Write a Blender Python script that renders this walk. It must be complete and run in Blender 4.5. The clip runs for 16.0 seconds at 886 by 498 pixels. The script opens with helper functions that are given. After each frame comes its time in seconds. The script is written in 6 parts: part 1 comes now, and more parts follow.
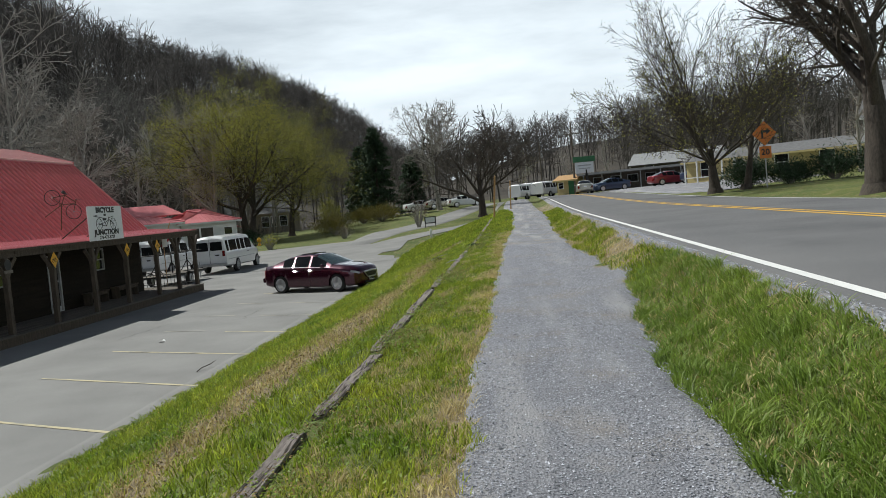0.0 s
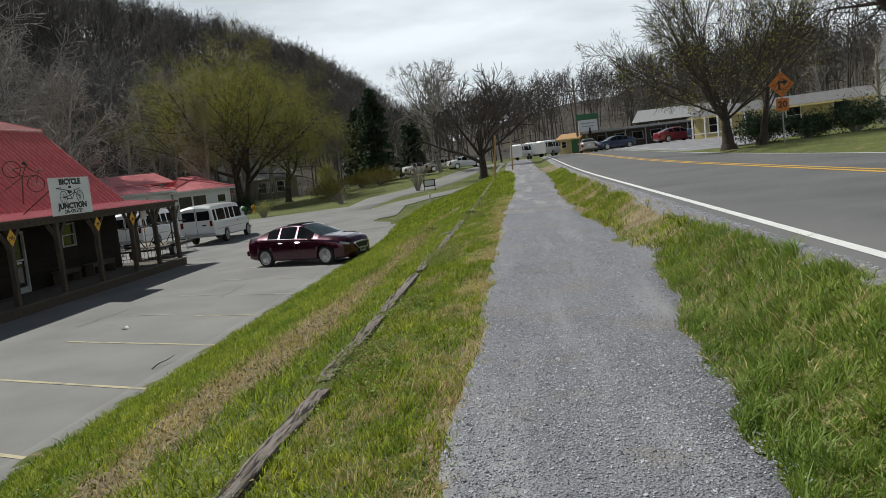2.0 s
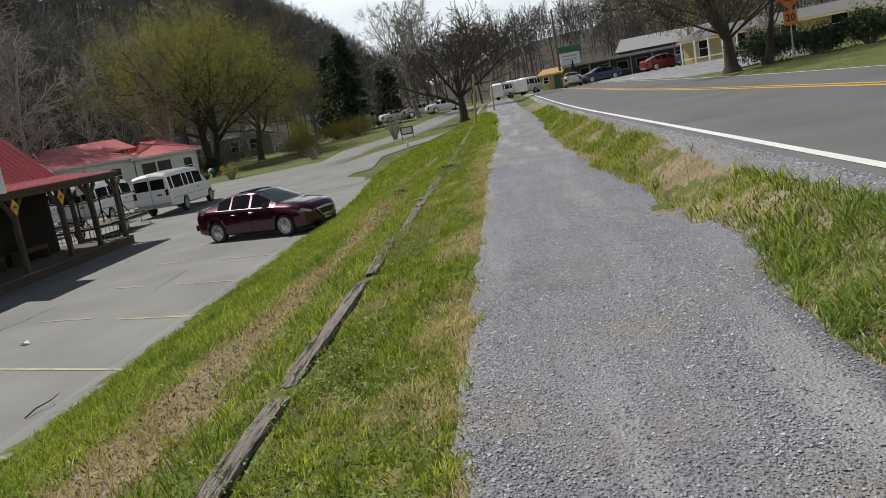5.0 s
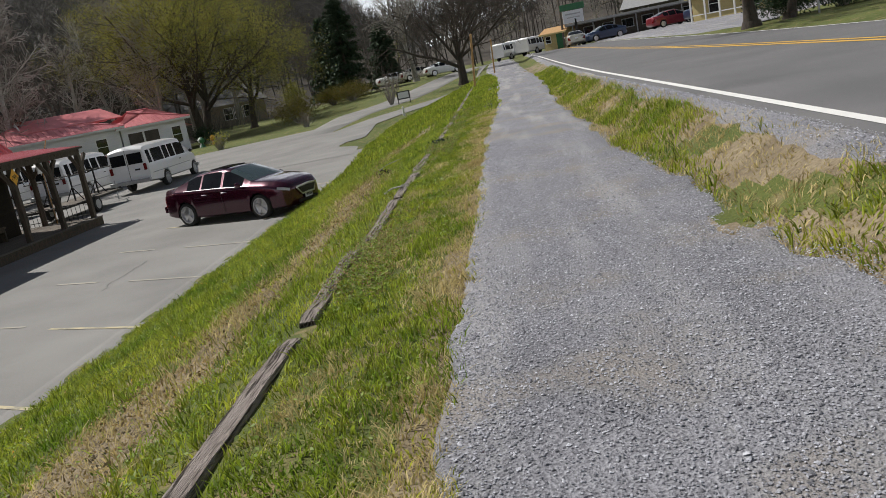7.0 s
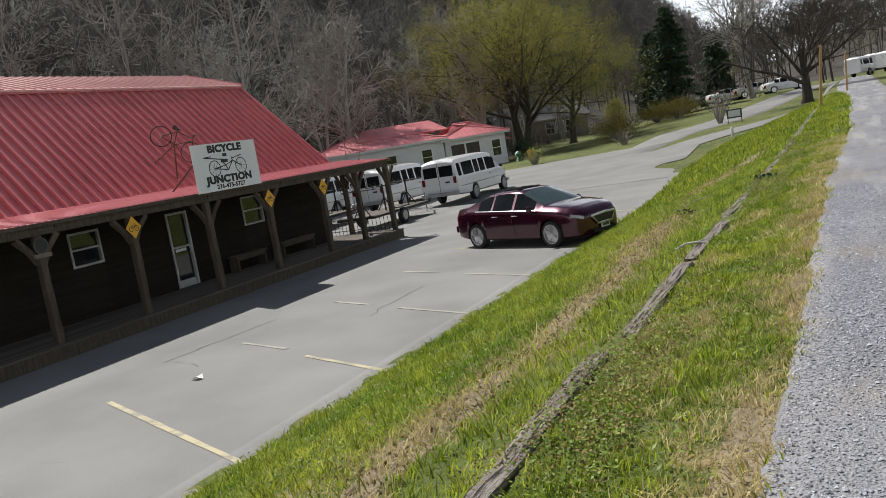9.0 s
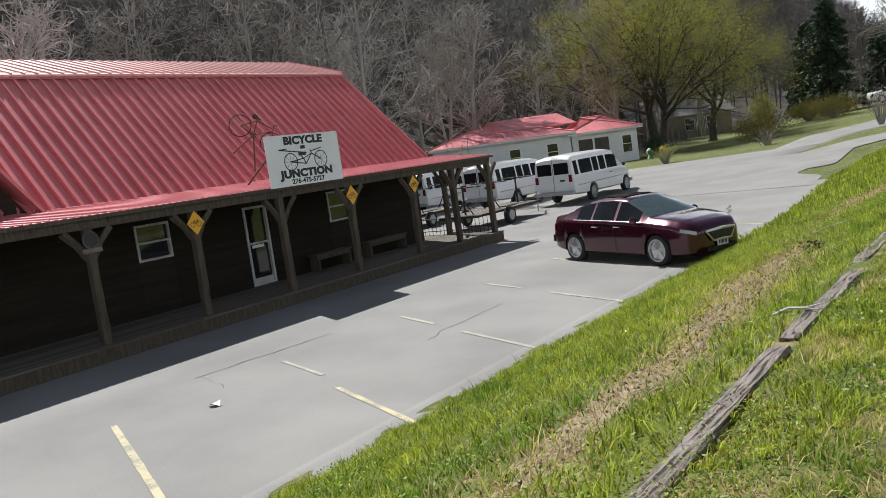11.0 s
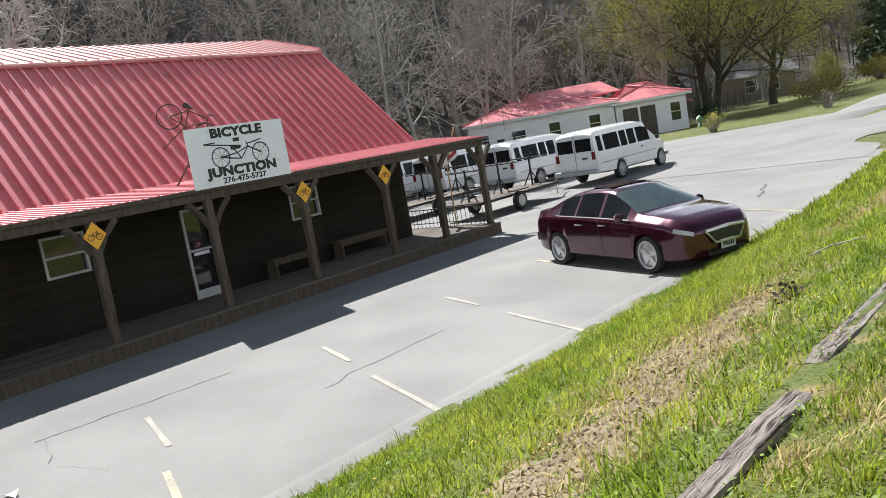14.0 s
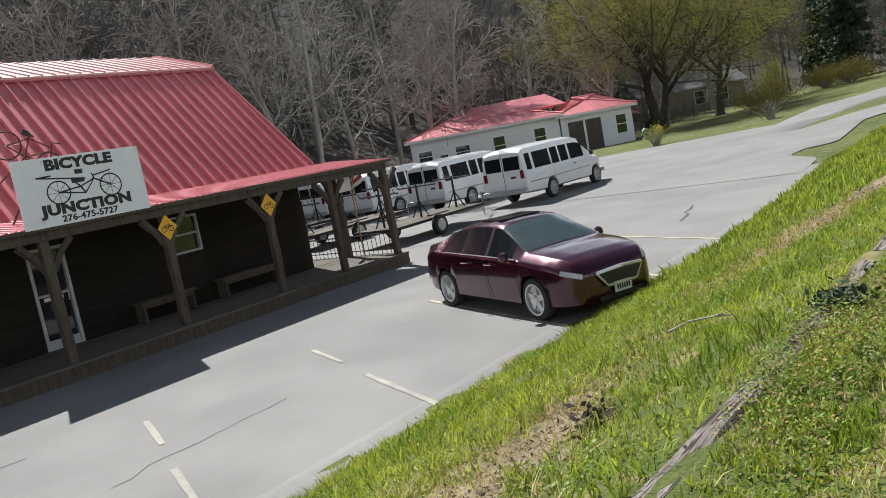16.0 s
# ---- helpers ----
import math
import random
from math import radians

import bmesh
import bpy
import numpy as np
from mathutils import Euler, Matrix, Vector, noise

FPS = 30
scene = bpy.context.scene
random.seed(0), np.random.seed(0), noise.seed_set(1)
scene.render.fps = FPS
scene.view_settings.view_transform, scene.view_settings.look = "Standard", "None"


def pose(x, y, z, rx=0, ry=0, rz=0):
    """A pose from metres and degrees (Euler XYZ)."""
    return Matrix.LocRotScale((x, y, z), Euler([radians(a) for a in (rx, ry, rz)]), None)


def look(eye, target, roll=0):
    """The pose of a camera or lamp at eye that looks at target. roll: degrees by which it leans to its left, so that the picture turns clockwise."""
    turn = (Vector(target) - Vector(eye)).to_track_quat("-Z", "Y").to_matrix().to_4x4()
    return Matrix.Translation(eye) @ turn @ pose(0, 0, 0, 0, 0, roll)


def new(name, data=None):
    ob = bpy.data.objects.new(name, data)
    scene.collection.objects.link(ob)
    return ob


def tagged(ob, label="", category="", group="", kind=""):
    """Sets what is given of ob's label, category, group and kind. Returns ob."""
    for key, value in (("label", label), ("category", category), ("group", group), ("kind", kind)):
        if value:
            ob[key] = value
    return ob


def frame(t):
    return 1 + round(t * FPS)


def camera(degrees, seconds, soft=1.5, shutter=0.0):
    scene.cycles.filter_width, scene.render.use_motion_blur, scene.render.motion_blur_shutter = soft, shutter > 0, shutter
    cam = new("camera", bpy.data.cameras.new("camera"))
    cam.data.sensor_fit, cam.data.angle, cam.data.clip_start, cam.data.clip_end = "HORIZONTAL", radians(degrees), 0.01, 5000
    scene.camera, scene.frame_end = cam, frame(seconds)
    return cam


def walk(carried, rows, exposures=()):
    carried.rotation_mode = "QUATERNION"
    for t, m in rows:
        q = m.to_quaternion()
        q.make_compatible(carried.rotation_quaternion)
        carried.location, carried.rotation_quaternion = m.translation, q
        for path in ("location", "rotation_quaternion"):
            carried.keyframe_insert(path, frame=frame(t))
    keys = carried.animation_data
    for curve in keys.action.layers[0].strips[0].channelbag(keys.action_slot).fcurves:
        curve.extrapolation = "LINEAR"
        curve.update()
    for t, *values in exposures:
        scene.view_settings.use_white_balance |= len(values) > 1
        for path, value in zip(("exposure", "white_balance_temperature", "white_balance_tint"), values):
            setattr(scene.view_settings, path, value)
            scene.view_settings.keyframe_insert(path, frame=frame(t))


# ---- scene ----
cam = camera(56.7, 16.0, soft=0.6)
PATH = [
    (0, (-0.214, -3.025, 1.267), (-0.398, -1.037, 1.156), -5.03),
    (0.5, (-0.223, -2.462, 1.275), (-0.412, -0.479, 1.105), -5.34),
    (1, (-0.204, -1.916, 1.278), (-0.323, 0.072, 1.094), -5.19),
    (1.5, (-0.206, -1.372, 1.300), (-0.408, 0.607, 1.097), -5.31),
    (2, (-0.179, -0.784, 1.312), (-0.379, 1.195, 1.109), -6.19),
    (2.5, (-0.213, -0.200, 1.324), (-0.436, 1.775, 1.102), -5.79),
    (3, (-0.252, 0.430, 1.325), (-0.558, 2.393, 1.096), -7.50),
    (3.5, (-0.282, 1.048, 1.319), (-0.637, 3.001, 1.070), -7.83),
    (4, (-0.287, 1.666, 1.312), (-0.511, 3.633, 1.027), -9.30),
    (6.5, (-0.168, 4.874, 1.267), (-0.351, 6.824, 0.865), -10.34),
    (7, (-0.188, 5.454, 1.283), (-0.398, 7.397, 0.861), -10.99),
    (7.5, (-0.190, 6.078, 1.315), (-0.516, 8.004, 0.888), -11.66),
    (8, (-0.177, 6.592, 1.269), (-0.570, 8.527, 0.951), -10.90),
    (8.5, (-0.223, 7.238, 1.265), (-0.983, 9.066, 0.985), -10.85),
    (9, (-0.238, 7.806, 1.266), (-1.158, 9.564, 1.013), -9.64),
    (9.5, (-0.227, 8.387, 1.267), (-1.200, 10.117, 1.026), -8.57),
    (10, (-0.316, 8.957, 1.272), (-1.460, 10.581, 1.033), -8.02),
    (12.5, (-0.392, 11.970, 1.222), (-1.631, 13.524, 0.998), -7.94),
    (13, (-0.418, 12.568, 1.228), (-1.756, 14.033, 0.973), -9.18),
    (13.5, (-0.431, 13.150, 1.228), (-1.733, 14.649, 0.986), -10.41),
    (14, (-0.435, 13.771, 1.218), (-1.755, 15.251, 0.952), -9.99),
    (14.5, (-0.430, 14.377, 1.209), (-1.517, 16.035, 0.946), -9.73),
    (15, (-0.432, 14.981, 1.202), (-1.578, 16.599, 0.939), -9.71),
    (15.5, (-0.428, 15.586, 1.196), (-1.571, 17.209, 0.954), -10.52),
    (16, (-0.417, 16.186, 1.188), (-1.670, 17.723, 0.936), -10.78),
]
walk(cam, [(t, look(eye, target, roll)) for t, eye, target, roll in PATH],
     [(0.0, -0.15, 6150, 4), (1.5, -0.33, 6250, 5), (4.0, -0.22, 6350, 6), (7.0, -0.16, 6400, 10), (8.0, -0.08, 6400, 9), (9.0, 0.14, 6300, 9), (10.2, 0.38, 6200, 9), (12.5, 0.6, 6200, 9), (13.2, 1.0, 6200, 9), (14.2, 0.78, 6150, 9), (14.6, 0.58, 6150, 9), (16.0, 0.5, 6150, 9)])
# ---- light ----
SUN_DIR = Vector((-0.693, 0.333, 1.0)).normalized()          # towards the sun
sun_data = bpy.data.lights.new("sun", "SUN")
sun_data.energy, sun_data.angle, sun_data.color = 5.0, radians(0.53), (1.0, 0.95, 0.88)
sun = new("sun", sun_data)
sun.rotation_euler = SUN_DIR.to_track_quat("Z", "Y").to_euler()
scene.view_settings.exposure = 0.0

world = bpy.data.worlds.new("sky")
scene.world = world
world.use_nodes = True
wn, wl = world.node_tree.nodes, world.node_tree.links
wn.clear()
w_out, w_bg = wn.new("ShaderNodeOutputWorld"), wn.new("ShaderNodeBackground")
w_sky = wn.new("ShaderNodeTexSky")
w_sky.sky_type, w_sky.sun_disc = "NISHITA", False
w_sky.sun_elevation = math.asin(SUN_DIR.z)
w_sky.sun_rotation = math.atan2(SUN_DIR.x, SUN_DIR.y)
w_sky.dust_density, w_sky.altitude = 1.5, 600
w_tc, w_map, w_noise, w_ramp, w_mix = (wn.new("ShaderNode" + k) for k in ("TexCoord", "Mapping", "TexNoise", "ValToRGB", "MixRGB"))
w_sep, w_fade, w_mul = (wn.new('ShaderNode' + k) for k in ('SeparateXYZ', 'MapRange', 'Math'))
w_map.inputs["Scale"].default_value = (1.0, 1.0, 4.5)
w_noise.inputs["Scale"].default_value, w_noise.inputs["Detail"].default_value, w_noise.inputs["Roughness"].default_value = 2.1, 7, 0.55
w_ramp.color_ramp.elements[0].position, w_ramp.color_ramp.elements[1].position = 0.36, 0.62
w_ramp.color_ramp.elements[0].color, w_ramp.color_ramp.elements[1].color = (0.55, 0.55, 0.55, 1), (1.0, 1.0, 1.0, 1)
w_mix.inputs["Color2"].default_value = (35.5, 36.8, 38.4, 1)     # thin cloud, thickest low over the hills
w_bg.inputs["Strength"].default_value = 0.032
w_fade.interpolation_type = "SMOOTHSTEP"
w_fade.inputs["From Min"].default_value, w_fade.inputs["From Max"].default_value = 0.18, 0.55
w_fade.inputs["To Min"].default_value, w_fade.inputs["To Max"].default_value = 1.0, 0.03
w_mul.operation = "MULTIPLY"
wl.new(w_tc.outputs["Generated"], w_map.inputs["Vector"])
wl.new(w_map.outputs["Vector"], w_noise.inputs["Vector"])
wl.new(w_noise.outputs["Fac"], w_ramp.inputs["Fac"])
wl.new(w_tc.outputs["Generated"], w_sep.inputs["Vector"])
wl.new(w_sep.outputs["Z"], w_fade.inputs["Value"])
wl.new(w_ramp.outputs["Color"], w_mul.inputs[0])
wl.new(w_fade.outputs["Result"], w_mul.inputs[1])
wl.new(w_mul.outputs["Value"], w_mix.inputs["Fac"])
wl.new(w_sky.outputs["Color"], w_mix.inputs["Color1"])
wl.new(w_mix.outputs["Color"], w_bg.inputs["Color"])
wl.new(w_bg.outputs["Background"], w_out.inputs["Surface"])


# ---- materials ----
def mat(name, a, b=None, rough=0.8, metal=0.0, scale=3.0, fine=40.0, bump=0.0, fine_mix=0.45, stretch=(1, 1, 1), lo=0.35, hi=0.65,
        coat=0.0, rand=0.0, island=0.0, extra=None, spec=0.5, trans=0.0, thin=0.0, streak=None):
    """A principled material: colours a to b by a coarse and a fine noise, relief from the fine one. extra: (colour, scale, low, high) of stains; streak: the same, drawn out by a last factor."""
    m = bpy.data.materials.new(name)
    m.use_nodes = True
    n, l = m.node_tree.nodes, m.node_tree.links
    p = n["Principled BSDF"]
    p.inputs["Roughness"].default_value, p.inputs["Metallic"].default_value = rough, metal
    p.inputs["Coat Weight"].default_value, p.inputs["Coat Roughness"].default_value = coat, 0.06
    p.inputs["Specular IOR Level"].default_value = spec
    p.inputs["Transmission Weight"].default_value = trans
    b = b or tuple(c * 0.8 for c in a)
    tc, mp = n.new("ShaderNodeTexCoord"), n.new("ShaderNodeMapping")
    mp.inputs["Scale"].default_value = stretch
    l.new(tc.outputs["Object"], mp.inputs["Vector"])
    n1, n2 = n.new("ShaderNodeTexNoise"), n.new("ShaderNodeTexNoise")
    n1.inputs["Scale"].default_value, n1.inputs["Detail"].default_value = scale, 4
    n2.inputs["Scale"].default_value, n2.inputs["Detail"].default_value = fine, 3
    for k in (n1, n2):
        l.new(mp.outputs["Vector"], k.inputs["Vector"])
    mx = n.new("ShaderNodeMixRGB")
    mx.inputs["Fac"].default_value = fine_mix
    l.new(n1.outputs["Fac"], mx.inputs["Color1"])
    l.new(n2.outputs["Fac"], mx.inputs["Color2"])
    rp = n.new("ShaderNodeValToRGB")
    rp.color_ramp.elements[0].position, rp.color_ramp.elements[1].position = lo, hi
    rp.color_ramp.elements[0].color, rp.color_ramp.elements[1].color = (*a, 1), (*b, 1)
    l.new(mx.outputs["Color"], rp.inputs["Fac"])
    col = rp.outputs["Color"]
    if extra:
        tone, s, low, high = extra
        n3, r3, m3 = n.new("ShaderNodeTexNoise"), n.new("ShaderNodeValToRGB"), n.new("ShaderNodeMixRGB")
        n3.inputs["Scale"].default_value, n3.inputs["Detail"].default_value = s, 6
        l.new(mp.outputs["Vector"], n3.inputs["Vector"])
        r3.color_ramp.elements[0].position, r3.color_ramp.elements[1].position = low, high
        l.new(n3.outputs["Fac"], r3.inputs["Fac"])
        l.new(r3.outputs["Color"], m3.inputs["Fac"])
        l.new(col, m3.inputs["Color1"])
        m3.inputs["Color2"].default_value = (*tone, 1)
        col = m3.outputs["Color"]
    if streak:
        tone, s, low, high, draw = streak
        n4, r4, m4, p4, h4 = n.new("ShaderNodeTexNoise"), n.new("ShaderNodeValToRGB"), n.new("ShaderNodeMixRGB"), n.new("ShaderNodeMapping"), n.new("ShaderNodeMath")
        p4.inputs["Scale"].default_value = draw
        n4.inputs["Scale"].default_value, n4.inputs["Detail"].default_value = s, 5
        l.new(tc.outputs["Object"], p4.inputs["Vector"])
        l.new(p4.outputs["Vector"], n4.inputs["Vector"])
        r4.color_ramp.elements[0].position, r4.color_ramp.elements[1].position = low, high
        l.new(n4.outputs["Fac"], r4.inputs["Fac"])
        h4.operation = "MULTIPLY"
        h4.inputs[1].default_value = 0.6
        l.new(r4.outputs["Color"], h4.inputs[0])
        l.new(h4.outputs["Value"], m4.inputs["Fac"])
        l.new(col, m4.inputs["Color1"])
        m4.inputs["Color2"].default_value = (*tone, 1)
        col = m4.outputs["Color"]
    if rand or island:
        hs, mr = n.new("ShaderNodeHueSaturation"), n.new("ShaderNodeMapRange")
        if island:
            src, amount = n.new("ShaderNodeNewGeometry").outputs["Random Per Island"], island
        else:
            src, amount = n.new("ShaderNodeObjectInfo").outputs["Random"], rand
        mr.inputs["To Min"].default_value, mr.inputs["To Max"].default_value = 1 - amount, 1 + amount
        l.new(src, mr.inputs["Value"])
        l.new(mr.outputs["Result"], hs.inputs["Value"])
        l.new(col, hs.inputs["Color"])
        col = hs.outputs["Color"]
    l.new(col, p.inputs["Base Color"])
    if thin:
        tr, ms = n.new("ShaderNodeBsdfTranslucent"), n.new("ShaderNodeMixShader")
        ms.inputs["Fac"].default_value = thin
        l.new(col, tr.inputs["Color"])
        l.new(p.outputs["BSDF"], ms.inputs[1])
        l.new(tr.outputs["BSDF"], ms.inputs[2])
        l.new(ms.outputs["Shader"], n["Material Output"].inputs["Surface"])
    if bump:
        bp = n.new("ShaderNodeBump")
        bp.inputs["Strength"].default_value, bp.inputs["Distance"].default_value = min(1.0, bump), 0.02
        l.new(n2.outputs["Fac"], bp.inputs["Height"])
        l.new(bp.outputs["Normal"], p.inputs["Normal"])
    return m


GRASS_GROUND = mat("grass_ground", (0.05, 0.080, 0.012), (0.14, 0.155, 0.03), 0.95, scale=0.3, fine=45, bump=1.0, fine_mix=0.5, extra=((0.26, 0.20, 0.10), 3.5, 0.55, 0.70))
SOIL = mat("bare_soil", (0.13, 0.10, 0.06), (0.31, 0.255, 0.165), 0.95, scale=2.5, fine=30, bump=1.0)
LITTER = mat("leaf_litter", (0.03, 0.025, 0.020), (0.075, 0.062, 0.047), 0.95, scale=0.12, fine=2.5, bump=0.4)
GRAVEL = mat("gravel_bed", (0.12, 0.122, 0.138), (0.36, 0.365, 0.40), 0.95, scale=1.0, fine=75, bump=1.0, fine_mix=0.75, extra=((0.29, 0.26, 0.23), 1.1, 0.5, 0.72), streak=((0.44, 0.43, 0.43), 2.6, 0.50, 0.68, (1, 0.10, 1)))
STONE = mat("crushed_stone", (0.13, 0.134, 0.155), (0.44, 0.45, 0.50), 0.9, scale=30, fine=120, island=0.55)
ROAD = mat("road_asphalt", (0.115, 0.115, 0.12), (0.165, 0.163, 0.165), 0.88, scale=0.6, fine=90, bump=0.35, extra=((0.09, 0.09, 0.095), 0.35, 0.55, 0.75))
LOT = mat("lot_asphalt", (0.185, 0.182, 0.176), (0.275, 0.27, 0.26), 0.9, scale=0.5, fine=70, bump=0.35, extra=((0.19, 0.185, 0.18), 0.28, 0.55, 0.72))
CRACK = mat("asphalt_crack", (0.07, 0.07, 0.07), (0.12, 0.12, 0.11), 0.95)
WHITE_LINE = mat("white_road_paint", (0.70, 0.70, 0.68), (0.82, 0.82, 0.80), 0.7, scale=4, fine=60)
YELLOW_LINE = mat("yellow_road_paint", (0.62, 0.36, 0.04), (0.78, 0.48, 0.07), 0.7, scale=4, fine=60)
STALL_LINE = mat("worn_stall_paint", (0.28, 0.262, 0.21), (0.50, 0.44, 0.28), 0.8, scale=3.0, fine=25, lo=0.40, hi=0.52)
FAINT_LINE = mat("faded_stall_paint", (0.26, 0.253, 0.24), (0.44, 0.41, 0.33), 0.85, scale=3.0, fine=25)
BLADE = mat("grass_blade", (0.15, 0.255, 0.018), (0.45, 0.48, 0.06), 0.7, scale=0.9, fine=6, lo=0.38, hi=0.62, island=0.6, spec=0.3, thin=0.4)
DARK_BLADE = mat("lush_grass_blade", (0.15, 0.24, 0.034), (0.31, 0.40, 0.075), 0.55, scale=0.8, fine=5, island=0.4, spec=0.4, thin=0.4)
DRY_BLADE = mat("dry_grass_blade", (0.45, 0.36, 0.15), (0.68, 0.58, 0.30), 0.9, scale=1.2, fine=6, island=0.3, thin=0.3)
WEED = mat("brown_weed", (0.15, 0.115, 0.04), (0.36, 0.25, 0.10), 0.9, scale=3, fine=20, island=0.5)
TIMBER = mat("weathered_timber", (0.17, 0.140, 0.125), (0.38, 0.335, 0.305), 0.95, scale=5, fine=26, bump=1.0, stretch=(7, 0.45, 7), extra=((0.045, 0.035, 0.028), 7, 0.50, 0.60))
BARK = mat("grey_bark", (0.20, 0.184, 0.163), (0.40, 0.37, 0.332), 0.95, scale=4, fine=25, bump=0.8, stretch=(1, 1, 0.3))
DARK_BARK = mat("dark_bark", (0.035, 0.028, 0.023), (0.095, 0.078, 0.062), 0.95, scale=4, fine=25, bump=0.8, stretch=(1, 1, 0.3))
PALE_BARK = mat("pale_sycamore_bark", (0.30, 0.29, 0.265), (0.52, 0.50, 0.47), 0.9, scale=2, fine=12, bump=0.4)
WOODS = mat("far_bark", (0.085, 0.080, 0.073), (0.21, 0.20, 0.183), 0.95, scale=0.06, fine=0.9, island=0.35)
RIDGE_BARK = mat("ridge_bark", (0.045, 0.041, 0.039), (0.13, 0.117, 0.105), 0.95, scale=0.06, fine=0.9, island=0.35)
BUD = mat("spring_buds", (0.25, 0.26, 0.035), (0.44, 0.42, 0.08), 0.8, scale=0.3, fine=3, island=0.35, thin=0.35)
BUD_BROWN = mat("reddish_buds", (0.13, 0.09, 0.06), (0.22, 0.16, 0.11), 0.85, scale=0.3, fine=3, island=0.3)
NEEDLE = mat("dark_needles", (0.018, 0.042, 0.020), (0.05, 0.085, 0.035), 0.8, scale=0.8, fine=6, island=0.4)
BUSH_LEAF = mat("olive_bush_leaves", (0.13, 0.115, 0.022), (0.28, 0.235, 0.05), 0.8, scale=1.0, fine=8, island=0.4, thin=0.3)
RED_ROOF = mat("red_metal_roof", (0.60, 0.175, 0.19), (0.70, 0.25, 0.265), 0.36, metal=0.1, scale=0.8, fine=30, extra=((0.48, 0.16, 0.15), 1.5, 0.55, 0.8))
# sun glare on the house roofs is put into this pinker red
PINK_ROOF = mat("glare_pink_red_metal", (0.56, 0.165, 0.185), (0.66, 0.25, 0.27), 0.40, metal=0.15, scale=0.8, fine=30)
# sky glare on the shallow upper slope is put into this paler red
GLARE_RED = mat("glare_pale_red_metal", (0.64, 0.36, 0.34), (0.76, 0.48, 0.46), 0.38, metal=0.1, scale=0.8, fine=30)
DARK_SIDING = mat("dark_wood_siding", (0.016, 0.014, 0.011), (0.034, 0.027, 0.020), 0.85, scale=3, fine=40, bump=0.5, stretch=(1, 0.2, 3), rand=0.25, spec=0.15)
GREY_WOOD = mat("porch_timber", (0.045, 0.035, 0.026), (0.11, 0.085, 0.062), 0.9, scale=5, fine=40, bump=0.6, stretch=(3, 3, 0.4), rand=0.2)
DECK_WOOD = mat("deck_boards", (0.09, 0.077, 0.062), (0.18, 0.157, 0.13), 0.9, scale=4, fine=40, bump=0.5, stretch=(4, 0.4, 1), rand=0.25)
WHITE_PAINT = mat("white_paint", (0.74, 0.74, 0.72), (0.82, 0.82, 0.80), 0.6, scale=2, fine=30, rand=0.04)
SIDING_WHITE = mat("white_clapboard", (0.66, 0.67, 0.68), (0.78, 0.78, 0.78), 0.7, scale=1.5, fine=25, stretch=(1, 1, 4))
# white frame paint, greyed to carry the shade under the porch
SHADED_WHITE = mat("shaded_white_frame_paint", (0.34, 0.345, 0.34), (0.48, 0.485, 0.475), 0.65, scale=3, fine=30)
SIGN_WHITE = mat("painted_sign_board", (0.72, 0.74, 0.74), (0.80, 0.81, 0.80), 0.55, scale=1.5, fine=20, extra=((0.62, 0.63, 0.62), 4, 0.6, 0.8))
BLACK_PAINT = mat("black_paint", (0.012, 0.012, 0.012), (0.022, 0.022, 0.022), 0.5)
BLACK_METAL = mat("black_iron", (0.018, 0.018, 0.018), (0.04, 0.038, 0.036), 0.5, metal=0.6)
RUST = mat("rusty_steel", (0.07, 0.04, 0.028), (0.18, 0.09, 0.05), 0.8, metal=0.4, scale=8)
AMBER = mat("amber_sign", (0.72, 0.36, 0.02), (0.80, 0.42, 0.03), 0.5)
ORANGE = mat("orange_sign", (0.62, 0.17, 0.02), (0.72, 0.22, 0.03), 0.5)
GLASS = mat("dark_glass", (0.012, 0.014, 0.016), (0.02, 0.022, 0.025), 0.04, spec=0.8)
TINT = mat("tinted_car_glass", (0.008, 0.009, 0.010), (0.014, 0.016, 0.018), 0.10, spec=0.22)
SCREEN_GLASS = mat("windscreen_glass", (0.035, 0.055, 0.058), (0.055, 0.078, 0.08), 0.05, spec=0.9)
MAROON = mat("maroon_car_paint", (0.048, 0.004, 0.017), (0.060, 0.006, 0.022), 0.24, metal=0.55, scale=1, fine=300, coat=1.0)
SILVER = mat("champagne_car_paint", (0.42, 0.40, 0.35), (0.46, 0.44, 0.38), 0.32, metal=0.6, coat=0.8)
BLUE_CAR = mat("dark_blue_paint", (0.03, 0.05, 0.10), (0.04, 0.06, 0.12), 0.3, metal=0.4, coat=0.8)
RED_CAR = mat("red_car_paint", (0.22, 0.02, 0.03), (0.25, 0.03, 0.04), 0.3, metal=0.3, coat=0.8)
VAN_WHITE = mat("white_van_paint", (0.74, 0.75, 0.76), (0.80, 0.80, 0.80), 0.32, coat=0.6, extra=((0.60, 0.58, 0.55), 1.2, 0.62, 0.85))
TYRE = mat("tyre_rubber", (0.018, 0.018, 0.018), (0.035, 0.034, 0.033), 0.9, bump=0.3)
ALLOY = mat("alloy_rim", (0.58, 0.58, 0.60), (0.70, 0.70, 0.71), 0.28, metal=0.9)
CHROME = mat("chrome", (0.72, 0.72, 0.73), (0.80, 0.80, 0.80), 0.12, metal=1.0)
TRIM = mat("black_plastic", (0.02, 0.02, 0.02), (0.03, 0.03, 0.03), 0.6)
LAMP_CLEAR = mat("clear_lamp_lens", (0.25, 0.26, 0.27), (0.45, 0.46, 0.47), 0.12, spec=0.8)
LAMP_RED = mat("red_lamp_lens", (0.11, 0.008, 0.008), (0.17, 0.012, 0.012), 0.2)
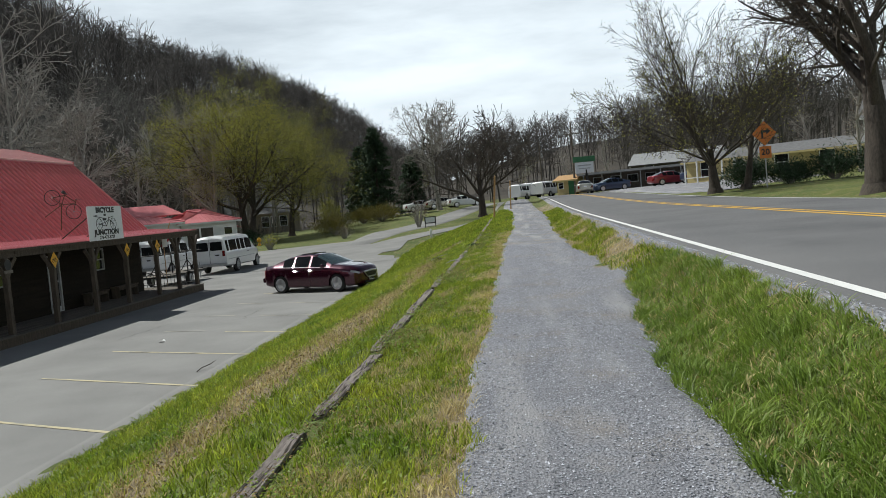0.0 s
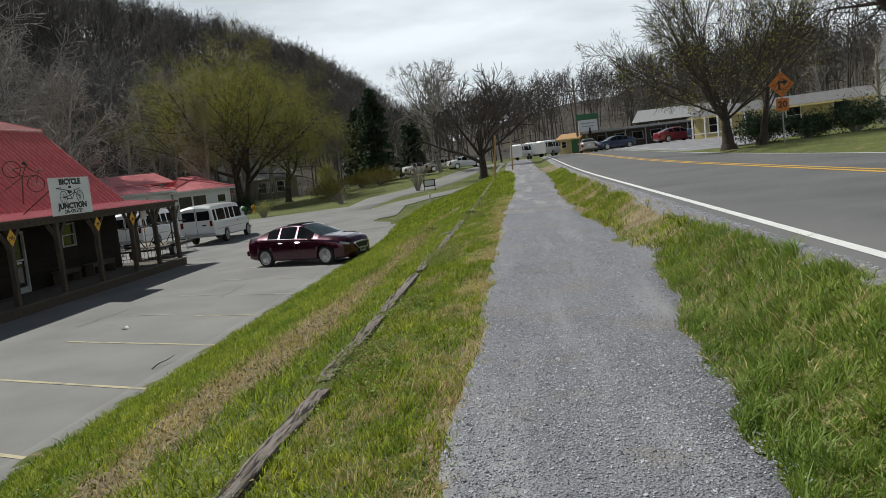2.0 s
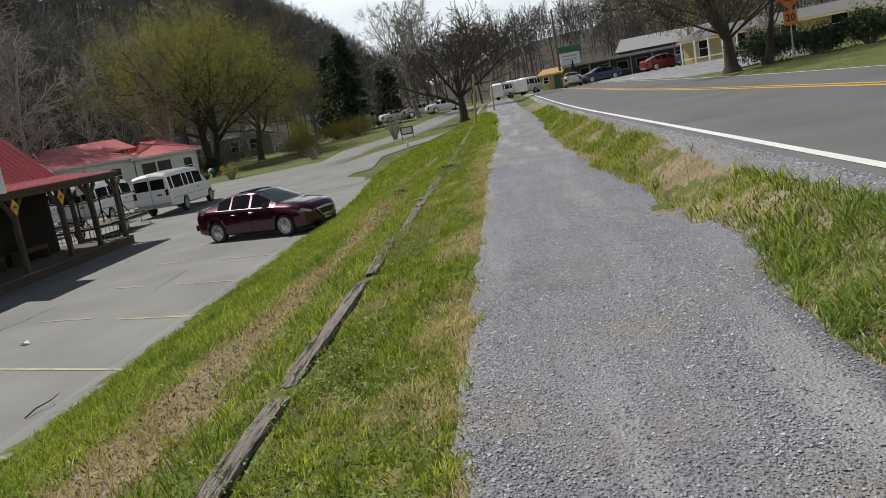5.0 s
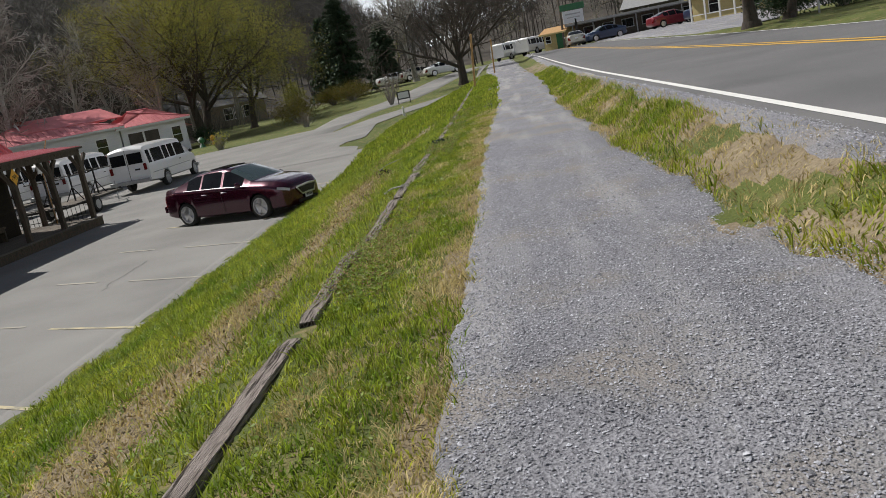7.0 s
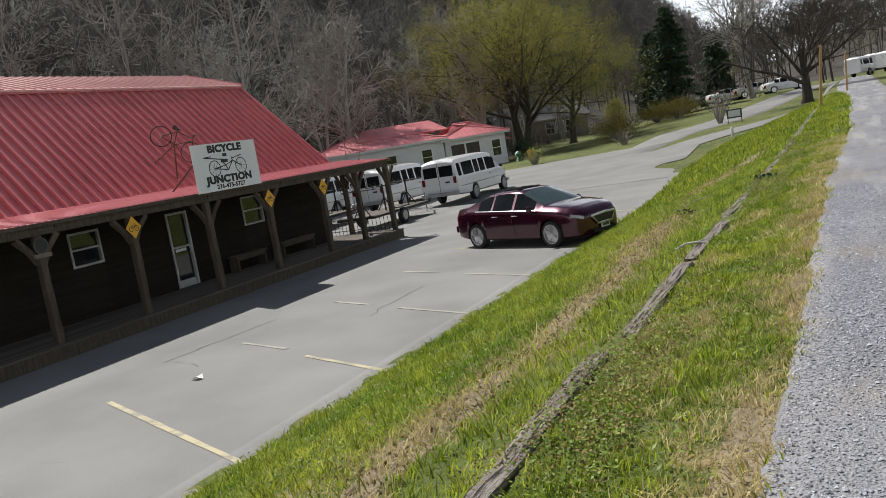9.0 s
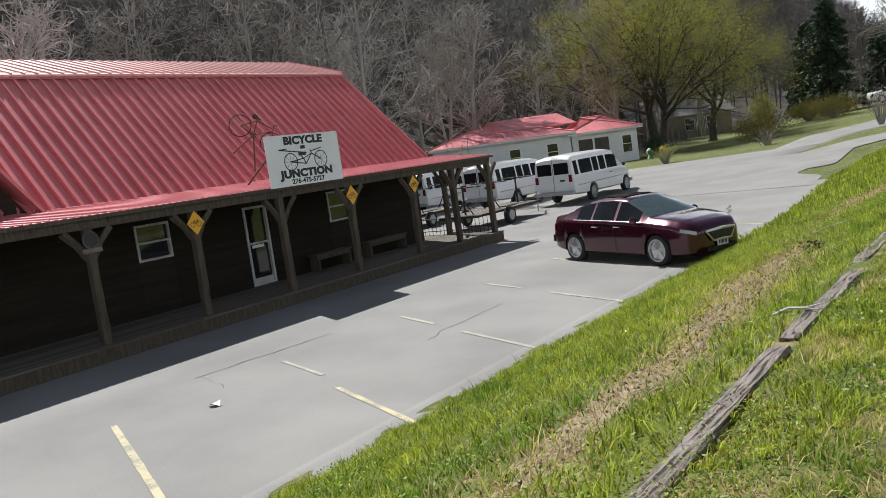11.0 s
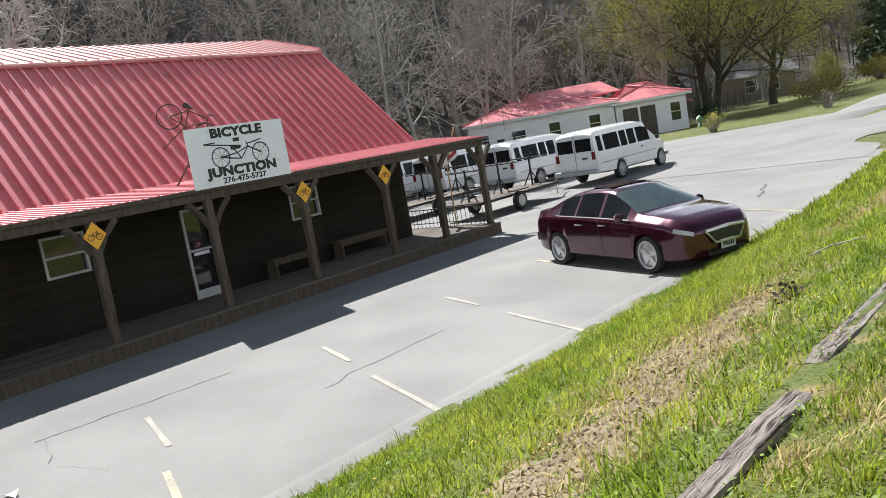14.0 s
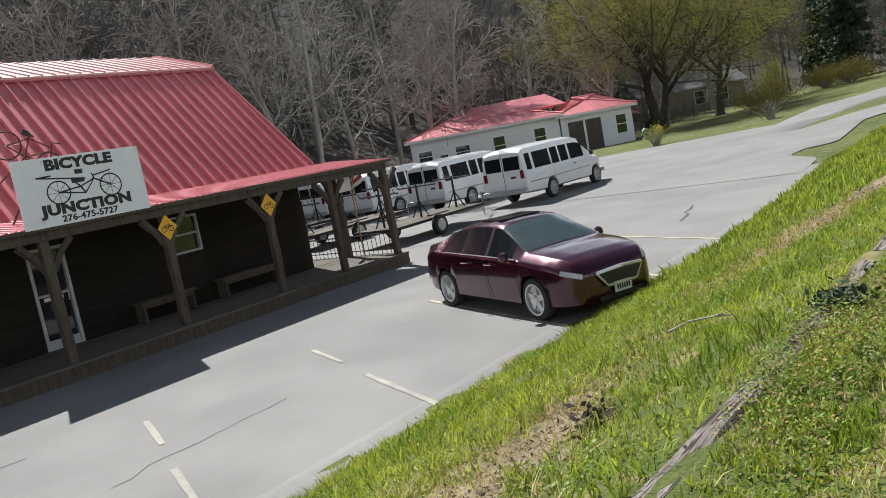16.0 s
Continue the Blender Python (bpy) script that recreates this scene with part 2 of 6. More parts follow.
PLATE = mat("plate_white", (0.66, 0.68, 0.72), (0.74, 0.75, 0.78), 0.5)
GALV = mat("galvanised_steel", (0.35, 0.36, 0.37), (0.48, 0.49, 0.50), 0.5, metal=0.7)
CREAM = mat("cream_yellow_wall", (0.46, 0.38, 0.17), (0.54, 0.45, 0.22), 0.8)
TAN = mat("tan_house_wall", (0.26, 0.22, 0.16), (0.34, 0.29, 0.22), 0.85, rand=0.1)
GREY_ROOF = mat("grey_shingle_roof", (0.10, 0.10, 0.103), (0.18, 0.18, 0.184), 0.9, scale=3, fine=30)
PALE_ROOF = mat("pale_metal_roof", (0.24, 0.245, 0.25), (0.33, 0.335, 0.34), 0.6)
DARK_WALL = mat("dark_brown_wall", (0.06, 0.05, 0.042), (0.11, 0.09, 0.075), 0.85)
GREEN_PAINT = mat("green_paint", (0.03, 0.14, 0.06), (0.05, 0.18, 0.08), 0.6)
BRICK = mat("brick_red", (0.20, 0.07, 0.045), (0.28, 0.11, 0.07), 0.9, scale=4, fine=40)
POLE_WOOD = mat("pole_wood", (0.11, 0.09, 0.07), (0.19, 0.16, 0.13), 0.95, stretch=(3, 3, 0.3))
POST_WOOD = mat("tan_post_wood", (0.40, 0.24, 0.10), (0.50, 0.31, 0.15), 0.85)
FLAG_RED = mat("flag_red_cloth", (0.40, 0.03, 0.04), (0.46, 0.05, 0.06), 0.85)
FLAG_BLUE = mat("flag_blue_cloth", (0.03, 0.04, 0.14), (0.04, 0.05, 0.18), 0.85)


# ---- mesh tools ----
class Geo:
    """Vertices and faces gathered for one mesh."""

    def __init__(self):
        self.v, self.f = [], []

    def add(self, verts, faces):
        k = len(self.v)
        self.v.extend(tuple(p) for p in verts)
        self.f.extend(tuple(i + k for i in q) for q in faces)
        return self

    def box(self, x0, x1, y0, y1, z0, z1, m=None):
        p = [Vector((x, y, z)) for z in (z0, z1) for y in (y0, y1) for x in (x0, x1)]
        if m is not None:
            p = [m @ q for q in p]
        return self.add(p, [(0, 2, 3, 1), (4, 5, 7, 6), (0, 1, 5, 4), (2, 6, 7, 3), (0, 4, 6, 2), (1, 3, 7, 5)])

    def tube(self, pts, radii, n=6, caps=True):
        k, rings = len(self.v), []
        pts = [Vector(p) for p in pts]
        for i, p in enumerate(pts):
            d = (pts[min(i + 1, len(pts) - 1)] - pts[max(i - 1, 0)])
            d = d.normalized() if d.length > 1e-9 else Vector((0, 0, 1))
            a = d.cross(Vector((0.31, 0.17, 0.93)) if abs(d.z) < 0.9 else Vector((1, 0.2, 0))).normalized()
            b = d.cross(a)
            r = radii[i] if not isinstance(radii, (int, float)) else radii
            for j in range(n):
                q = 2 * math.pi * j / n
                self.v.append(tuple(p + a * (r * math.cos(q)) + b * (r * math.sin(q))))
        for i in range(len(pts) - 1):
            for j in range(n):
                s, t = k + i * n + j, k + i * n + (j + 1) % n
                self.f.append((s, t, t + n, s + n))
        if caps:
            self.f.append(tuple(k + j for j in range(n))[::-1])
            e = k + (len(pts) - 1) * n
            self.f.append(tuple(e + j for j in range(n)))
        return self

    def ring(self, c, axis, radius, r, n=24, m=6):
        """A torus round c."""
        axis = Vector(axis).normalized()
        a = axis.cross(Vector((0.3, 0.2, 0.95)) if abs(axis.z) < 0.9 else Vector((1, 0, 0))).normalized()
        b = axis.cross(a)
        k = len(self.v)
        for i in range(n):
            q = 2 * math.pi * i / n
            o = a * math.cos(q) + b * math.sin(q)
            for j in range(m):
                w = 2 * math.pi * j / m
                self.v.append(tuple(Vector(c) + o * (radius + r * math.cos(w)) + axis * (r * math.sin(w))))
        for i in range(n):
            for j in range(m):
                i2, j2 = (i + 1) % n, (j + 1) % m
                self.f.append((k + i * m + j, k + i2 * m + j, k + i2 * m + j2, k + i * m + j2))
        return self

    def lathe(self, c, axis, prof, n=24, side=None):
        """prof: (distance along the axis, radius) pairs, turned round it."""
        axis = Vector(axis).normalized()
        a = axis.cross(Vector((0.3, 0.2, 0.95)) if abs(axis.z) < 0.9 else Vector((1, 0, 0))).normalized()
        b = axis.cross(a)
        k = len(self.v)
        for d, r in prof:
            for j in range(n):
                q = 2 * math.pi * j / n
                self.v.append(tuple(Vector(c) + axis * d + (a * math.cos(q) + b * math.sin(q)) * r))
        for i in range(len(prof) - 1):
            for j in range(n):
                s, t = k + i * n + j, k + i * n + (j + 1) % n
                self.f.append((s, t, t + n, s + n))
        self.f.append(tuple(k + j for j in range(n))[::-1])
        e = k + (len(prof) - 1) * n
        self.f.append(tuple(e + j for j in range(n)))
        return self

    def prism(self, poly, depth, m):
        """A flat polygon of (u, v) pairs, given depth along the third axis, placed by m."""
        n = len(poly)
        p = [m @ Vector((u, v, 0)) for u, v in poly] + [m @ Vector((u, v, depth)) for u, v in poly]
        return self.add(p, [tuple(range(n))[::-1], tuple(range(n, 2 * n))] + [(i, (i + 1) % n, n + (i + 1) % n, n + i) for i in range(n)])

    def slab(self, quad, thick):
        """A flat plate: four corners, thickened along their normal."""
        q = [Vector(p) for p in quad]
        nrm = (q[1] - q[0]).cross(q[3] - q[0]).normalized() * thick
        p = q + [c - nrm for c in q]
        return self.add(p, [(0, 1, 2, 3), (7, 6, 5, 4), (0, 4, 5, 1), (1, 5, 6, 2), (2, 6, 7, 3), (3, 7, 4, 0)])

    def mesh(self, name, smooth=None):
        me = bpy.data.meshes.new(name)
        me.from_pydata(self.v, [], self.f)
        if smooth is not None:
            me.polygons.foreach_set("use_smooth", [True] * len(me.polygons))
            me.set_sharp_from_angle(angle=radians(smooth))
        me.update()
        return me


def part(name, geo, material, parent=None, label="", smooth=None, bevel=0.0):
    """One mesh object under a thing or a part."""
    me = geo.mesh(name, smooth) if isinstance(geo, Geo) else geo
    if material and not me.materials:
        me.materials.append(material)
    ob = new(name, me)
    ob.parent = parent
    if label:
        ob["label"] = label
    if bevel:
        b = ob.modifiers.new("bevel", "BEVEL")
        b.width, b.segments, b.limit_method = bevel, 2, "ANGLE"
    return ob


def thing(name, label, category, group="", m=None):
    ob = new(name)
    ob.empty_display_size = 0.2
    if m is not None:
        ob.matrix_basis = m
    return tagged(ob, label, category, group)


def flat_mesh(name, verts, faces):
    """A large mesh straight from arrays of vertices and equal faces."""
    me = bpy.data.meshes.new(name)
    verts, faces = np.asarray(verts, dtype=np.float32), np.asarray(faces, dtype=np.int32)
    k = faces.shape[1]
    me.vertices.add(len(verts))
    me.vertices.foreach_set("co", verts.ravel())
    me.loops.add(faces.size)
    me.loops.foreach_set("vertex_index", faces.ravel())
    me.polygons.add(len(faces))
    me.polygons.foreach_set("loop_start", np.arange(0, faces.size, k, dtype=np.int32))
    me.update(calc_edges=True)
    me.validate()
    return me


# ---- lie of the land ----
def sm(a, b, v):
    t = min(1.0, max(0.0, (v - a) / (b - a)))
    return t * t * (3 - 2 * t)


LOT_Z = -1.57


def trail_z(y):
    return 0.22 * sm(25, 48, y) + 0.55 * sm(48, 100, y)


def road_z(y):
    return 0.42 + 0.50 * sm(25, 95, y)


def road_x(y):
    """How far the road has drifted to the side."""
    return 0.012 * max(y, -30) + 10.0 * sm(95, 260, y) * max(0.0, y - 95) / 80.0


def low_z(x, y):
    rise = 0.85 * sm(44, 70, y) + 1.35 * sm(70, 105, y)
    return LOT_Z + rise * (0.35 + 0.65 * sm(-30, -7, x))


def bank_toe(y):
    """Where the bank meets the lot."""
    return -6.0 - 0.9 * sm(30, 45, y) + 3.4 * sm(50, 66, y) + 0.9 * sm(66, 80, y)


def land(x, y):
    """The height of the ground."""
    if x > 60:
        right = 9 * sm(60, 240, x)
    else:
        right = 0.0
    xr = x - road_x(y)
    if x > 40 and y > 20:
        right += 3.0 * sm(40, 60, x)
    tz, rz = trail_z(y), road_z(y)
    edge = bank_toe(y)
    if x < edge:
        z = low_z(x, y)
        if x < -34:
            z += 64 * sm(36, 150, -x) * (0.92 + 0.08 * math.sin(y * 0.013 + 1.0))
    elif x < -1.7:
        u = (x - edge) / (-1.7 - edge)
        b = low_z(edge, y)
        z = b + (tz - 0.11 - b) * (u * (1.12 - 0.12 * u) if u > 0.04 else u)
    elif x < -0.6:
        z = tz - 0.11 * (-0.6 - x) / 1.1
    elif xr < 0.95:
        z = tz
    elif xr < 1.8:
        z = tz + (rz - 0.03 - tz) * sm(0.95, 1.8, xr)
    elif xr < 8.9:
        z = rz - 0.03
    else:
        z = rz - 0.03 + 0.10 * sm(8.9, 10.0, xr) + 0.022 * min(xr - 8.9, 60) + right
    if y > 150:
        z += 24 * sm(150, 420, y) * (0.4 + 0.6 * sm(-60, 40, x))
    return z


def ground_noise(x, y):
    """Small unevenness of unpaved ground."""
    if x < -0.5 and x > -6.2 or 1.0 < x < 1.9:
        return 0.035 * noise.noise(Vector((x * 1.3, y * 1.3, 0))) + 0.012 * noise.noise(Vector((x * 5, y * 5, 3)))
    return 0.0


def sheet(name, xs, ys, height, material, label, category):
    n = len(xs)
    v = [(x, y, height(x, y)) for y in ys for x in xs]
    f = [(j * n + i, j * n + i + 1, (j + 1) * n + i + 1, (j + 1) * n + i) for j in range(len(ys) - 1) for i in range(n - 1)]
    me = flat_mesh(name, v, f)
    me.materials.append(material)
    me.polygons.foreach_set("use_smooth", [True] * len(me.polygons))
    return tagged(new(name, me), label, category, kind="structure")


def steps(*spans):
    """Values from spans of (start, end, step), without the last end."""
    out = []
    for a, b, s in spans:
        out += list(np.arange(a, b - 1e-6, s))
    return out + [spans[-1][1]]


def soil_here(x, y):
    """Above nought where the bank is bare."""
    across = 1 - abs(x + 2.75 + 0.25 * math.sin(y * 0.35)) / 0.52 - 0.75 * sm(18.5, 23, y) - 0.7 * (1 - sm(3.5, 8, y))
    along = noise.noise(Vector((x * 0.9, y * 0.22, 7.7))) * 1.1 + noise.noise(Vector((x * 3, y * 3, 1.7))) * 0.5
    return across + along - 0.06 if 1.0 < y < 31 else -1.0


gx = steps((-420, -160, 26), (-160, -34, 6), (-34, -8, 2), (-8, -1.8, 0.2), (-1.8, 2.0, 0.1), (2.0, 10, 0.5), (10, 60, 3), (60, 420, 15))
gy = steps((-140, -12, 8), (-12, 30, 0.2), (30, 110, 1.0), (110, 460, 8), (460, 1200, 40))
ground = sheet("ground", gx, gy, lambda x, y: land(x, y) + ground_noise(x, y) - (0.05 if -44 < x < -6.2 and y < 44 else 0.0), GRASS_GROUND, "grassy ground rising from the paved lot to the trail", "ground")
ground.data.materials.append(LITTER)
ground.data.materials.append(SOIL)
for poly in ground.data.polygons:
    c = poly.center
    if c.x < -33 - 4 * math.sin(c.y * 0.2) or c.x > 75 or c.y > 170:
        poly.material_index = 1
    elif soil_here(c.x, c.y) > 0.0 or (-0.82 < c.x < -0.4 and c.y < 24 and noise.noise(Vector((c.x * 3, c.y * 0.8, 44))) > -0.1) or (0.6 < c.x < 2.3 and 5.5 < c.y < 60 and noise.noise(Vector((c.x * 2.2, c.y * 0.7, 3))) > -0.12):
        poly.material_index = 2


def curve_of(table, x):
    return float(np.interp(x, [p[0] for p in table], [p[1] for p in table]))


def strip(name, left, right, ys, height, material, label, category, across=6, sink=0.03, kind="structure"):
    """A surface laid along the walk, its edges dipping under the ground."""
    v, f, n = [], [], across + 3
    for y in ys:
        a, b = left(y), right(y)
        xs = [a - 0.06] + [a + (b - a) * i / across for i in range(across + 1)] + [b + 0.06]
        for i, x in enumerate(xs):
            v.append((x, y, height(x, y) - (sink * 2 if i in (0, n - 1) else 0)))
    for j in range(len(ys) - 1):
        for i in range(n - 1):
            f.append((j * n + i, j * n + i + 1, (j + 1) * n + i + 1, (j + 1) * n + i))
    me = flat_mesh(name, v, f)
    me.materials.append(material)
    me.polygons.foreach_set("use_smooth", [True] * len(me.polygons))
    return tagged(new(name, me), label, category, kind=kind)


def wob(y, seed, size=1.0):
    return size * (0.10 * noise.noise(Vector((y * 0.5, seed, 0))) + 0.06 * noise.noise(Vector((y * 1.9, seed, 4))) + 0.03 * noise.noise(Vector((y * 6, seed, 9))))


def trail_left(y):
    return -0.60 + wob(y, 1.0) - 0.9 * sm(45, 75, y) + (0.2 * sm(20, 30, y))


def trail_right(y):
    return 0.64 + wob(y, 5.0, 1.6) + 0.52 * sm(1, 9, y) - 0.18 * sm(12, 16, y) + 0.3 * sm(20, 40, y)


trail_ys = steps((-20, 30, 0.12), (30, 130, 1.0))
trail = strip("trail", trail_left, trail_right, trail_ys,
              lambda x, y: land(x, y) + 0.018 + 0.02 * noise.noise(Vector((x * 1.1, y * 0.35, 2))) * sm(-0.6, -0.3, x), GRAVEL, "crushed grey gravel walking trail", "trail", across=12)
road_ys = steps((-60, 40, 1.0), (40, 260, 4.0))
road = strip("road", lambda y: 1.86 + road_x(y) + wob(y, 8.0, 0.4), lambda y: 8.9 + road_x(y), road_ys, lambda x, y: road_z(y) + 0.05 * (1 - abs(x - road_x(y) - 5.4) / 3.5), ROAD, "grey asphalt two-lane road", "road", across=8)


def road_top(x, y):
    return road_z(y) + 0.05 * (1 - abs(x - road_x(y) - 5.4) / 3.5)


def paint(name, x, width, ys, material, label):
    g = Geo()
    v = [(px + road_x(y), y, road_top(px + road_x(y), y) + 0.005) for y in ys for px in (x - width / 2, x + width / 2)]
    f = [(2 * i, 2 * i + 1, 2 * i + 3, 2 * i + 2) for i in range(len(ys) - 1)]
    g.add(v, f)
    return tagged(part(name, g, material), label, "road marking", kind="structure")


paint("edge_line", 2.06, 0.105, road_ys, WHITE_LINE, "white painted edge line on the road")
paint("centre_line", 5.30, 0.11, road_ys, YELLOW_LINE, "yellow painted double centre line on the road")
paint("centre_line", 5.56, 0.11, road_ys, YELLOW_LINE, "yellow painted double centre line on the road")
paint("edge_line", 8.72, 0.11, road_ys, WHITE_LINE, "white painted edge line on the road")
shoulder = strip("road_shoulder", lambda y: 1.74 - 0.12 * sm(5, 10, y) + road_x(y) + wob(y, 3.3, 1.6), lambda y: 1.92 + road_x(y), trail_ys, lambda x, y: land(x, y) + 0.02, GRAVEL, "loose gravel shoulder beside the road", "road shoulder", across=3)

# parking lot and drive
lot = sheet("parking_lot", steps((-46, -6.2, 1.0)), steps((-40, 43, 1.0)), lambda x, y: LOT_Z + (0.002 if x > -40 else -0.2), LOT, "weathered grey asphalt parking lot", "parking lot")
lot_edge = strip("lot_edge", lambda y: -6.4, lambda y: -5.98 + wob(y, 6.0, 1.3) - 0.9 * sm(30, 45, y), steps((-40, 44, 0.25)), lambda x, y: LOT_Z + 0.004, LOT, "crumbled edge of the asphalt lot", "parking lot", across=3)
def drive_left(y):
    return curve_of(((40, -36), (50, -36), (54, -25), (55.2, -10.8), (59.4, -9.1), (62.5, -7.1), (66, -5.1), (77, -2.9), (84, -2.5), (101, -2.3)), y)


def drive_right(y):
    return curve_of(((40, -7.0), (45, -7.6), (46.6, -9.0), (48.2, -8.8), (49.0, -7.9), (55.5, -8.2), (59.3, -6.5), (63, -4.4), (72, -2.3), (84, -1.7), (101, -1.5)), y)


def lane_left(y):
    return curve_of(((50, -34), (56, -32), (59.2, -21), (59.8, -13.0), (69.6, -12.8), (78, -10.5), (100, -5.6), (112, -4)), y)


def lane_right(y):
    return curve_of(((50, -11.4), (56, -11.0), (64, -9.7), (68, -8.4), (87, -5.0), (112, -1)), y)


drive = strip("driveway", drive_left, drive_right, steps((41, 100, 0.6)), lambda x, y: land(x, y) + 0.012 + 0.03 * sm(43, 50, y), LOT, "pale asphalt drive climbing from the lot", "driveway", across=14, sink=0.002)
side_lane = strip("side_lane", lane_left, lane_right, steps((52, 112, 0.6)), lambda x, y: land(x, y) + 0.03, LOT, "narrow asphalt side lane beside the lawn", "road", across=6)


def stall(x0, y0, x1, y1, width=0.10, material=None):
    a, b = Vector((x0, y0, 0)), Vector((x1, y1, 0))
    d = (b - a).normalized()
    s = Vector((-d.y, d.x, 0)) * width / 2
    g, n = Geo(), 14
    v = []
    for i in range(n + 1):
        p = a.lerp(b, i / n)
        w = 0.85 + 0.3 * noise.noise(p * 2.1)
        v += [p - s * w + Vector((0, 0, LOT_Z + 0.009)), p + s * w + Vector((0, 0, LOT_Z + 0.009))]
    g.add(v, [(2 * i, 2 * i + 1, 2 * i + 3, 2 * i + 2) for i in range(n)])
    return tagged(part("stall_line", g, material or STALL_LINE), "worn yellowish painted stall line on asphalt", "road marking", kind="structure")


for i in range(9):
    y = 9.75 + 2.93 * i
    if i in (3, 4, 5):
        stall(-10.05, y, -8.9 + 0.2 * (i == 3), y - 0.5, 0.09, FAINT_LINE)
        stall(-8.0, y - 0.95, -5.95, y - 1.85, 0.09, FAINT_LINE if i > 3 else STALL_LINE)
    else:
        stall(-10.05, y, -5.95, y - 1.85)


def crack(points, width=0.02):
    g = Geo()
    v, f, k = [], [], 0
    for (x0, y0), (x1, y1) in zip(points, points[1:]):
        n = max(2, int(math.hypot(x1 - x0, y1 - y0) / 0.18))
        for i in range(n + 1):
            x, y = x0 + (x1 - x0) * i / n, y0 + (y1 - y0) * i / n
            o = 0.10 * noise.noise(Vector((x * 2.3, y * 2.3, 5)))
            w = width * (0.5 + 0.9 * abs(noise.noise(Vector((x * 4, y * 4, 8)))))
            v += [(x + o - w, y + o, LOT_Z + 0.008), (x + o + w, y + o, LOT_Z + 0.008)]
            if i:
                f.append((k - 2, k - 1, k + 1, k))
            k += 2
    g.add(v, f)
    return tagged(part("asphalt_crack", g, CRACK), "dark irregular crack in the asphalt", "crack", kind="structure")


crack([(-8.3, 20.0), (-8.42, 20.74), (-8.45, 21.36), (-8.47, 21.96), (-8.5, 22.53)], 0.009)
crack([(-10.19, 13.48), (-9.3, 13.56), (-8.45, 13.65)], 0.012)
crack([(-10.9, 17.6), (-9.6, 17.2), (-8.6, 17.4)], 0.012)
crack([(-7.9, 34.0), (-8.6, 36.5)], 0.05)
crack([(-10.6, 20.2), (-10.9, 17.5)], 0.012)

gravel_lot = strip("gravel_lot", lambda y: 9.3 + road_x(y) + 1.2 * (1 - sm(44, 50, y)), lambda y: 12 + 9 * sm(44, 56, y) + wob(y, 2.2, 5), steps((44, 99, 1.0)), lambda x, y: land(x, y) + 0.03, GRAVEL, "pale gravel yard before the long building", "gravel yard", across=8)

# bed of the old sleepers along the trail
rng = random.Random(4)
LOGS = [(-5.6, -3.2), (-3.0, -0.5), (-0.4, 1.95), (2.35, 4.5), (4.75, 7.1), (7.3, 10.0), (10.3, 12.35), (12.65, 14.9), (15.1, 17.25), (17.6, 19.75), (20.05, 22.1), (22.4, 24.7), (25.0, 27.3), (27.7, 30.0), (30.5, 32.8), (33.2, 35.4), (36.0, 38.2), (38.8, 41.0), (41.6, 43.8)]
for y, y_end in LOGS:
    length = y_end - y
    buried = 0.022 * sm(13.5, 17.5, y)
    g = Geo()
    n = 14
    tilt = rng.uniform(-0.03, 0.03)
    x0 = -1.64 + rng.uniform(-0.03, 0.03)
    for j in range(n + 1):
        t = j / n
        yy = y + t * length
        gz = land(x0, yy)
        worn = 0.02 * noise.noise(Vector((yy * 2, 1, 1)))
        hw = 0.068 * (0.88 + 0.22 * noise.noise(Vector((yy * 3, 6, 2)))) * (0.9 if j in (0, n) else 1)
        cx = x0 + tilt * (t - 0.5) * length
        top = gz + 0.038 - buried + worn + (-0.02 if j in (0, n) else 0)
        g.v += [(cx - hw, yy, gz - 0.13), (cx - hw * 1.02, yy, top - 0.012), (cx - hw * 0.85, yy, top + 0.008 * noise.noise(Vector((yy * 9, 1, 3)))),
                (cx - hw * 0.15, yy, top + 0.002 - 0.035 * abs(noise.noise(Vector((yy * 7, 3, 3))))), (cx + hw * 0.85, yy, top + 0.010 * noise.noise(Vector((yy * 8, 5, 3)))), (cx + hw, yy, top - 0.012), (cx + hw, yy, gz - 0.13)]
    for j in range(n):
        for i in range(6):
            g.f.append((j * 7 + i, j * 7 + i + 1, j * 7 + i + 8, j * 7 + i + 7))
    g.f += [tuple(range(7))[::-1], tuple(range(n * 7, n * 7 + 7))]
    tagged(part("sleeper", g, TIMBER, smooth=50), "weathered grey split timber edging on the bank", "timber", "timber edging")


# ---- the shop ----
WALL_X, EAVE_X, END_Y, START_Y, DECK_Z = -16.0, -14.0, 30.1, 4.0, -1.28
EAVE_Z, WALL_TOP, BREAK, RIDGE = 1.06, 1.22, (-18.8, 4.32), (-21.1, 5.08)
shop = thing("bicycle_shop", "dark timber shop with red metal gambrel roof and porch", "building")
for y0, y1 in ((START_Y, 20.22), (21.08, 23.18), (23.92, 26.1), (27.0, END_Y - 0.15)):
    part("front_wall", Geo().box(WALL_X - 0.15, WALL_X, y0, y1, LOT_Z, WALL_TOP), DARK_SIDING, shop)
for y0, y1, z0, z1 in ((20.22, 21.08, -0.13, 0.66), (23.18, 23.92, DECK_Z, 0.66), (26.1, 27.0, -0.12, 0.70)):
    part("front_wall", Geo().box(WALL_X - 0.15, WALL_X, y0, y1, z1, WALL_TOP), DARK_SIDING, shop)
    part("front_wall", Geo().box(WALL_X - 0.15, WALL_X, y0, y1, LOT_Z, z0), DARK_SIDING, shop)
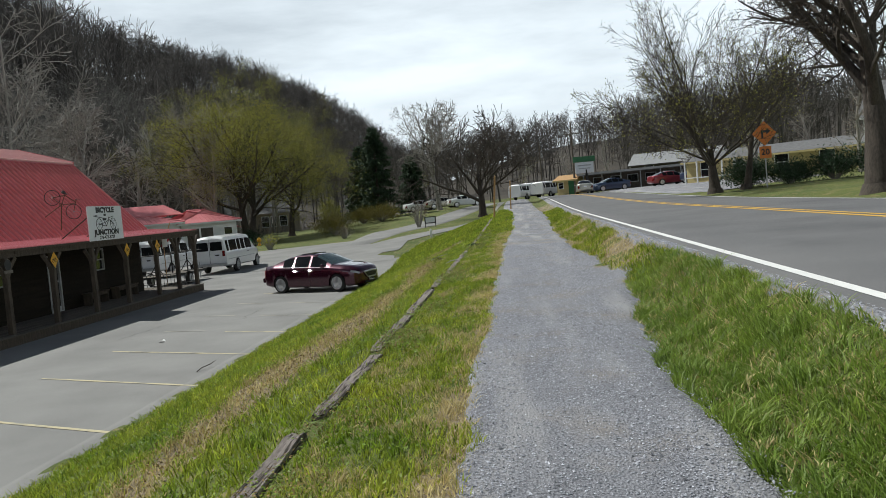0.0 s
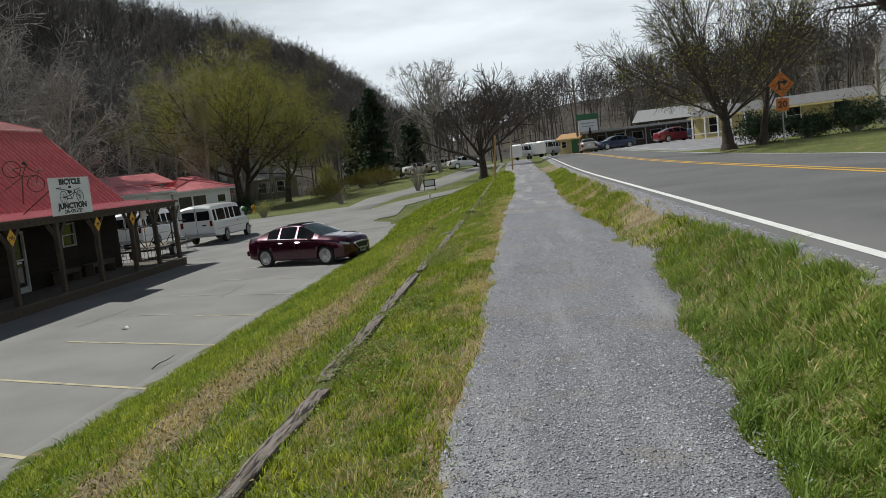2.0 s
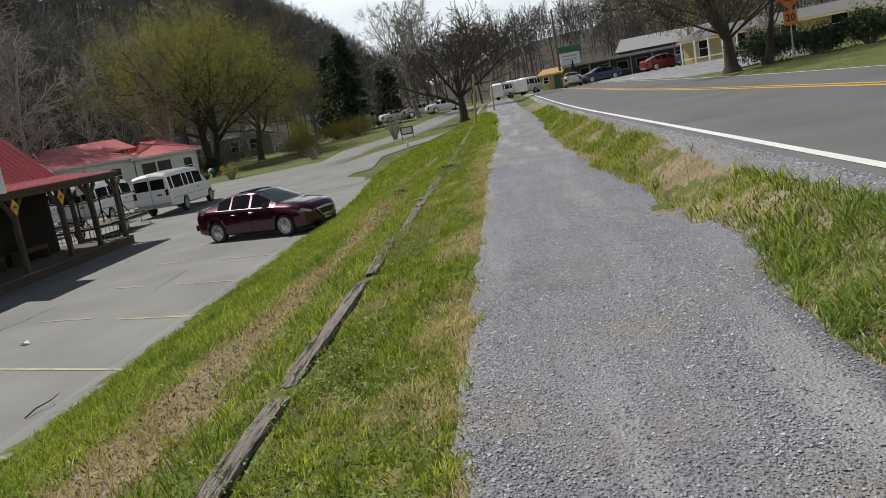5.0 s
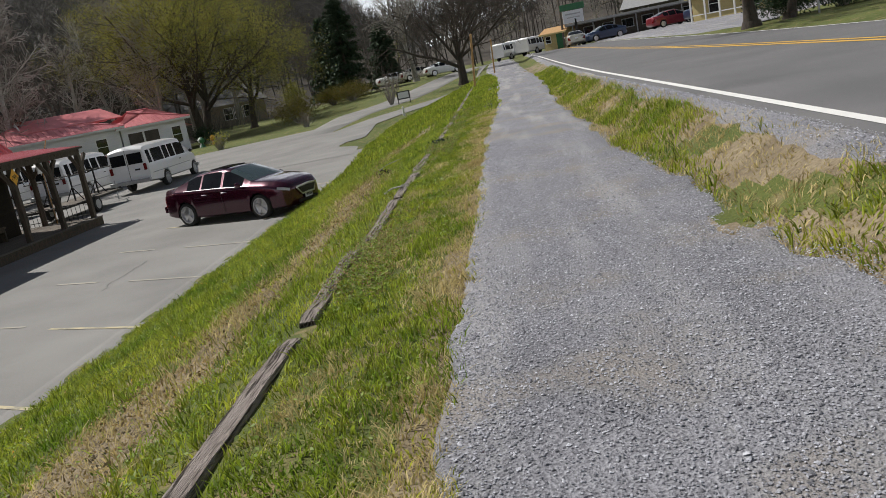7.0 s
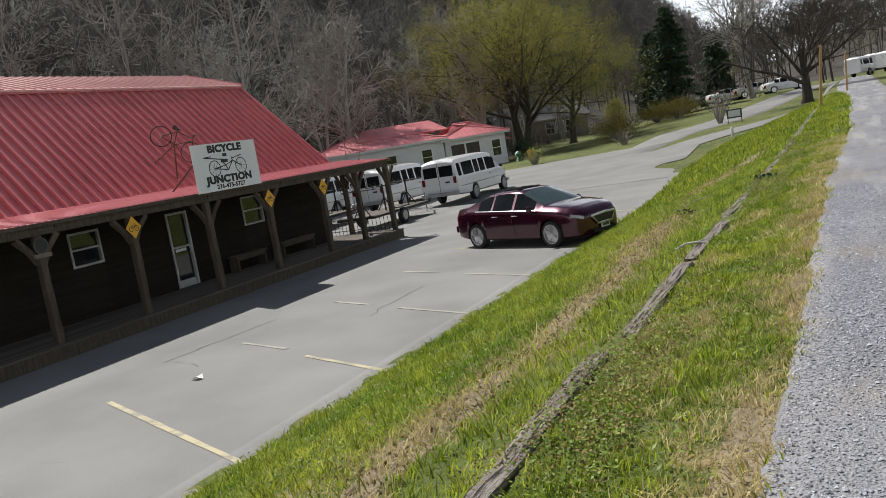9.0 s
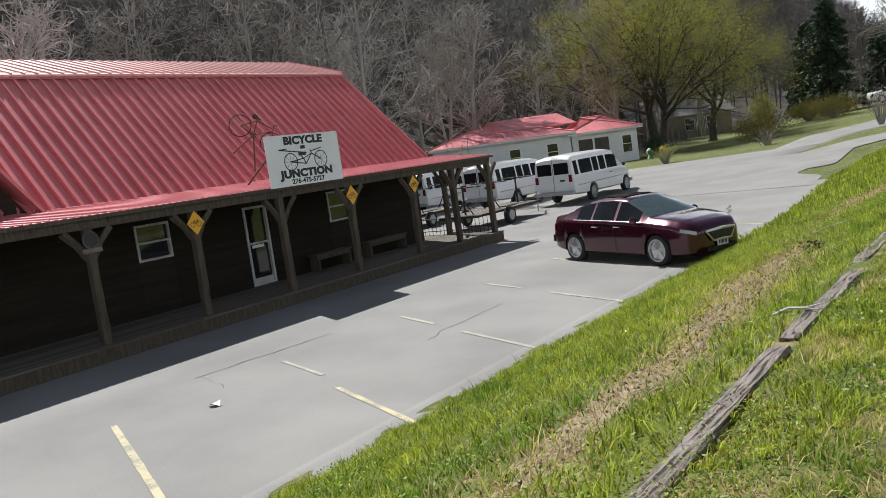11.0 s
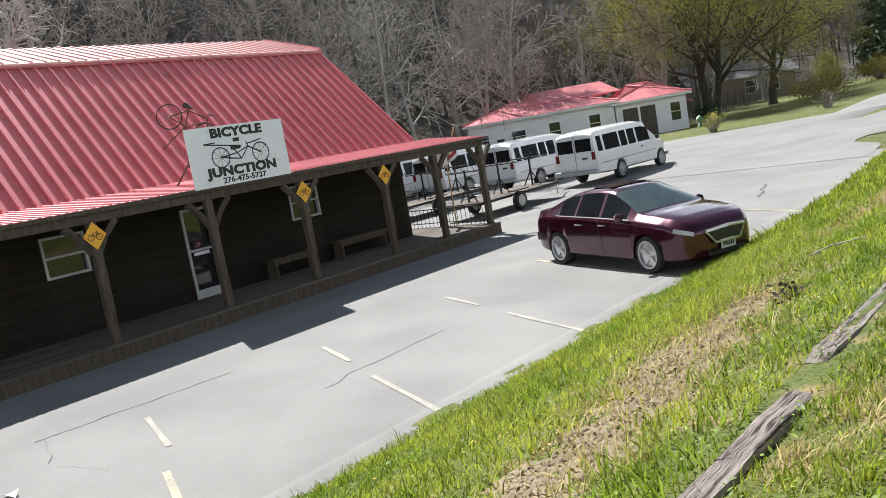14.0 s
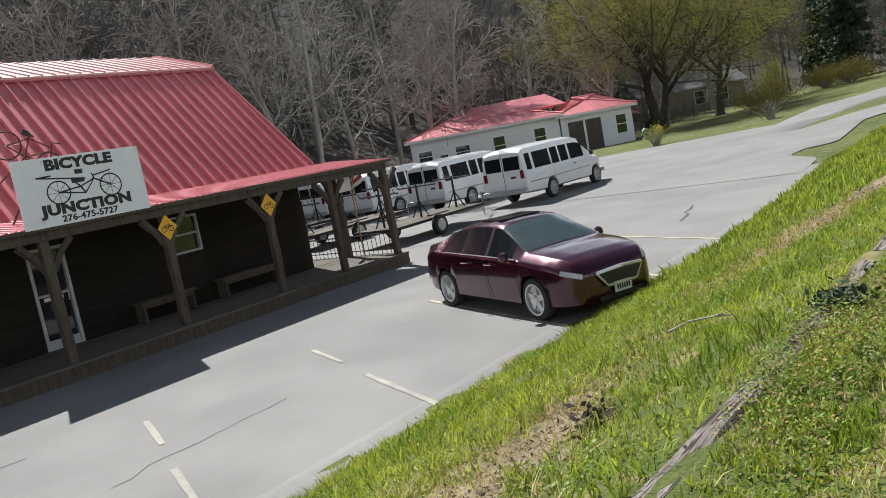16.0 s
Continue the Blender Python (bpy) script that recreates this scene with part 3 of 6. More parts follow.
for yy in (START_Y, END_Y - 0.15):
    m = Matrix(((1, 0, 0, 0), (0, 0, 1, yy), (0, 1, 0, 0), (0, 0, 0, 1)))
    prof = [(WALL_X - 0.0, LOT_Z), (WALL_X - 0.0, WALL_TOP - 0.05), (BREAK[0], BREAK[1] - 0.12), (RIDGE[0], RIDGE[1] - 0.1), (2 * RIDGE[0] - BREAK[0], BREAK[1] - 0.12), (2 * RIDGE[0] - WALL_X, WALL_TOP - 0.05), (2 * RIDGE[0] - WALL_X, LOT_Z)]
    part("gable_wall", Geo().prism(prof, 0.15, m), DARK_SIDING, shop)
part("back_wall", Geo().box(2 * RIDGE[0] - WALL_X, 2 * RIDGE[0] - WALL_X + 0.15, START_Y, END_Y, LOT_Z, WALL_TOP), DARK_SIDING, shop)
bx = 2 * RIDGE[0] - BREAK[0]
ex = 2 * RIDGE[0] - (WALL_X + 0.15)
Y0, Y1 = START_Y - 0.3, END_Y + 0.28
low_edge = (WALL_X + 0.12, WALL_TOP + 0.03)
part("lower_roof", Geo().slab([(low_edge[0], Y0, low_edge[1]), (low_edge[0], Y1 + 0.25, low_edge[1]), (BREAK[0], Y1, BREAK[1]), (BREAK[0], Y0, BREAK[1])], 0.06), RED_ROOF, shop, "red ribbed metal roofing")
part("upper_roof", Geo().slab([(BREAK[0] + 0.16, Y0, BREAK[1] - 0.01), (BREAK[0] + 0.16, Y1, BREAK[1] - 0.01), (RIDGE[0], Y1, RIDGE[1]), (RIDGE[0], Y0, RIDGE[1])], 0.05), GLARE_RED, shop, "red ribbed metal roofing with sky glare put into its colour")
part("back_roof", Geo().slab([(RIDGE[0], Y0, RIDGE[1]), (RIDGE[0], Y1, RIDGE[1]), (bx, Y1, BREAK[1]), (bx, Y0, BREAK[1])], 0.05), RED_ROOF, shop)
part("back_roof", Geo().slab([(bx, Y0, BREAK[1]), (bx, Y1, BREAK[1]), (ex, Y1, WALL_TOP), (ex, Y0, WALL_TOP)], 0.05), RED_ROOF, shop)
part("porch_roof", Geo().slab([(EAVE_X, Y0, EAVE_Z), (EAVE_X, 31.45, EAVE_Z), (WALL_X + 0.1, 31.45, WALL_TOP + 0.02), (WALL_X + 0.1, Y0, WALL_TOP + 0.02)], 0.035), PINK_ROOF, shop, "pinkish red metal porch roofing")


def ribs(a0, a1, b0, b1, y0, y1, pitch, high, wide, material):
    """Raised seams running up a slope from (x, z) a to b, each a piece of its own."""
    a, b = Vector((a0, 0, a1)), Vector((b0, 0, b1))
    d = (b - a).normalized()
    nrm = Vector((d.z, 0, -d.x))
    base, top = [], []
    for p in (a, b):
        base += [p + Vector((0, -wide / 2, 0)), p + Vector((0, wide / 2, 0))]
        top += [p + nrm * high + Vector((0, -wide / 2.6, 0)), p + nrm * high + Vector((0, wide / 2.6, 0))]
    me = Geo().add(base + top, [(4, 5, 7, 6), (0, 4, 6, 2), (1, 3, 7, 5), (0, 1, 5, 4), (2, 6, 7, 3)]).mesh("roof_seam")
    me.materials.append(material)
    for i in range(int((y1 - y0) / pitch) + 1):
        ob = new("roof_seam", me)
        ob.parent, ob.location = shop, (0, y0 + i * pitch, 0)


ribs(low_edge[0] + 0.02, low_edge[1], BREAK[0], BREAK[1], Y0 + 0.1, Y1, 0.305, 0.075, 0.034, RED_ROOF)
ribs(BREAK[0] + 0.15, BREAK[1], RIDGE[0], RIDGE[1], Y0 + 0.1, Y1, 0.305, 0.03, 0.04, GLARE_RED)
ribs(EAVE_X + 0.02, EAVE_Z, WALL_X + 0.1, WALL_TOP + 0.02, Y0 + 0.1, 31.4, 0.1525, 0.018, 0.05, PINK_ROOF)
part("ridge_cap", Geo().slab([(BREAK[0] + 0.20, Y0, BREAK[1] - 0.10), (BREAK[0] + 0.20, Y1 + 0.02, BREAK[1] - 0.10), (BREAK[0] - 0.06, Y1 + 0.02, BREAK[1] + 0.075), (BREAK[0] - 0.06, Y0, BREAK[1] + 0.075)], 0.02), RED_ROOF, shop)
part("gable_trim", Geo().slab([(low_edge[0] + 0.02, Y1 + 0.26, low_edge[1] - 0.16), (low_edge[0] + 0.02, Y1 + 0.26, low_edge[1] + 0.06), (BREAK[0], Y1 + 0.01, BREAK[1] + 0.06), (BREAK[0], Y1 + 0.01, BREAK[1] - 0.16)], 0.04), RED_ROOF, shop)
part("gable_trim", Geo().slab([(BREAK[0] + 0.16, Y1 + 0.02, BREAK[1] - 0.16), (BREAK[0] + 0.16, Y1 + 0.02, BREAK[1] + 0.05), (RIDGE[0], Y1 + 0.02, RIDGE[1] + 0.05), (RIDGE[0], Y1 + 0.02, RIDGE[1] - 0.16)], 0.04), RED_ROOF, shop)
# dormer over the porch
dm = Matrix(((0, 0, 1, WALL_X + 0.02), (1, 0, 0, 0), (0, 1, 0, 0), (0, 0, 0, 1)))
dormer = part("dormer", Geo().prism([(14.9, 1.26), (18.0, 1.26), (16.45, 3.35)], 0.1, dm), DARK_SIDING, shop, "dark triangular dormer gable")
part("dormer_roof", Geo().slab([(WALL_X + 0.3, 18.25, 1.18), (WALL_X + 0.3, 16.45, 3.50), (-18.1, 16.45, 3.50), (-16.1, 18.25, 1.18)], 0.06), RED_ROOF, dormer)
part("dormer_roof", Geo().slab([(WALL_X + 0.3, 16.45, 3.50), (WALL_X + 0.3, 14.65, 1.18), (-16.1, 14.65, 1.18), (-18.1, 16.45, 3.50)], 0.06), RED_ROOF, dormer)
# fascia beam
part("porch_beam", Geo().box(EAVE_X - 0.22, EAVE_X - 0.08, Y0, 31.35, EAVE_Z - 0.24, EAVE_Z - 0.045), GREY_WOOD, shop, bevel=0.01)
part("porch_beam", Geo().box(WALL_X, EAVE_X - 0.22, 31.21, 31.35, EAVE_Z - 0.24, EAVE_Z - 0.045), GREY_WOOD, shop, bevel=0.01)
part("drip_edge", Geo().box(EAVE_X - 0.012, EAVE_X + 0.012, Y0, 31.47, EAVE_Z - 0.075, EAVE_Z - 0.01), GREY_WOOD, shop)
for i in range(20):
    yy = START_Y + 0.3 + i * 1.42
    part("rafter", Geo().slab([(EAVE_X - 0.05, yy, EAVE_Z - 0.04), (EAVE_X - 0.05, yy + 0.05, EAVE_Z - 0.04), (WALL_X, yy + 0.05, WALL_TOP - 0.03), (WALL_X, yy, WALL_TOP - 0.03)], 0.12), GREY_WOOD, shop)

# deck
deck = thing("porch_deck", "weathered board porch deck in front of the shop", "deck")
part("deck_rim", Geo().box(-13.98, -13.93, START_Y, 31.35, LOT_Z, DECK_Z - 0.03), GREY_WOOD, deck)
part("deck_rim", Geo().box(-19.5, -13.93, 31.35, 31.40, LOT_Z, DECK_Z - 0.03), GREY_WOOD, deck)
part("deck_frame", Geo().box(WALL_X, -13.99, START_Y, END_Y, LOT_Z, DECK_Z - 0.05).box(-19.4, -13.99, END_Y + 0.01, 31.34, LOT_Z, DECK_Z - 0.05), GREY_WOOD, deck)
board = Geo().box(-0.068, 0.068, 0, 1, -0.035, 0).mesh("board")
board.materials.append(DECK_WOOD)


def lay_board(m):
    ob = new("board", board)
    ob.parent, ob.matrix_basis = deck, m


for i in range(14):
    for a, b in ((START_Y, 12.0), (12.03, 20.0), (20.03, 31.36)):
        lay_board(pose(-13.98 - i * 0.146 + 0.03, a, DECK_Z) @ Matrix.Diagonal((1, b - a, 1, 1)))
for i in range(22):
    lay_board(pose(-16.08 - i * 0.146 + 0.03, END_Y + 0.03, DECK_Z) @ Matrix.Diagonal((1, 31.36 - END_Y - 0.03, 1, 1)))

# porch posts with knee braces
POSTS = [4.6, 6.85, 9.1, 11.35, 13.6, 15.82, 18.08, 20.34, 22.7, 24.98, 27.45, 29.35, 31.22]
first_post = None
for i, yy in enumerate(POSTS):
    p = thing("porch_post", "rough-hewn timber porch post with knee braces", "post", "porch posts", pose(-14.12, yy, DECK_Z))
    lean = 0.02 * math.sin(i * 2.1)
    g = Geo()
    n = 7
    for j in range(n + 1):
        t = j / n
        h = 0.075 + 0.012 * noise.noise(Vector((i * 3.0, t * 4, 1)))
        cx, cy, z = 0.012 * noise.noise(Vector((i * 5.0, t * 3, 2))), lean * t + 0.015 * noise.noise(Vector((i * 5.0, t * 3, 4))), t * (EAVE_Z - 0.24 - DECK_Z)
        g.v += [(cx - h, cy - h, z), (cx + h, cy - h, z), (cx + h, cy + h, z), (cx - h, cy + h, z)]
        if j:
            k = (j - 1) * 4
            g.f += [(k + q, k + (q + 1) % 4, k + 4 + (q + 1) % 4, k + 4 + q) for q in range(4)]
    part("shaft", g, GREY_WOOD, p, bevel=0.015)
    top = EAVE_Z - 0.24 - DECK_Z
    for s in (-1, 1):
        part("knee_brace", Geo().tube([(0, s * 0.05, top - 0.52), (0, s * 0.22, top - 0.26), (0, s * 0.46, top - 0.01)], (0.075, 0.065, 0.075), 4), GREY_WOOD, p)
back_post = thing("porch_post", "rough-hewn timber porch post at the back corner", "post", "porch posts", pose(-15.85, 31.25, DECK_Z))
part("shaft", Geo().tube([(0, 0, 0), (0.01, 0.02, 1.1), (0, 0, 2.2)], (0.10, 0.09, 0.10), 6), GREY_WOOD, back_post)
part("knee_brace", Geo().tube([(0.03, 0, 1.55), (0.45, 0, 2.1)], 0.06, 4), GREY_WOOD, back_post)
part("knee_brace", Geo().tube([(0, -0.03, 1.55), (0, -0.45, 2.1)], 0.06, 4), GREY_WOOD, back_post)


def sash_window(name, y0, y1, z0, z1, label):
    w = tagged(new(name), label, "window", kind="structure")
    x = WALL_X
    g = Geo()
    for a, b, c, d in ((y0, y0 + 0.05, z0, z1), (y1 - 0.05, y1, z0, z1), (y0 + 0.05, y1 - 0.05, z1 - 0.05, z1), (y0 + 0.05, y1 - 0.05, z0, z0 + 0.05)):
        g.box(x - 0.08, x + 0.025, a, b, c, d)
    part("window_frame", g, SHADED_WHITE, w)
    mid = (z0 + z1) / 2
    part("meeting_rail", Geo().box(x - 0.06, x + 0.012, y0 + 0.05, y1 - 0.05, mid - 0.022, mid + 0.022), SHADED_WHITE, w)
    part("pane", Geo().box(x - 0.05, x - 0.042, y0 + 0.05, y1 - 0.05, mid + 0.02, z1 - 0.05), GLASS, w)
    part("pane", Geo().box(x - 0.07, x - 0.062, y0 + 0.05, y1 - 0.05, z0 + 0.05, mid - 0.02), GLASS, w)
    return w


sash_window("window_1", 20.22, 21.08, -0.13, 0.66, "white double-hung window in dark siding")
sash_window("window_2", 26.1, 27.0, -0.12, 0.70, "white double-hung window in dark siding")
door = tagged(new("door_1"), "white framed glass shop door in dark wall", "door", kind="structure")
g = Geo()
for a, b, c, d in ((23.18, 23.24, DECK_Z, 0.66), (23.86, 23.92, DECK_Z, 0.66), (23.24, 23.86, 0.60, 0.66), (23.24, 23.86, DECK_Z, DECK_Z + 0.03)):
    g.box(WALL_X - 0.10, WALL_X + 0.03, a, b, c, d)
part("door_frame", g, SHADED_WHITE, door)
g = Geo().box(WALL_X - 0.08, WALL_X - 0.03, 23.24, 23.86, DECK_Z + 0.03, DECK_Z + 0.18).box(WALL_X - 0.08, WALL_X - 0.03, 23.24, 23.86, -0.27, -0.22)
part("door_rail", g, SHADED_WHITE, door)
part("pane", Geo().box(WALL_X - 0.06, WALL_X - 0.05, 23.24, 23.86, DECK_Z + 0.18, -0.27), GLASS, door)
part("pane", Geo().box(WALL_X - 0.06, WALL_X - 0.05, 23.24, 23.86, -0.22, 0.60), GLASS, door)
part("notice", Geo().box(WALL_X - 0.048, WALL_X - 0.044, 23.36, 23.74, -0.36, -0.29), PLATE, door, "pale notice strip with unreadable print")
part("door_handle", Geo().tube([(WALL_X, 23.80, -0.42), (WALL_X + 0.05, 23.80, -0.40), (WALL_X + 0.05, 23.80, -0.22), (WALL_X, 23.80, -0.20)], 0.012), GALV, door)


def bench(y0, y1):
    b = thing("bench", "plain dark timber bench against the porch wall", "bench", "porch benches", pose(WALL_X + 0.3, y0, DECK_Z))
    L = y1 - y0
    part("seat", Geo().box(-0.18, 0.18, 0, L, 0.40, 0.45), GREY_WOOD, b, bevel=0.008)
    for yy in (0.06, L - 0.12):
        part("leg", Geo().box(-0.16, 0.16, yy, yy + 0.06, 0, 0.40), GREY_WOOD, b)
    part("apron", Geo().box(0.12, 0.15, 0.12, L - 0.12, 0.30, 0.40), GREY_WOOD, b)


bench(24.95, 26.3)
bench(27.0, 28.7)


def text_part(words, size, m, material, parent, name="lettering", depth=0.004, bold=0.0, wide=1.0):
    cu = bpy.data.curves.new(name, "FONT")
    cu.body, cu.size, cu.extrude, cu.align_x, cu.align_y = words, size, depth, "CENTER", "CENTER"
    cu.offset, cu.resolution_u, cu.space_character = bold, 3, 1.05
    tmp = bpy.data.objects.new(name, cu)
    scene.collection.objects.link(tmp)
    dg = bpy.context.evaluated_depsgraph_get()
    me = bpy.data.meshes.new_from_object(tmp.evaluated_get(dg))
    bpy.data.objects.remove(tmp)
    me.materials.clear()
    me.materials.append(material)
    ob = new(name, me)
    ob.parent, ob.matrix_basis = parent, m @ Matrix.Diagonal((wide, 1, 1, 1))
    return ob


FRONT = Matrix(((0, 0, 1, 0), (1, 0, 0, 0), (0, 1, 0, 0), (0, 0, 0, 1)))     # text plane: u along y, v up, facing +x
sign = thing("shop_sign", "white painted shop sign board standing on the porch eave", "sign", m=pose(EAVE_X + 0.05, 23.54, 1.03))
part("board", Geo().box(-0.03, 0.0, -1.15, 1.15, 0, 1.14), SIGN_WHITE, sign, bevel=0.004)
part("brace", Geo().tube([(-0.03, -0.8, 0.9), (-1.2, -0.8, 0.12)], 0.02, 5), GREY_WOOD, sign)
part("brace", Geo().tube([(-0.03, 0.8, 0.9), (-1.2, 0.8, 0.12)], 0.02, 5), GREY_WOOD, sign)
text_part("BICYCLE", 0.235, Matrix.Translation((0.003, 0.0, 1.00)) @ FRONT, BLACK_PAINT, sign, bold=0.013, wide=1.30)
text_part("JUNCTION", 0.235, Matrix.Translation((0.003, 0.0, 0.26)) @ FRONT, BLACK_PAINT, sign, bold=0.013, wide=1.36)
text_part("276-475-5727", 0.15, Matrix.Translation((0.003, 0.0, 0.09)) @ FRONT, BLACK_PAINT, sign, bold=0.004, wide=1.15)
g = Geo()
for c in (-0.36, 0.38):
    g.ring((0.004, c, 0.56), (1, 0, 0), 0.155, 0.009, 28, 4)
for a, b in (((-0.36, 0.56), (-0.05, 0.60)), ((-0.05, 0.60), (0.16, 0.68)), ((0.16, 0.68), (0.38, 0.56)), ((-0.05, 0.60), (0.0, 0.50)), ((0.0, 0.50), (0.16, 0.68)), ((-0.36, 0.56), (0.0, 0.50)),
             ((-0.10, 0.72), (-0.62, 0.79)), ((-0.62, 0.79), (-0.42, 0.80)), ((0.14, 0.72), (0.42, 0.77)), ((0.16, 0.68), (0.14, 0.76)), ((-0.05, 0.60), (-0.14, 0.70)), ((-0.10, 0.72), (0.04, 0.70))):
    g.tube([(0.004, *a), (0.004, *b)], 0.010, 4)
for q in range(8):
    s, c = 0.15 * math.sin(q * math.pi / 4), 0.15 * math.cos(q * math.pi / 4)
    g.tube([(0.004, 0.38, 0.56), (0.004, 0.38 + c, 0.56 + s)], 0.003, 3).tube([(0.004, -0.36, 0.56), (0.004, -0.36 + c, 0.56 + s)], 0.003, 3)
g.box(0.002, 0.007, -0.16, 0.02, 0.66, 0.72).box(0.002, 0.007, -0.09, 0.02, 0.78, 0.84)
drawing = part("bicycle_drawing", g, BLACK_PAINT, sign, "black line drawing of a bicycle")
drawing.matrix_basis = Matrix.Translation((0, 0, 0.61)) @ Matrix.Diagonal((1, 1.28, 1.22, 1)) @ Matrix.Translation((0, 0, -0.62))


def diamond(yy, zz):
    d = thing("diamond_sign", "amber diamond sign with bicycle mark on post", "sign", "amber diamond signs", pose(-14.03, yy, zz))
    g = Geo().prism([(0, -0.24), (0.21, 0), (0, 0.24), (-0.21, 0)], 0.008, FRONT)
    part("panel", g, AMBER, d)
    g = Geo().ring((0.010, -0.075, -0.025), (1, 0, 0), 0.052, 0.007, 16, 4).ring((0.010, 0.075, -0.025), (1, 0, 0), 0.052, 0.007, 16, 4)
    for a, b in (((-0.075, -0.025), (-0.03, 0.05)), ((-0.03, 0.05), (0.05, 0.05)), ((0.05, 0.05), (0.075, -0.025)), ((-0.03, 0.05), (0.0, -0.02)), ((0.0, -0.02), (0.05, 0.05)), ((0.05, 0.05), (0.04, 0.08))):
        g.tube([(0.010, *a), (0.010, *b)], 0.006, 4)
    part("mark", g, BLACK_PAINT, d)


for yy in (20.34, 24.98, 27.45):
    diamond(yy, 0.60)
badge = thing("badge_sign", "small round dark badge with pale lettering bar", "sign", m=pose(-14.03, 18.08, 0.58))
part("disc", Geo().lathe((0, 0, 0.05), (1, 0, 0), [(0, 0.16), (0.01, 0.16)], 20), TRIM, badge)
part("rim", Geo().ring((0.01, 0, 0.05), (1, 0, 0), 0.15, 0.008, 20, 4), DECK_WOOD, badge)
part("bar", Geo().box(0.0, 0.014, -0.19, 0.19, -0.18, -0.10), DECK_WOOD, badge)

# iron railing along the end of the deck
rail = thing("iron_railing", "low black iron railing at the deck end", "railing")
part("rail", Geo().tube([(-19.3, 31.3, DECK_Z + 0.52), (-14.2, 31.3, DECK_Z + 0.52)], 0.018, 6), BLACK_METAL, rail)
part("rail", Geo().tube([(-19.3, 31.3, DECK_Z + 0.12), (-14.2, 31.3, DECK_Z + 0.12)], 0.014, 6), BLACK_METAL, rail)
for i in range(33):
    xx = -19.2 + i * 0.155
    part("bar", Geo().tube([(xx, 31.3, DECK_Z + 0.0), (xx, 31.3, DECK_Z + 0.52)], 0.009, 4), BLACK_METAL, rail)


def bicycle(m, material, label):
    b = thing("bicycle", label, "bicycle", m=m)
    for c in (-0.52, 0.52):
        w = part("wheel", Geo().ring((c, 0, 0.34), (0, 1, 0), 0.32, 0.016, 28, 5), TYRE, b)
        g = Geo()
        for q in range(10):
            g.tube([(c, 0, 0.34), (c + 0.31 * math.cos(q * 0.628), 0, 0.34 + 0.31 * math.sin(q * 0.628))], 0.003, 3)
        part("spokes", g.lathe((c, -0.03, 0.34), (0, 1, 0), [(0, 0.02), (0.06, 0.02)], 8), GALV, w)
    g = Geo()
    for a, c in (((-0.52, 0.34), (-0.05, 0.30)), ((-0.05, 0.30), (-0.18, 0.78)), ((-0.18, 0.72), (0.34, 0.74)), ((-0.05, 0.30), (0.36, 0.66)), ((-0.52, 0.34), (-0.18, 0.70)), ((0.52, 0.34), (0.33, 0.84))):
        g.tube([(a[0], 0, a[1]), (c[0], 0, c[1])], 0.018, 6)
    part("bike_frame", g, material, b)
    part("handlebar", Geo().tube([(0.42, -0.26, 0.90), (0.33, -0.1, 0.86), (0.33, 0.1, 0.86), (0.42, 0.26, 0.90)], 0.013, 5), BLACK_METAL, b)
    part("saddle", Geo().lathe((-0.34, 0, 0.80), (1, 0, 0), [(0, 0.07), (0.08, 0.075), (0.18, 0.03), (0.26, 0.02)], 8), TRIM, b)
    part("crank", Geo().ring((-0.05, 0.03, 0.30), (0, 1, 0), 0.08, 0.008, 14, 4), BLACK_METAL, b)
    return b


roof_bike = bicycle(pose(-15.4, 23.25, 2.12, 0, 38, 48) @ Matrix.Diagonal((0.78, 0.78, 0.78, 1)), RUST, "old rusty bicycle mounted above the porch roof")
part("mount", Geo().tube([(-0.05, 0, 0.30), (0.52, 0, -0.62)], 0.025, 6).tube([(-0.05, 0, 0.30), (-0.30, 0.1, -0.50)], 0.02, 6), RUST, roof_bike)


# ---- vehicles ----
def curve_at(table, x):
    return float(np.interp(x, [p[0] for p in table], [p[1] for p in table]))


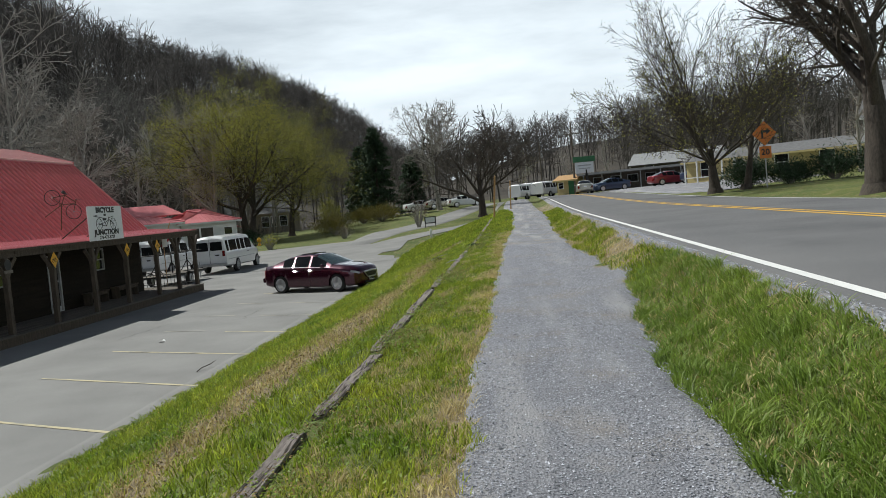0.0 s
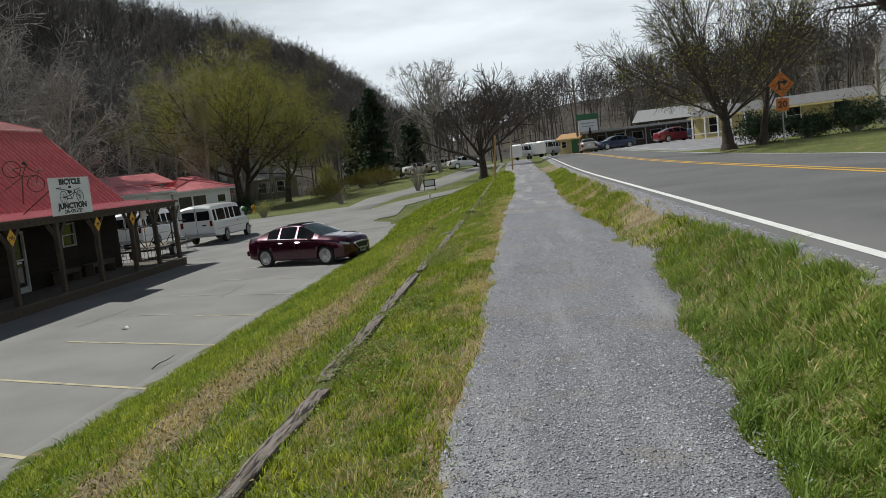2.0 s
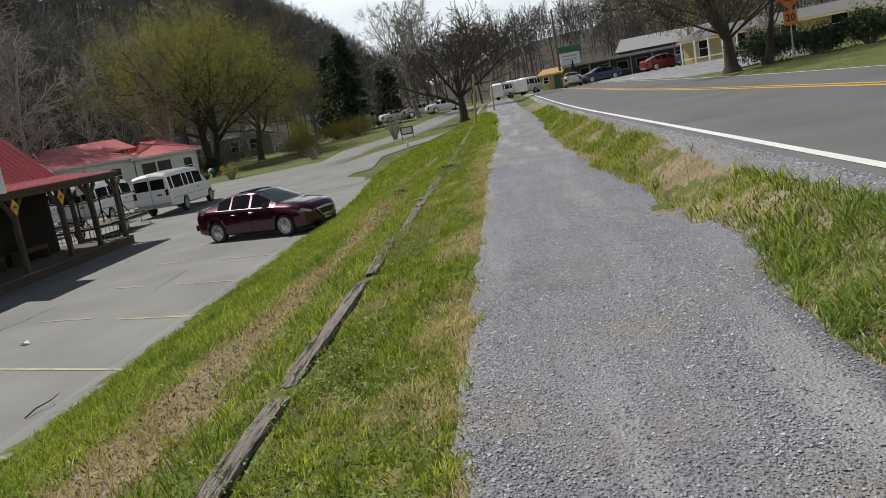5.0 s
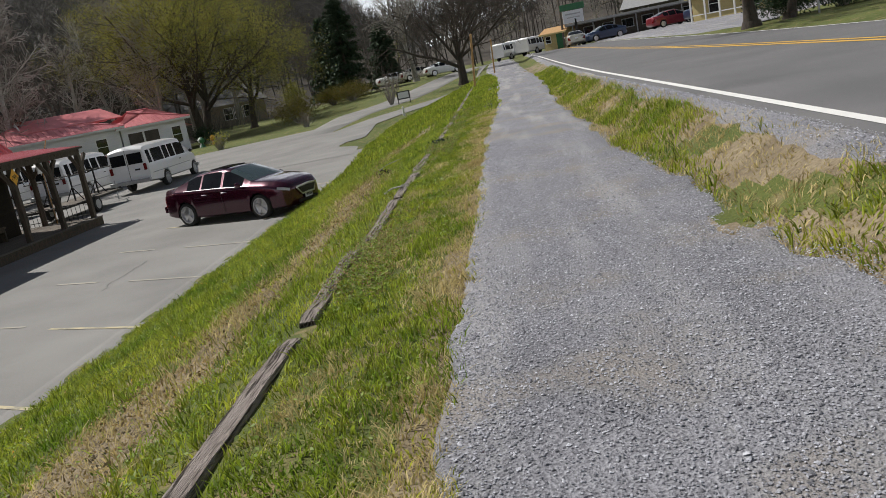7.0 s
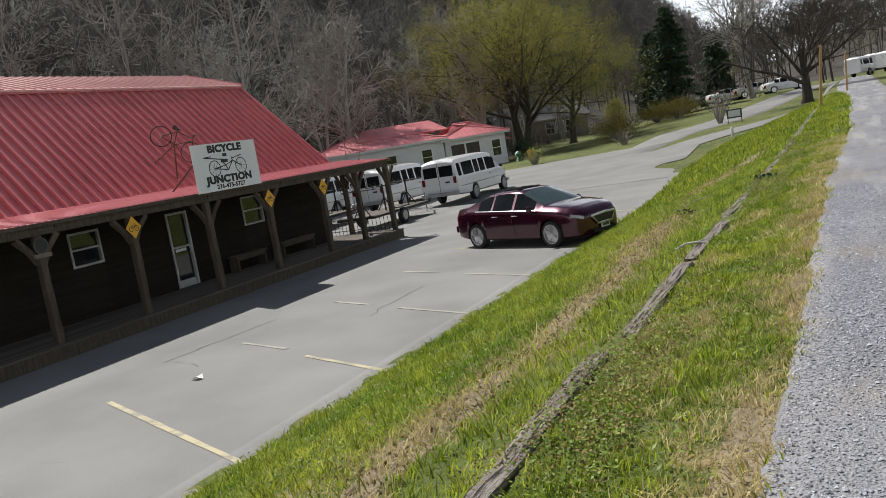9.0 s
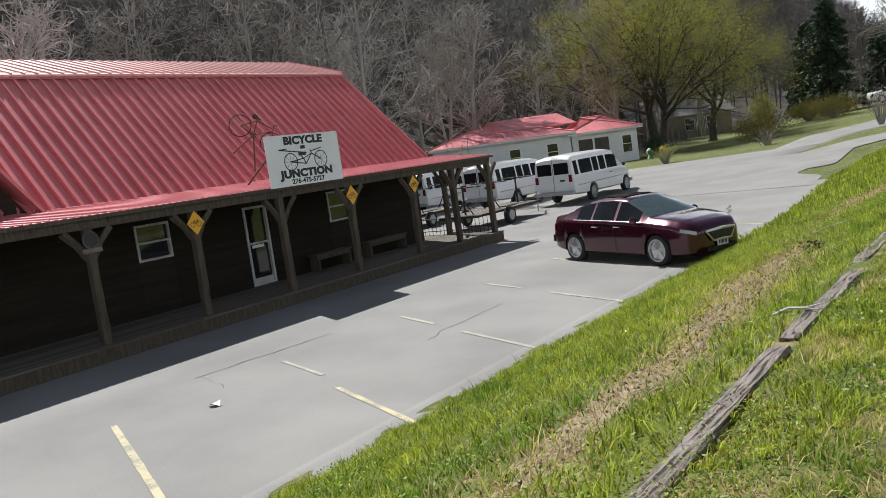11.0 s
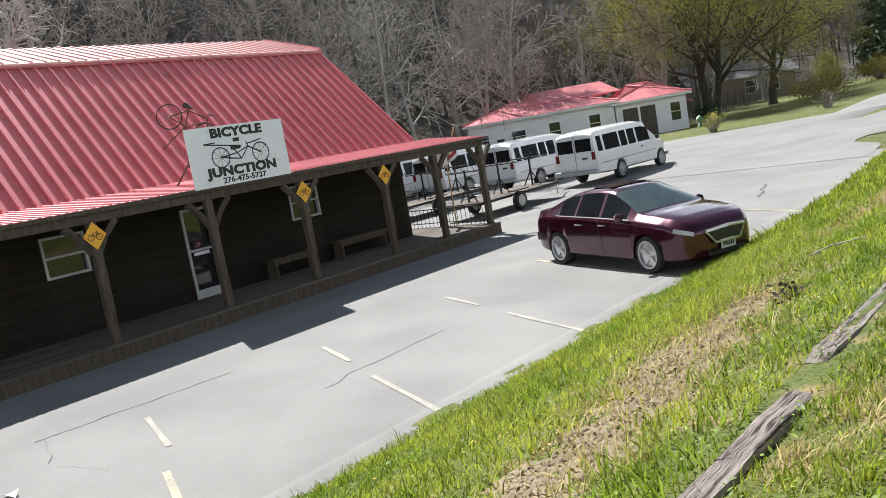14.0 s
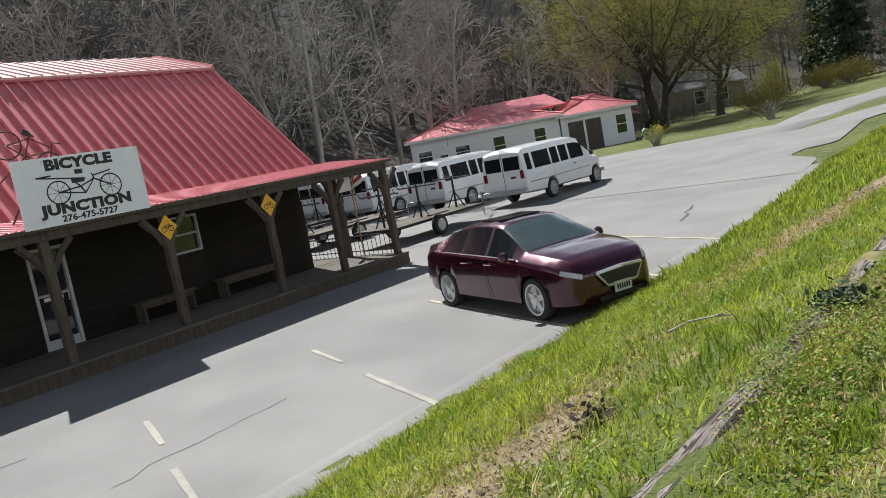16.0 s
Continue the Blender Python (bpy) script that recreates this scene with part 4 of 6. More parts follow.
def loft_car(name, label, m, paint_mat, spec, category="car", group=""):
    """A car lofted through cross-sections along its length; x forward, origin on the ground midway between the axles."""
    car = thing(name, label, category, group, m)
    R, axle, wz = spec["arch"], spec["axles"], spec["wheel"]
    xs = {round(p[0], 3) for p in spec["top"]} | {round(v, 3) for w in spec["windows"] for v in w} | {round(v, 3) for v in spec["screen"] + spec["rear_glass"]}
    for a in axle:
        xs |= {round(a + R * math.cos(q * math.pi / 10), 3) for q in range(11)}
    lo, hi = spec["top"][0][0], spec["top"][-1][0]
    xs |= {round(v, 3) for v in np.arange(lo, hi, 0.22)} | {round(v, 3) for v in spec["lamps"]}
    xs = [x for x in sorted(xs) if lo <= x <= hi]
    xs = [x for i, x in enumerate(xs) if i == 0 or x - xs[i - 1] > 0.012]
    rings = []
    for x in xs:
        w, top = curve_at(spec["half"], x), curve_at(spec["top"], x)
        belt = min(curve_at(spec["belt"], x), top - 0.03)
        zb = curve_at(spec["bottom"], x)
        cab = min(1.0, max(0.0, (top - belt - 0.03) / spec["cabin"]))
        wt = w * 0.88 * (1 - cab) + spec["roof_half"] * cab
        r = [(0, zb), (0.85 * w, zb), (0.97 * w, zb + 0.06), (w, zb + 0.52 * (belt - zb)), (0.985 * w, belt - 0.07), (0.955 * w, belt), (0.935 * w, belt + 0.012),
             (wt + 0.02 * cab, top - 0.055 * cab - 0.012), (wt * 0.93, top - 0.018 * cab - 0.004), (wt * 0.5, top), (0, top + 0.006)]
        if "glass_to" in spec:
            (y6, z6), (y7, z7) = r[6], r[7]
            q = spec["glass_to"]
            r[7] = (y6 + (y7 - y6) * q, z6 + (z7 - z6) * q)
            r[8] = (r[8][0] + 0.05 * cab, top - 0.075 * cab - 0.004)
        for a in axle:
            if abs(x - a) < R:
                az = wz + math.sqrt(R * R - (x - a) ** 2)
                r = [(yy, max(z, min(az, belt - 0.04)) if k < 5 else z) for k, (yy, z) in enumerate(r)]
        rings.append(r)
    body, groups = Geo(), {}

    def put(g, i, k, s):
        q = [(xs[i], s * rings[i][k][0], rings[i][k][1]), (xs[i + 1], s * rings[i + 1][k][0], rings[i + 1][k][1]), (xs[i + 1], s * rings[i + 1][k + 1][0], rings[i + 1][k + 1][1]), (xs[i], s * rings[i][k + 1][0], rings[i][k + 1][1])]
        g.add(q, [(0, 1, 2, 3) if s < 0 else (3, 2, 1, 0)])

    for i in range(len(xs) - 1):
        mid = (xs[i] + xs[i + 1]) / 2
        for s in (1, -1):
            for k in range(10):
                key = None
                if k == 6:
                    for j, (a, b) in enumerate(spec["windows"]):
                        if a < mid < b:
                            key = ("side_window", j, s)
                if k >= 7 and spec["screen"][0] < mid < spec["screen"][1]:
                    key = ("windscreen", 0, 0)
                if k >= 7 and spec["rear_glass"][0] < mid < spec["rear_glass"][1]:
                    key = ("rear_window", 0, 0)
                if k == 4 and mid > spec["lamps"][0] and mid < spec["lamps"][1]:
                    key = ("headlight", 0, s)
                if k in (3, 4, 5) and mid < spec["lamps"][2]:
                    key = ("tail_light", 0, s)
                put(groups.setdefault(key, Geo()) if key else body, i, k, s)
    for i, rev in ((0, True), (len(xs) - 1, False)):
        loop = [(xs[i], yy, z) for yy, z in rings[i]] + [(xs[i], -yy, z) for yy, z in rings[i][9:0:-1]]
        body.add(loop, [tuple(range(len(loop)))[::-1] if not rev else tuple(range(len(loop)))])
    me = body.mesh("body")
    bm = bmesh.new()
    bm.from_mesh(me)
    bmesh.ops.remove_doubles(bm, verts=bm.verts, dist=0.002)
    bmesh.ops.recalc_face_normals(bm, faces=bm.faces)
    bm.to_mesh(me)
    bm.free()
    me.polygons.foreach_set("use_smooth", [True] * len(me.polygons))
    me.set_sharp_from_angle(angle=radians(38))
    part("body", me, paint_mat, car)
    for (kind, j, s), g in groups.items():
        mt = {"side_window": TINT, "windscreen": SCREEN_GLASS, "rear_window": TINT, "headlight": LAMP_CLEAR, "tail_light": LAMP_RED}[kind]
        me = g.mesh(kind)
        bm = bmesh.new()
        bm.from_mesh(me)
        bmesh.ops.remove_doubles(bm, verts=bm.verts, dist=0.002)
        bm.to_mesh(me)
        bm.free()
        me.polygons.foreach_set("use_smooth", [True] * len(me.polygons))
        part(kind, me, mt, car)
    rr = spec["tyre"]
    hw = curve_at(spec["half"], 0)
    for a in axle:
        for s in (1, -1):
            y = s * (hw - 0.02)
            wheel = part("wheel", Geo().lathe((a, y - s * 0.21, wz), (0, s, 0), [(0, rr * 0.66), (0.0, rr * 0.93), (0.03, rr), (0.17, rr), (0.205, rr * 0.95), (0.215, rr * 0.80), (0.205, rr * 0.68), (0.12, rr * 0.64)], 28), TYRE, car, smooth=40)
            g = Geo().lathe((a, y - s * 0.21, wz), (0, s, 0), [(0.10, rr * 0.68), (0.214, rr * 0.74), (0.214, rr * 0.67), (0.15, rr * 0.62)], 28)
            n = spec["spokes"]
            for q in range(n):
                t = 2 * math.pi * q / n + 0.3
                c, d = math.cos(t), math.sin(t)
                p0, p1 = Vector((a, y - s * 0.012, wz)), Vector((a + c * rr * 0.65, y - s * 0.03, wz + d * rr * 0.65))
                side = Vector((-d, 0, c))
                b = Vector((0, -s * 0.035, 0))
                w0, w1 = 0.055, 0.035
                v = [p0 - side * w0, p0 + side * w0, p1 + side * w1, p1 - side * w1]
                g.add(v + [p + b for p in v], [(0, 1, 2, 3), (4, 7, 6, 5), (0, 4, 5, 1), (1, 5, 6, 2), (2, 6, 7, 3), (3, 7, 4, 0)])
            g.lathe((a, y - s * 0.05, wz), (0, s, 0), [(0, 0.07), (0.045, 0.065), (0.05, 0.03)], 14)
            part("rim", g, spec.get("rim", ALLOY), wheel)
            part("brake_disc", Geo().lathe((a, y - s * 0.15, wz), (0, s, 0), [(0, rr * 0.62), (0.01, rr * 0.62)], 20), TRIM, wheel)
    return car


SEDAN = dict(
    top=[(-2.34, 0.66), (-2.30, 0.96), (-2.18, 1.06), (-1.74, 1.10), (-1.3, 1.27), (-0.92, 1.385), (-0.5, 1.435), (-0.1, 1.445), (0.3, 1.41), (0.7, 1.24), (1.14, 1.02), (1.5, 0.99), (1.9, 0.93), (2.13, 0.86), (2.25, 0.77), (2.31, 0.64)],
    belt=[(-2.34, 0.62), (-2.2, 0.88), (-1.7, 0.99), (0.0, 0.945), (1.1, 0.90), (1.7, 0.84), (2.2, 0.72), (2.42, 0.58)],
    bottom=[(-2.34, 0.42), (-2.2, 0.28), (-1.7, 0.20), (1.7, 0.18), (2.2, 0.20), (2.42, 0.26)],
    half=[(-2.34, 0.55), (-2.26, 0.74), (-2.0, 0.86), (-1.35, 0.90), (0.0, 0.90), (1.2, 0.90), (1.6, 0.885), (1.9, 0.83), (2.08, 0.76), (2.2, 0.67), (2.27, 0.58), (2.31, 0.48)],
    cabin=0.42, roof_half=0.56, arch=0.375, axles=(-1.35, 1.35), wheel=0.33, tyre=0.33,
    windows=[(-1.22, -0.72), (-0.66, 0.06), (0.13, 0.86)], screen=[0.34, 1.10], rear_glass=[-1.70, -0.94], lamps=[1.96, 2.24, -2.12], spokes=5)
VAN = dict(
    top=[(-3.5, 1.96), (-3.42, 2.06), (-3.2, 2.11), (-1.0, 2.13), (0.4, 2.11), (0.75, 2.04), (1.2, 1.66), (1.66, 1.27), (2.0, 1.20), (2.3, 1.10), (2.46, 0.98), (2.52, 0.80)],
    glass_to=0.74, belt=[(-3.5, 1.24), (1.3, 1.22), (1.5, 1.17), (2.0, 1.08), (2.4, 0.96), (2.52, 0.75)],
    bottom=[(-3.5, 0.44), (-2.6, 0.38), (1.9, 0.34), (2.52, 0.42)],
    half=[(-3.5, 0.95), (-3.3, 0.99), (0.5, 1.0), (1.6, 0.99), (2.1, 0.95), (2.4, 0.82), (2.52, 0.62)],
    cabin=0.82, roof_half=0.80, arch=0.43, axles=(-1.75, 1.75), wheel=0.37, tyre=0.37,
    windows=[(-3.30, -2.95), (-2.78, -1.62), (-1.50, -0.98), (-0.86, -0.26), (-0.12, 0.95)], screen=[0.80, 1.62], rear_glass=[-9.0, -8.9], lamps=[2.14, 2.44, -9.0], spokes=8, rim=GALV)


def mirrors(car, x, y, z, material):
    for s in (1, -1):
        part("wing_mirror", Geo().lathe((x - 0.06, s * (y + 0.06), z), (1, 0, 0), [(0, 0.075), (0.05, 0.085), (0.10, 0.06), (0.13, 0.02)], 10), material, car)


def sedan_trim(car, paint_mat):
    mirrors(car, 0.82, 0.90, 0.98, paint_mat)
    for s in (1, -1):
        for x in (-0.52, 0.22):
            part("door_handle", Geo().tube([(x - 0.09, s * 0.915, 0.83), (x - 0.07, s * 0.945, 0.835), (x + 0.07, s * 0.945, 0.835), (x + 0.09, s * 0.915, 0.83)], 0.012, 5), CHROME, car)
        part("door_seam", Geo().tube([(0.10, s * 0.918, 0.92), (0.10, s * 0.921, 0.60), (0.12, s * 0.900, 0.25)], 0.005, 4), TRIM, car)
        part("window_trim", Geo().tube([(-1.28, s * 0.885, 0.992), (0.0, s * 0.885, 0.962), (0.95, s * 0.865, 0.925)], 0.009, 4), CHROME, car)
        part("fog_light", Geo().lathe((2.10, s * 0.60, 0.36), (1, 0.5 * s, 0), [(0, 0.055), (0.03, 0.05)], 12), LAMP_CLEAR, car)
    grille = part("grille", Geo().prism([(-0.40, 0.66), (0.40, 0.66), (0.26, 0.47), (-0.26, 0.47)], 0.05, Matrix.Translation((2.31, 0, 0)) @ FRONT), TRIM, car)
    g = Geo().tube([(2.33, -0.42, 0.665), (2.38, 0, 0.70), (2.33, 0.42, 0.665)], 0.030, 6).tube([(2.33, -0.42, 0.665), (2.37, -0.27, 0.465), (2.37, 0.27, 0.465), (2.33, 0.42, 0.665)], 0.022, 6)
    part("grille_surround", g, ALLOY, grille)
    part("lower_intake", Geo().box(2.20, 2.36, -0.40, 0.40, 0.26, 0.33), TRIM, car)
    plate = part("number_plate", Geo().box(2.355, 2.375, -0.155, 0.155, 0.34, 0.49), PLATE, car)
    g = Geo()
    for k in range(6):
        g.box(2.375, 2.378, -0.12 + k * 0.042, -0.092 + k * 0.042, 0.375, 0.445)
    part("plate_marks", g, TRIM, plate)
    part("rear_plate", Geo().box(-2.36, -2.33, -0.155, 0.155, 0.70, 0.84), PLATE, car)
    part("rear_bumper", Geo().box(-2.37, -2.30, -0.70, 0.70, 0.42, 0.60), paint_mat, car, bevel=0.02)


def heading(x0, y0, x1, y1):
    return math.degrees(math.atan2(y1 - y0, x1 - x0))


ang = heading(-9.20, 26.80, -6.82, 25.78)
# the wheels facing the trail stand on the line from (-9.20, 26.80) to (-6.82, 25.78)
cxm, cym = (-9.20 - 6.82) / 2 + 0.90 * math.cos(radians(ang + 90)), (26.80 + 25.78) / 2 + 0.90 * math.sin(radians(ang + 90))
maroon = loft_car("sedan", "dark maroon sedan parked nose to the grass bank", pose(cxm, cym, LOT_Z + 0.008, 0, 0, ang) @ Matrix.Diagonal((0.95, 0.95, 0.96, 1)), MAROON, SEDAN)
sedan_trim(maroon, MAROON)
part("sunroof", Geo().box(-0.55, 0.05, -0.40, 0.40, 1.428, 1.452), TINT, maroon, bevel=0.01)
silver = loft_car("sedan", "champagne silver sedan driving along the road", pose(7.45, 88.5, road_top(7.45, 88.5) + 0.01, 0, 0, 88.0), SILVER, SEDAN)
sedan_trim(silver, SILVER)
for nm, lab, x, y, r, pm in (("sedan", "dark blue sedan parked before the long building", 10.8, 93.0, 200, BLUE_CAR), ("sedan", "red sedan parked before the long building", 16.2, 86.0, 20, RED_CAR), ("sedan", "dark blue sedan parked beside the yellow house", 19.2, 84.0, 20, BLUE_CAR)):
    loft_car(nm, lab, pose(x, y, land(x, y) + 0.02, 0, 0, r), pm, SEDAN)
for x, y, r, lab, pm in ((-6.5, 101, 20, "white sedan parked under the far trees", VAN_WHITE), (-9.6, 103, 20, "pale silver sedan parked under the far trees", SILVER), (-12.6, 104.5, 25, "white sedan parked under the far trees", VAN_WHITE)):
    loft_car("sedan", lab, pose(x, y, land(x, y) + 0.04, 0, 0, r), pm, SEDAN, group="far parked cars")
for x, y, r in ((1.5, 112, 60), (3.2, 114, 60), (4.9, 112, 55)):
    loft_car("pickup_van", "white work van parked far along the road", pose(x, y, land(x, y) + 0.02, 0, 0, r), VAN_WHITE, VAN, "van", "far white vans")


def van_trim(v):
    mirrors(v, 1.35, 1.02, 1.28, TRIM)
    for s in (1, -1):
        part("rear_window", Geo().box(-3.53, -3.49, s * 0.06 if s > 0 else -0.74, 0.74 if s > 0 else -0.06, 1.32, 1.80), TINT, v, bevel=0.015)
        part("tail_light", Geo().box(-3.54, -3.48, s * 0.80 - 0.07, s * 0.80 + 0.07, 0.98, 1.28), LAMP_RED, v, bevel=0.01)
        part("side_trim", Geo().tube([(-3.3, s * 1.0, 0.80), (1.2, s * 1.003, 0.80)], 0.016, 4), GALV, v)
        part("door_handle", Geo().box(-0.02, 0.12, s * 0.995 - 0.02, s * 0.995 + 0.02, 1.03, 1.07), TRIM, v)
    part("door_seam", Geo().box(-3.515, -3.50, -0.006, 0.006, 0.62, 1.98), TRIM, v)
    part("rear_bumper", Geo().box(-3.66, -3.48, -0.96, 0.96, 0.46, 0.62), GALV, v, bevel=0.02)
    plate = part("number_plate", Geo().box(-3.525, -3.50, -0.58, -0.27, 0.98, 1.13), PLATE, v)
    part("plate_marks", Geo().box(-3.53, -3.524, -0.54, -0.31, 1.02, 1.09), TRIM, plate)
    part("grille", Geo().box(2.44, 2.54, -0.55, 0.55, 0.68, 0.92), TRIM, v)
    part("front_bumper", Geo().box(2.42, 2.60, -0.9, 0.9, 0.42, 0.58), GALV, v, bevel=0.02)


for x, y, r in ((-17.25, 44.55, 90), (-21.45, 45.1, 90), (-25.65, 45.3, 91), (-29.6, 46.5, 89)):
    v = loft_car("passenger_van", "white twelve-seat passenger van parked with its back to the trailers", pose(x, y, LOT_Z + 0.004, 0, 0, r), VAN_WHITE, VAN, "van", "parked white vans")
    van_trim(v)


def bike_trailer(x, y, length):
    t = thing("bike_trailer", "flat steel bicycle trailer with black upright racks", "trailer", "bicycle trailers", pose(x, y, LOT_Z + 0.006))
    part("bed_frame", Geo().box(-0.85, -0.78, 0, length, 0.48, 0.56).box(0.78, 0.85, 0, length, 0.48, 0.56).box(-0.78, 0.78, 0, 0.07, 0.48, 0.56).box(-0.78, 0.78, length - 0.07, length, 0.48, 0.56), BLACK_METAL, t)
    for k in range(5):
        part("bed_board", Geo().box(-0.77 + k * 0.31, -0.77 + k * 0.31 + 0.29, 0.08, length - 0.08, 0.53, 0.56), DECK_WOOD, t)
    part("tongue", Geo().tube([(-0.7, length, 0.5), (0, length + 1.3, 0.5), (0.7, length, 0.5)], 0.035, 6).tube([(0, length + 1.2, 0.5), (0, length + 1.6, 0.5)], 0.04, 6), BLACK_METAL, t)
    part("jack", Geo().tube([(0.08, length + 1.0, 0.03), (0.08, length + 1.0, 0.85)], 0.025, 6), GALV, t)
    for s in (1, -1):
        w = part("wheel", Geo().lathe((s * 0.98 - 0.09, length * 0.42, 0.31), (1, 0, 0), [(0, 0.20), (0, 0.29), (0.03, 0.31), (0.15, 0.31), (0.18, 0.29), (0.18, 0.2)], 22), TYRE, t, smooth=40)
        part("rim", Geo().lathe((s * 0.98 - 0.095, length * 0.42, 0.31), (1, 0, 0), [(0, 0.19), (0.19, 0.19)], 16), GALV, w)
        part("mudguard", Geo().slab([(s * 0.98 - 0.12, length * 0.42 - 0.42, 0.68), (s * 0.98 + 0.12, length * 0.42 - 0.42, 0.68), (s * 0.98 + 0.12, length * 0.42 + 0.42, 0.68), (s * 0.98 - 0.12, length * 0.42 + 0.42, 0.68)], 0.03), BLACK_METAL, t)
    for yy in (0.5, length * 0.5, length - 0.4):
        rack = part("rack", Geo().tube([(0, yy, 0.55), (0, yy, 1.62)], 0.035, 6).tube([(-0.8, yy, 1.55), (0.8, yy, 1.55)], 0.026, 6), BLACK_METAL, t, "black upright bicycle rack")
        for s in (-1, 1):
            part("rack_leg", Geo().tube([(0, yy, 1.1), (s * 0.35, yy, 0.56)], 0.022, 5), BLACK_METAL, rack)
        for k in range(7):
            xx = -0.72 + k * 0.24
            part("hook", Geo().tube([(xx, yy, 1.55), (xx, yy - 0.10, 1.60), (xx, yy - 0.14, 1.70)], 0.012, 4), BLACK_METAL, rack)


bike_trailer(-17.35, 33.9, 4.6)
bike_trailer(-21.6, 34.6, 4.8)
bike_trailer(-25.8, 35.4, 4.6)

# flag at the shop's far end
flag = thing("flag", "faded striped flag hanging from a short pole", "flag", m=pose(-15.6, 31.55, DECK_Z - 0.25))
part("pole", Geo().tube([(0, 0, 0), (0.0, 0.0, 2.0), (0.25, 0.3, 3.0)], 0.02, 6), POST_WOOD, flag)
for i in range(6):
    g = Geo()
    for j in range(7):
        t = j / 6
        px, py = 0.20 - 0.34 * t + 0.03 * math.sin(t * 9 + i), 0.25 - 0.25 * t + 0.05 * math.sin(t * 7 + 1)
        z = 2.75 - 0.10 * i - 0.28 * t
        g.v += [(px, py, z), (px + 0.004, py + 0.006, z - 0.10)]
        if j:
            k = 2 * j
            g.f.append((k - 2, k - 1, k + 1, k))
    part("stripe", g, FLAG_RED if i % 2 == 0 else WHITE_PAINT, flag)
part("canton", Geo().box(0.06, 0.24, 0.16, 0.24, 2.42, 2.72), FLAG_BLUE, flag)


# ---- houses ----
def house(name, label, m, L, W, H, rise, wall_mat, roof_mat, windows, hip=False, over=0.4, category="house", seams=0.0, back=True):
    """Walls with a front along x at y = 0 facing -y, a gable or hip roof, and windows (face, along, sill, width, height)."""
    h = thing(name, label, category, m=m)
    for nm, b in (("front_wall", (0, L, 0, 0.2)), ("back_wall", (0, L, W - 0.2, W)), ("side_wall", (0, 0.2, 0.2, W - 0.2)), ("side_wall", (L - 0.2, L, 0.2, W - 0.2))):
        part(nm, Geo().box(b[0], b[1], b[2], b[3], 0, H), wall_mat, h)
    a, c = -over, L + over
    f, k = -over, W + over
    e = W / 2 + over if hip else 0
    mid = W / 2
    drop = -0.05
    part("roof", Geo().slab([(a, f, H + drop), (c, f, H + drop), (c - e, mid, H + rise), (a + e, mid, H + rise)], 0.08), roof_mat, h)
    part("roof", Geo().slab([(c, k, H + drop), (a, k, H + drop), (a + e, mid, H + rise), (c - e, mid, H + rise)], 0.08), roof_mat, h)
    if hip:
        part("roof", Geo().slab([(c, f, H + drop), (c, k, H + drop), (c - e, mid, H + rise), (c - e - 0.01, mid - 0.01, H + rise)], 0.08), roof_mat, h)
        part("roof", Geo().slab([(a, k, H + drop), (a, f, H + drop), (a + e, mid, H + rise), (a + e + 0.01, mid - 0.01, H + rise)], 0.08), roof_mat, h)
        g = Geo()
        for p, q in (((a, f), (a + e, mid)), ((c, f), (c - e, mid))):
            g.tube([(p[0], p[1], H + drop + 0.03), (q[0], q[1], H + rise + 0.03)], 0.07, 4)
        g.tube([(a + e, mid, H + rise + 0.03), (c - e, mid, H + rise + 0.03)], 0.07, 4)
        part("ridge_cap", g, roof_mat, h)
    else:
        for xx in (0, L - 0.2):
            part("gable_wall", Geo().prism([(0.0, H), (W, H), (mid, H + rise - 0.12)], 0.2, Matrix(((0, 0, 1, xx), (1, 0, 0, 0), (0, 1, 0, 0), (0, 0, 0, 1)))), wall_mat, h)
    if seams:
        g = Geo()
        for i in range(int((L + 2 * over) / seams)):
            x = a + 0.1 + i * seams
            t = 1.0 if not hip else max(0.05, min(1.0, (x - a) / e, (c - x) / e))
            g.tube([(x, f, H + drop + 0.02), (x, f + (mid - f) * t, H + drop + (rise - drop) * t + 0.02)], 0.022, 3, False)
        part("roof_seams", g, roof_mat, h)
    part("fascia", Geo().box(a, c, f - 0.02, f + 0.02, H + drop - 0.18, H + drop - 0.02), wall_mat, h)
    for face, u, z, w, hh in windows:
        fr, pn = Geo(), Geo()
        if face == "f":
            fr.box(u - 0.07, u, -0.03, 0.01, z - 0.07, z + hh + 0.07).box(u + w, u + w + 0.07, -0.03, 0.01, z - 0.07, z + hh + 0.07).box(u, u + w, -0.03, 0.01, z + hh, z + hh + 0.07).box(u, u + w, -0.04, 0.01, z - 0.07, z).box(u, u + w, -0.022, 0.01, z + hh / 2 - 0.025, z + hh / 2 + 0.025)
            pn.box(u, u + w, -0.012, 0.008, z, z + hh)
        else:
            fr.box(L - 0.01, L + 0.03, u - 0.07, u, z - 0.07, z + hh + 0.07).box(L - 0.01, L + 0.03, u + w, u + w + 0.07, z - 0.07, z + hh + 0.07).box(L - 0.01, L + 0.03, u, u + w, z + hh, z + hh + 0.07).box(L - 0.01, L + 0.04, u, u + w, z - 0.07, z)
            pn.box(L - 0.008, L + 0.012, u, u + w, z, z + hh)
        win = part("window", fr, WHITE_PAINT, h)
        part("pane", pn, GLASS, win)
    return h


def facing(x0, y0, x1, y1, z):
    """A pose whose x axis runs from the first point to the second."""
    return pose(x0, y0, z, 0, 0, heading(x0, y0, x1, y1))


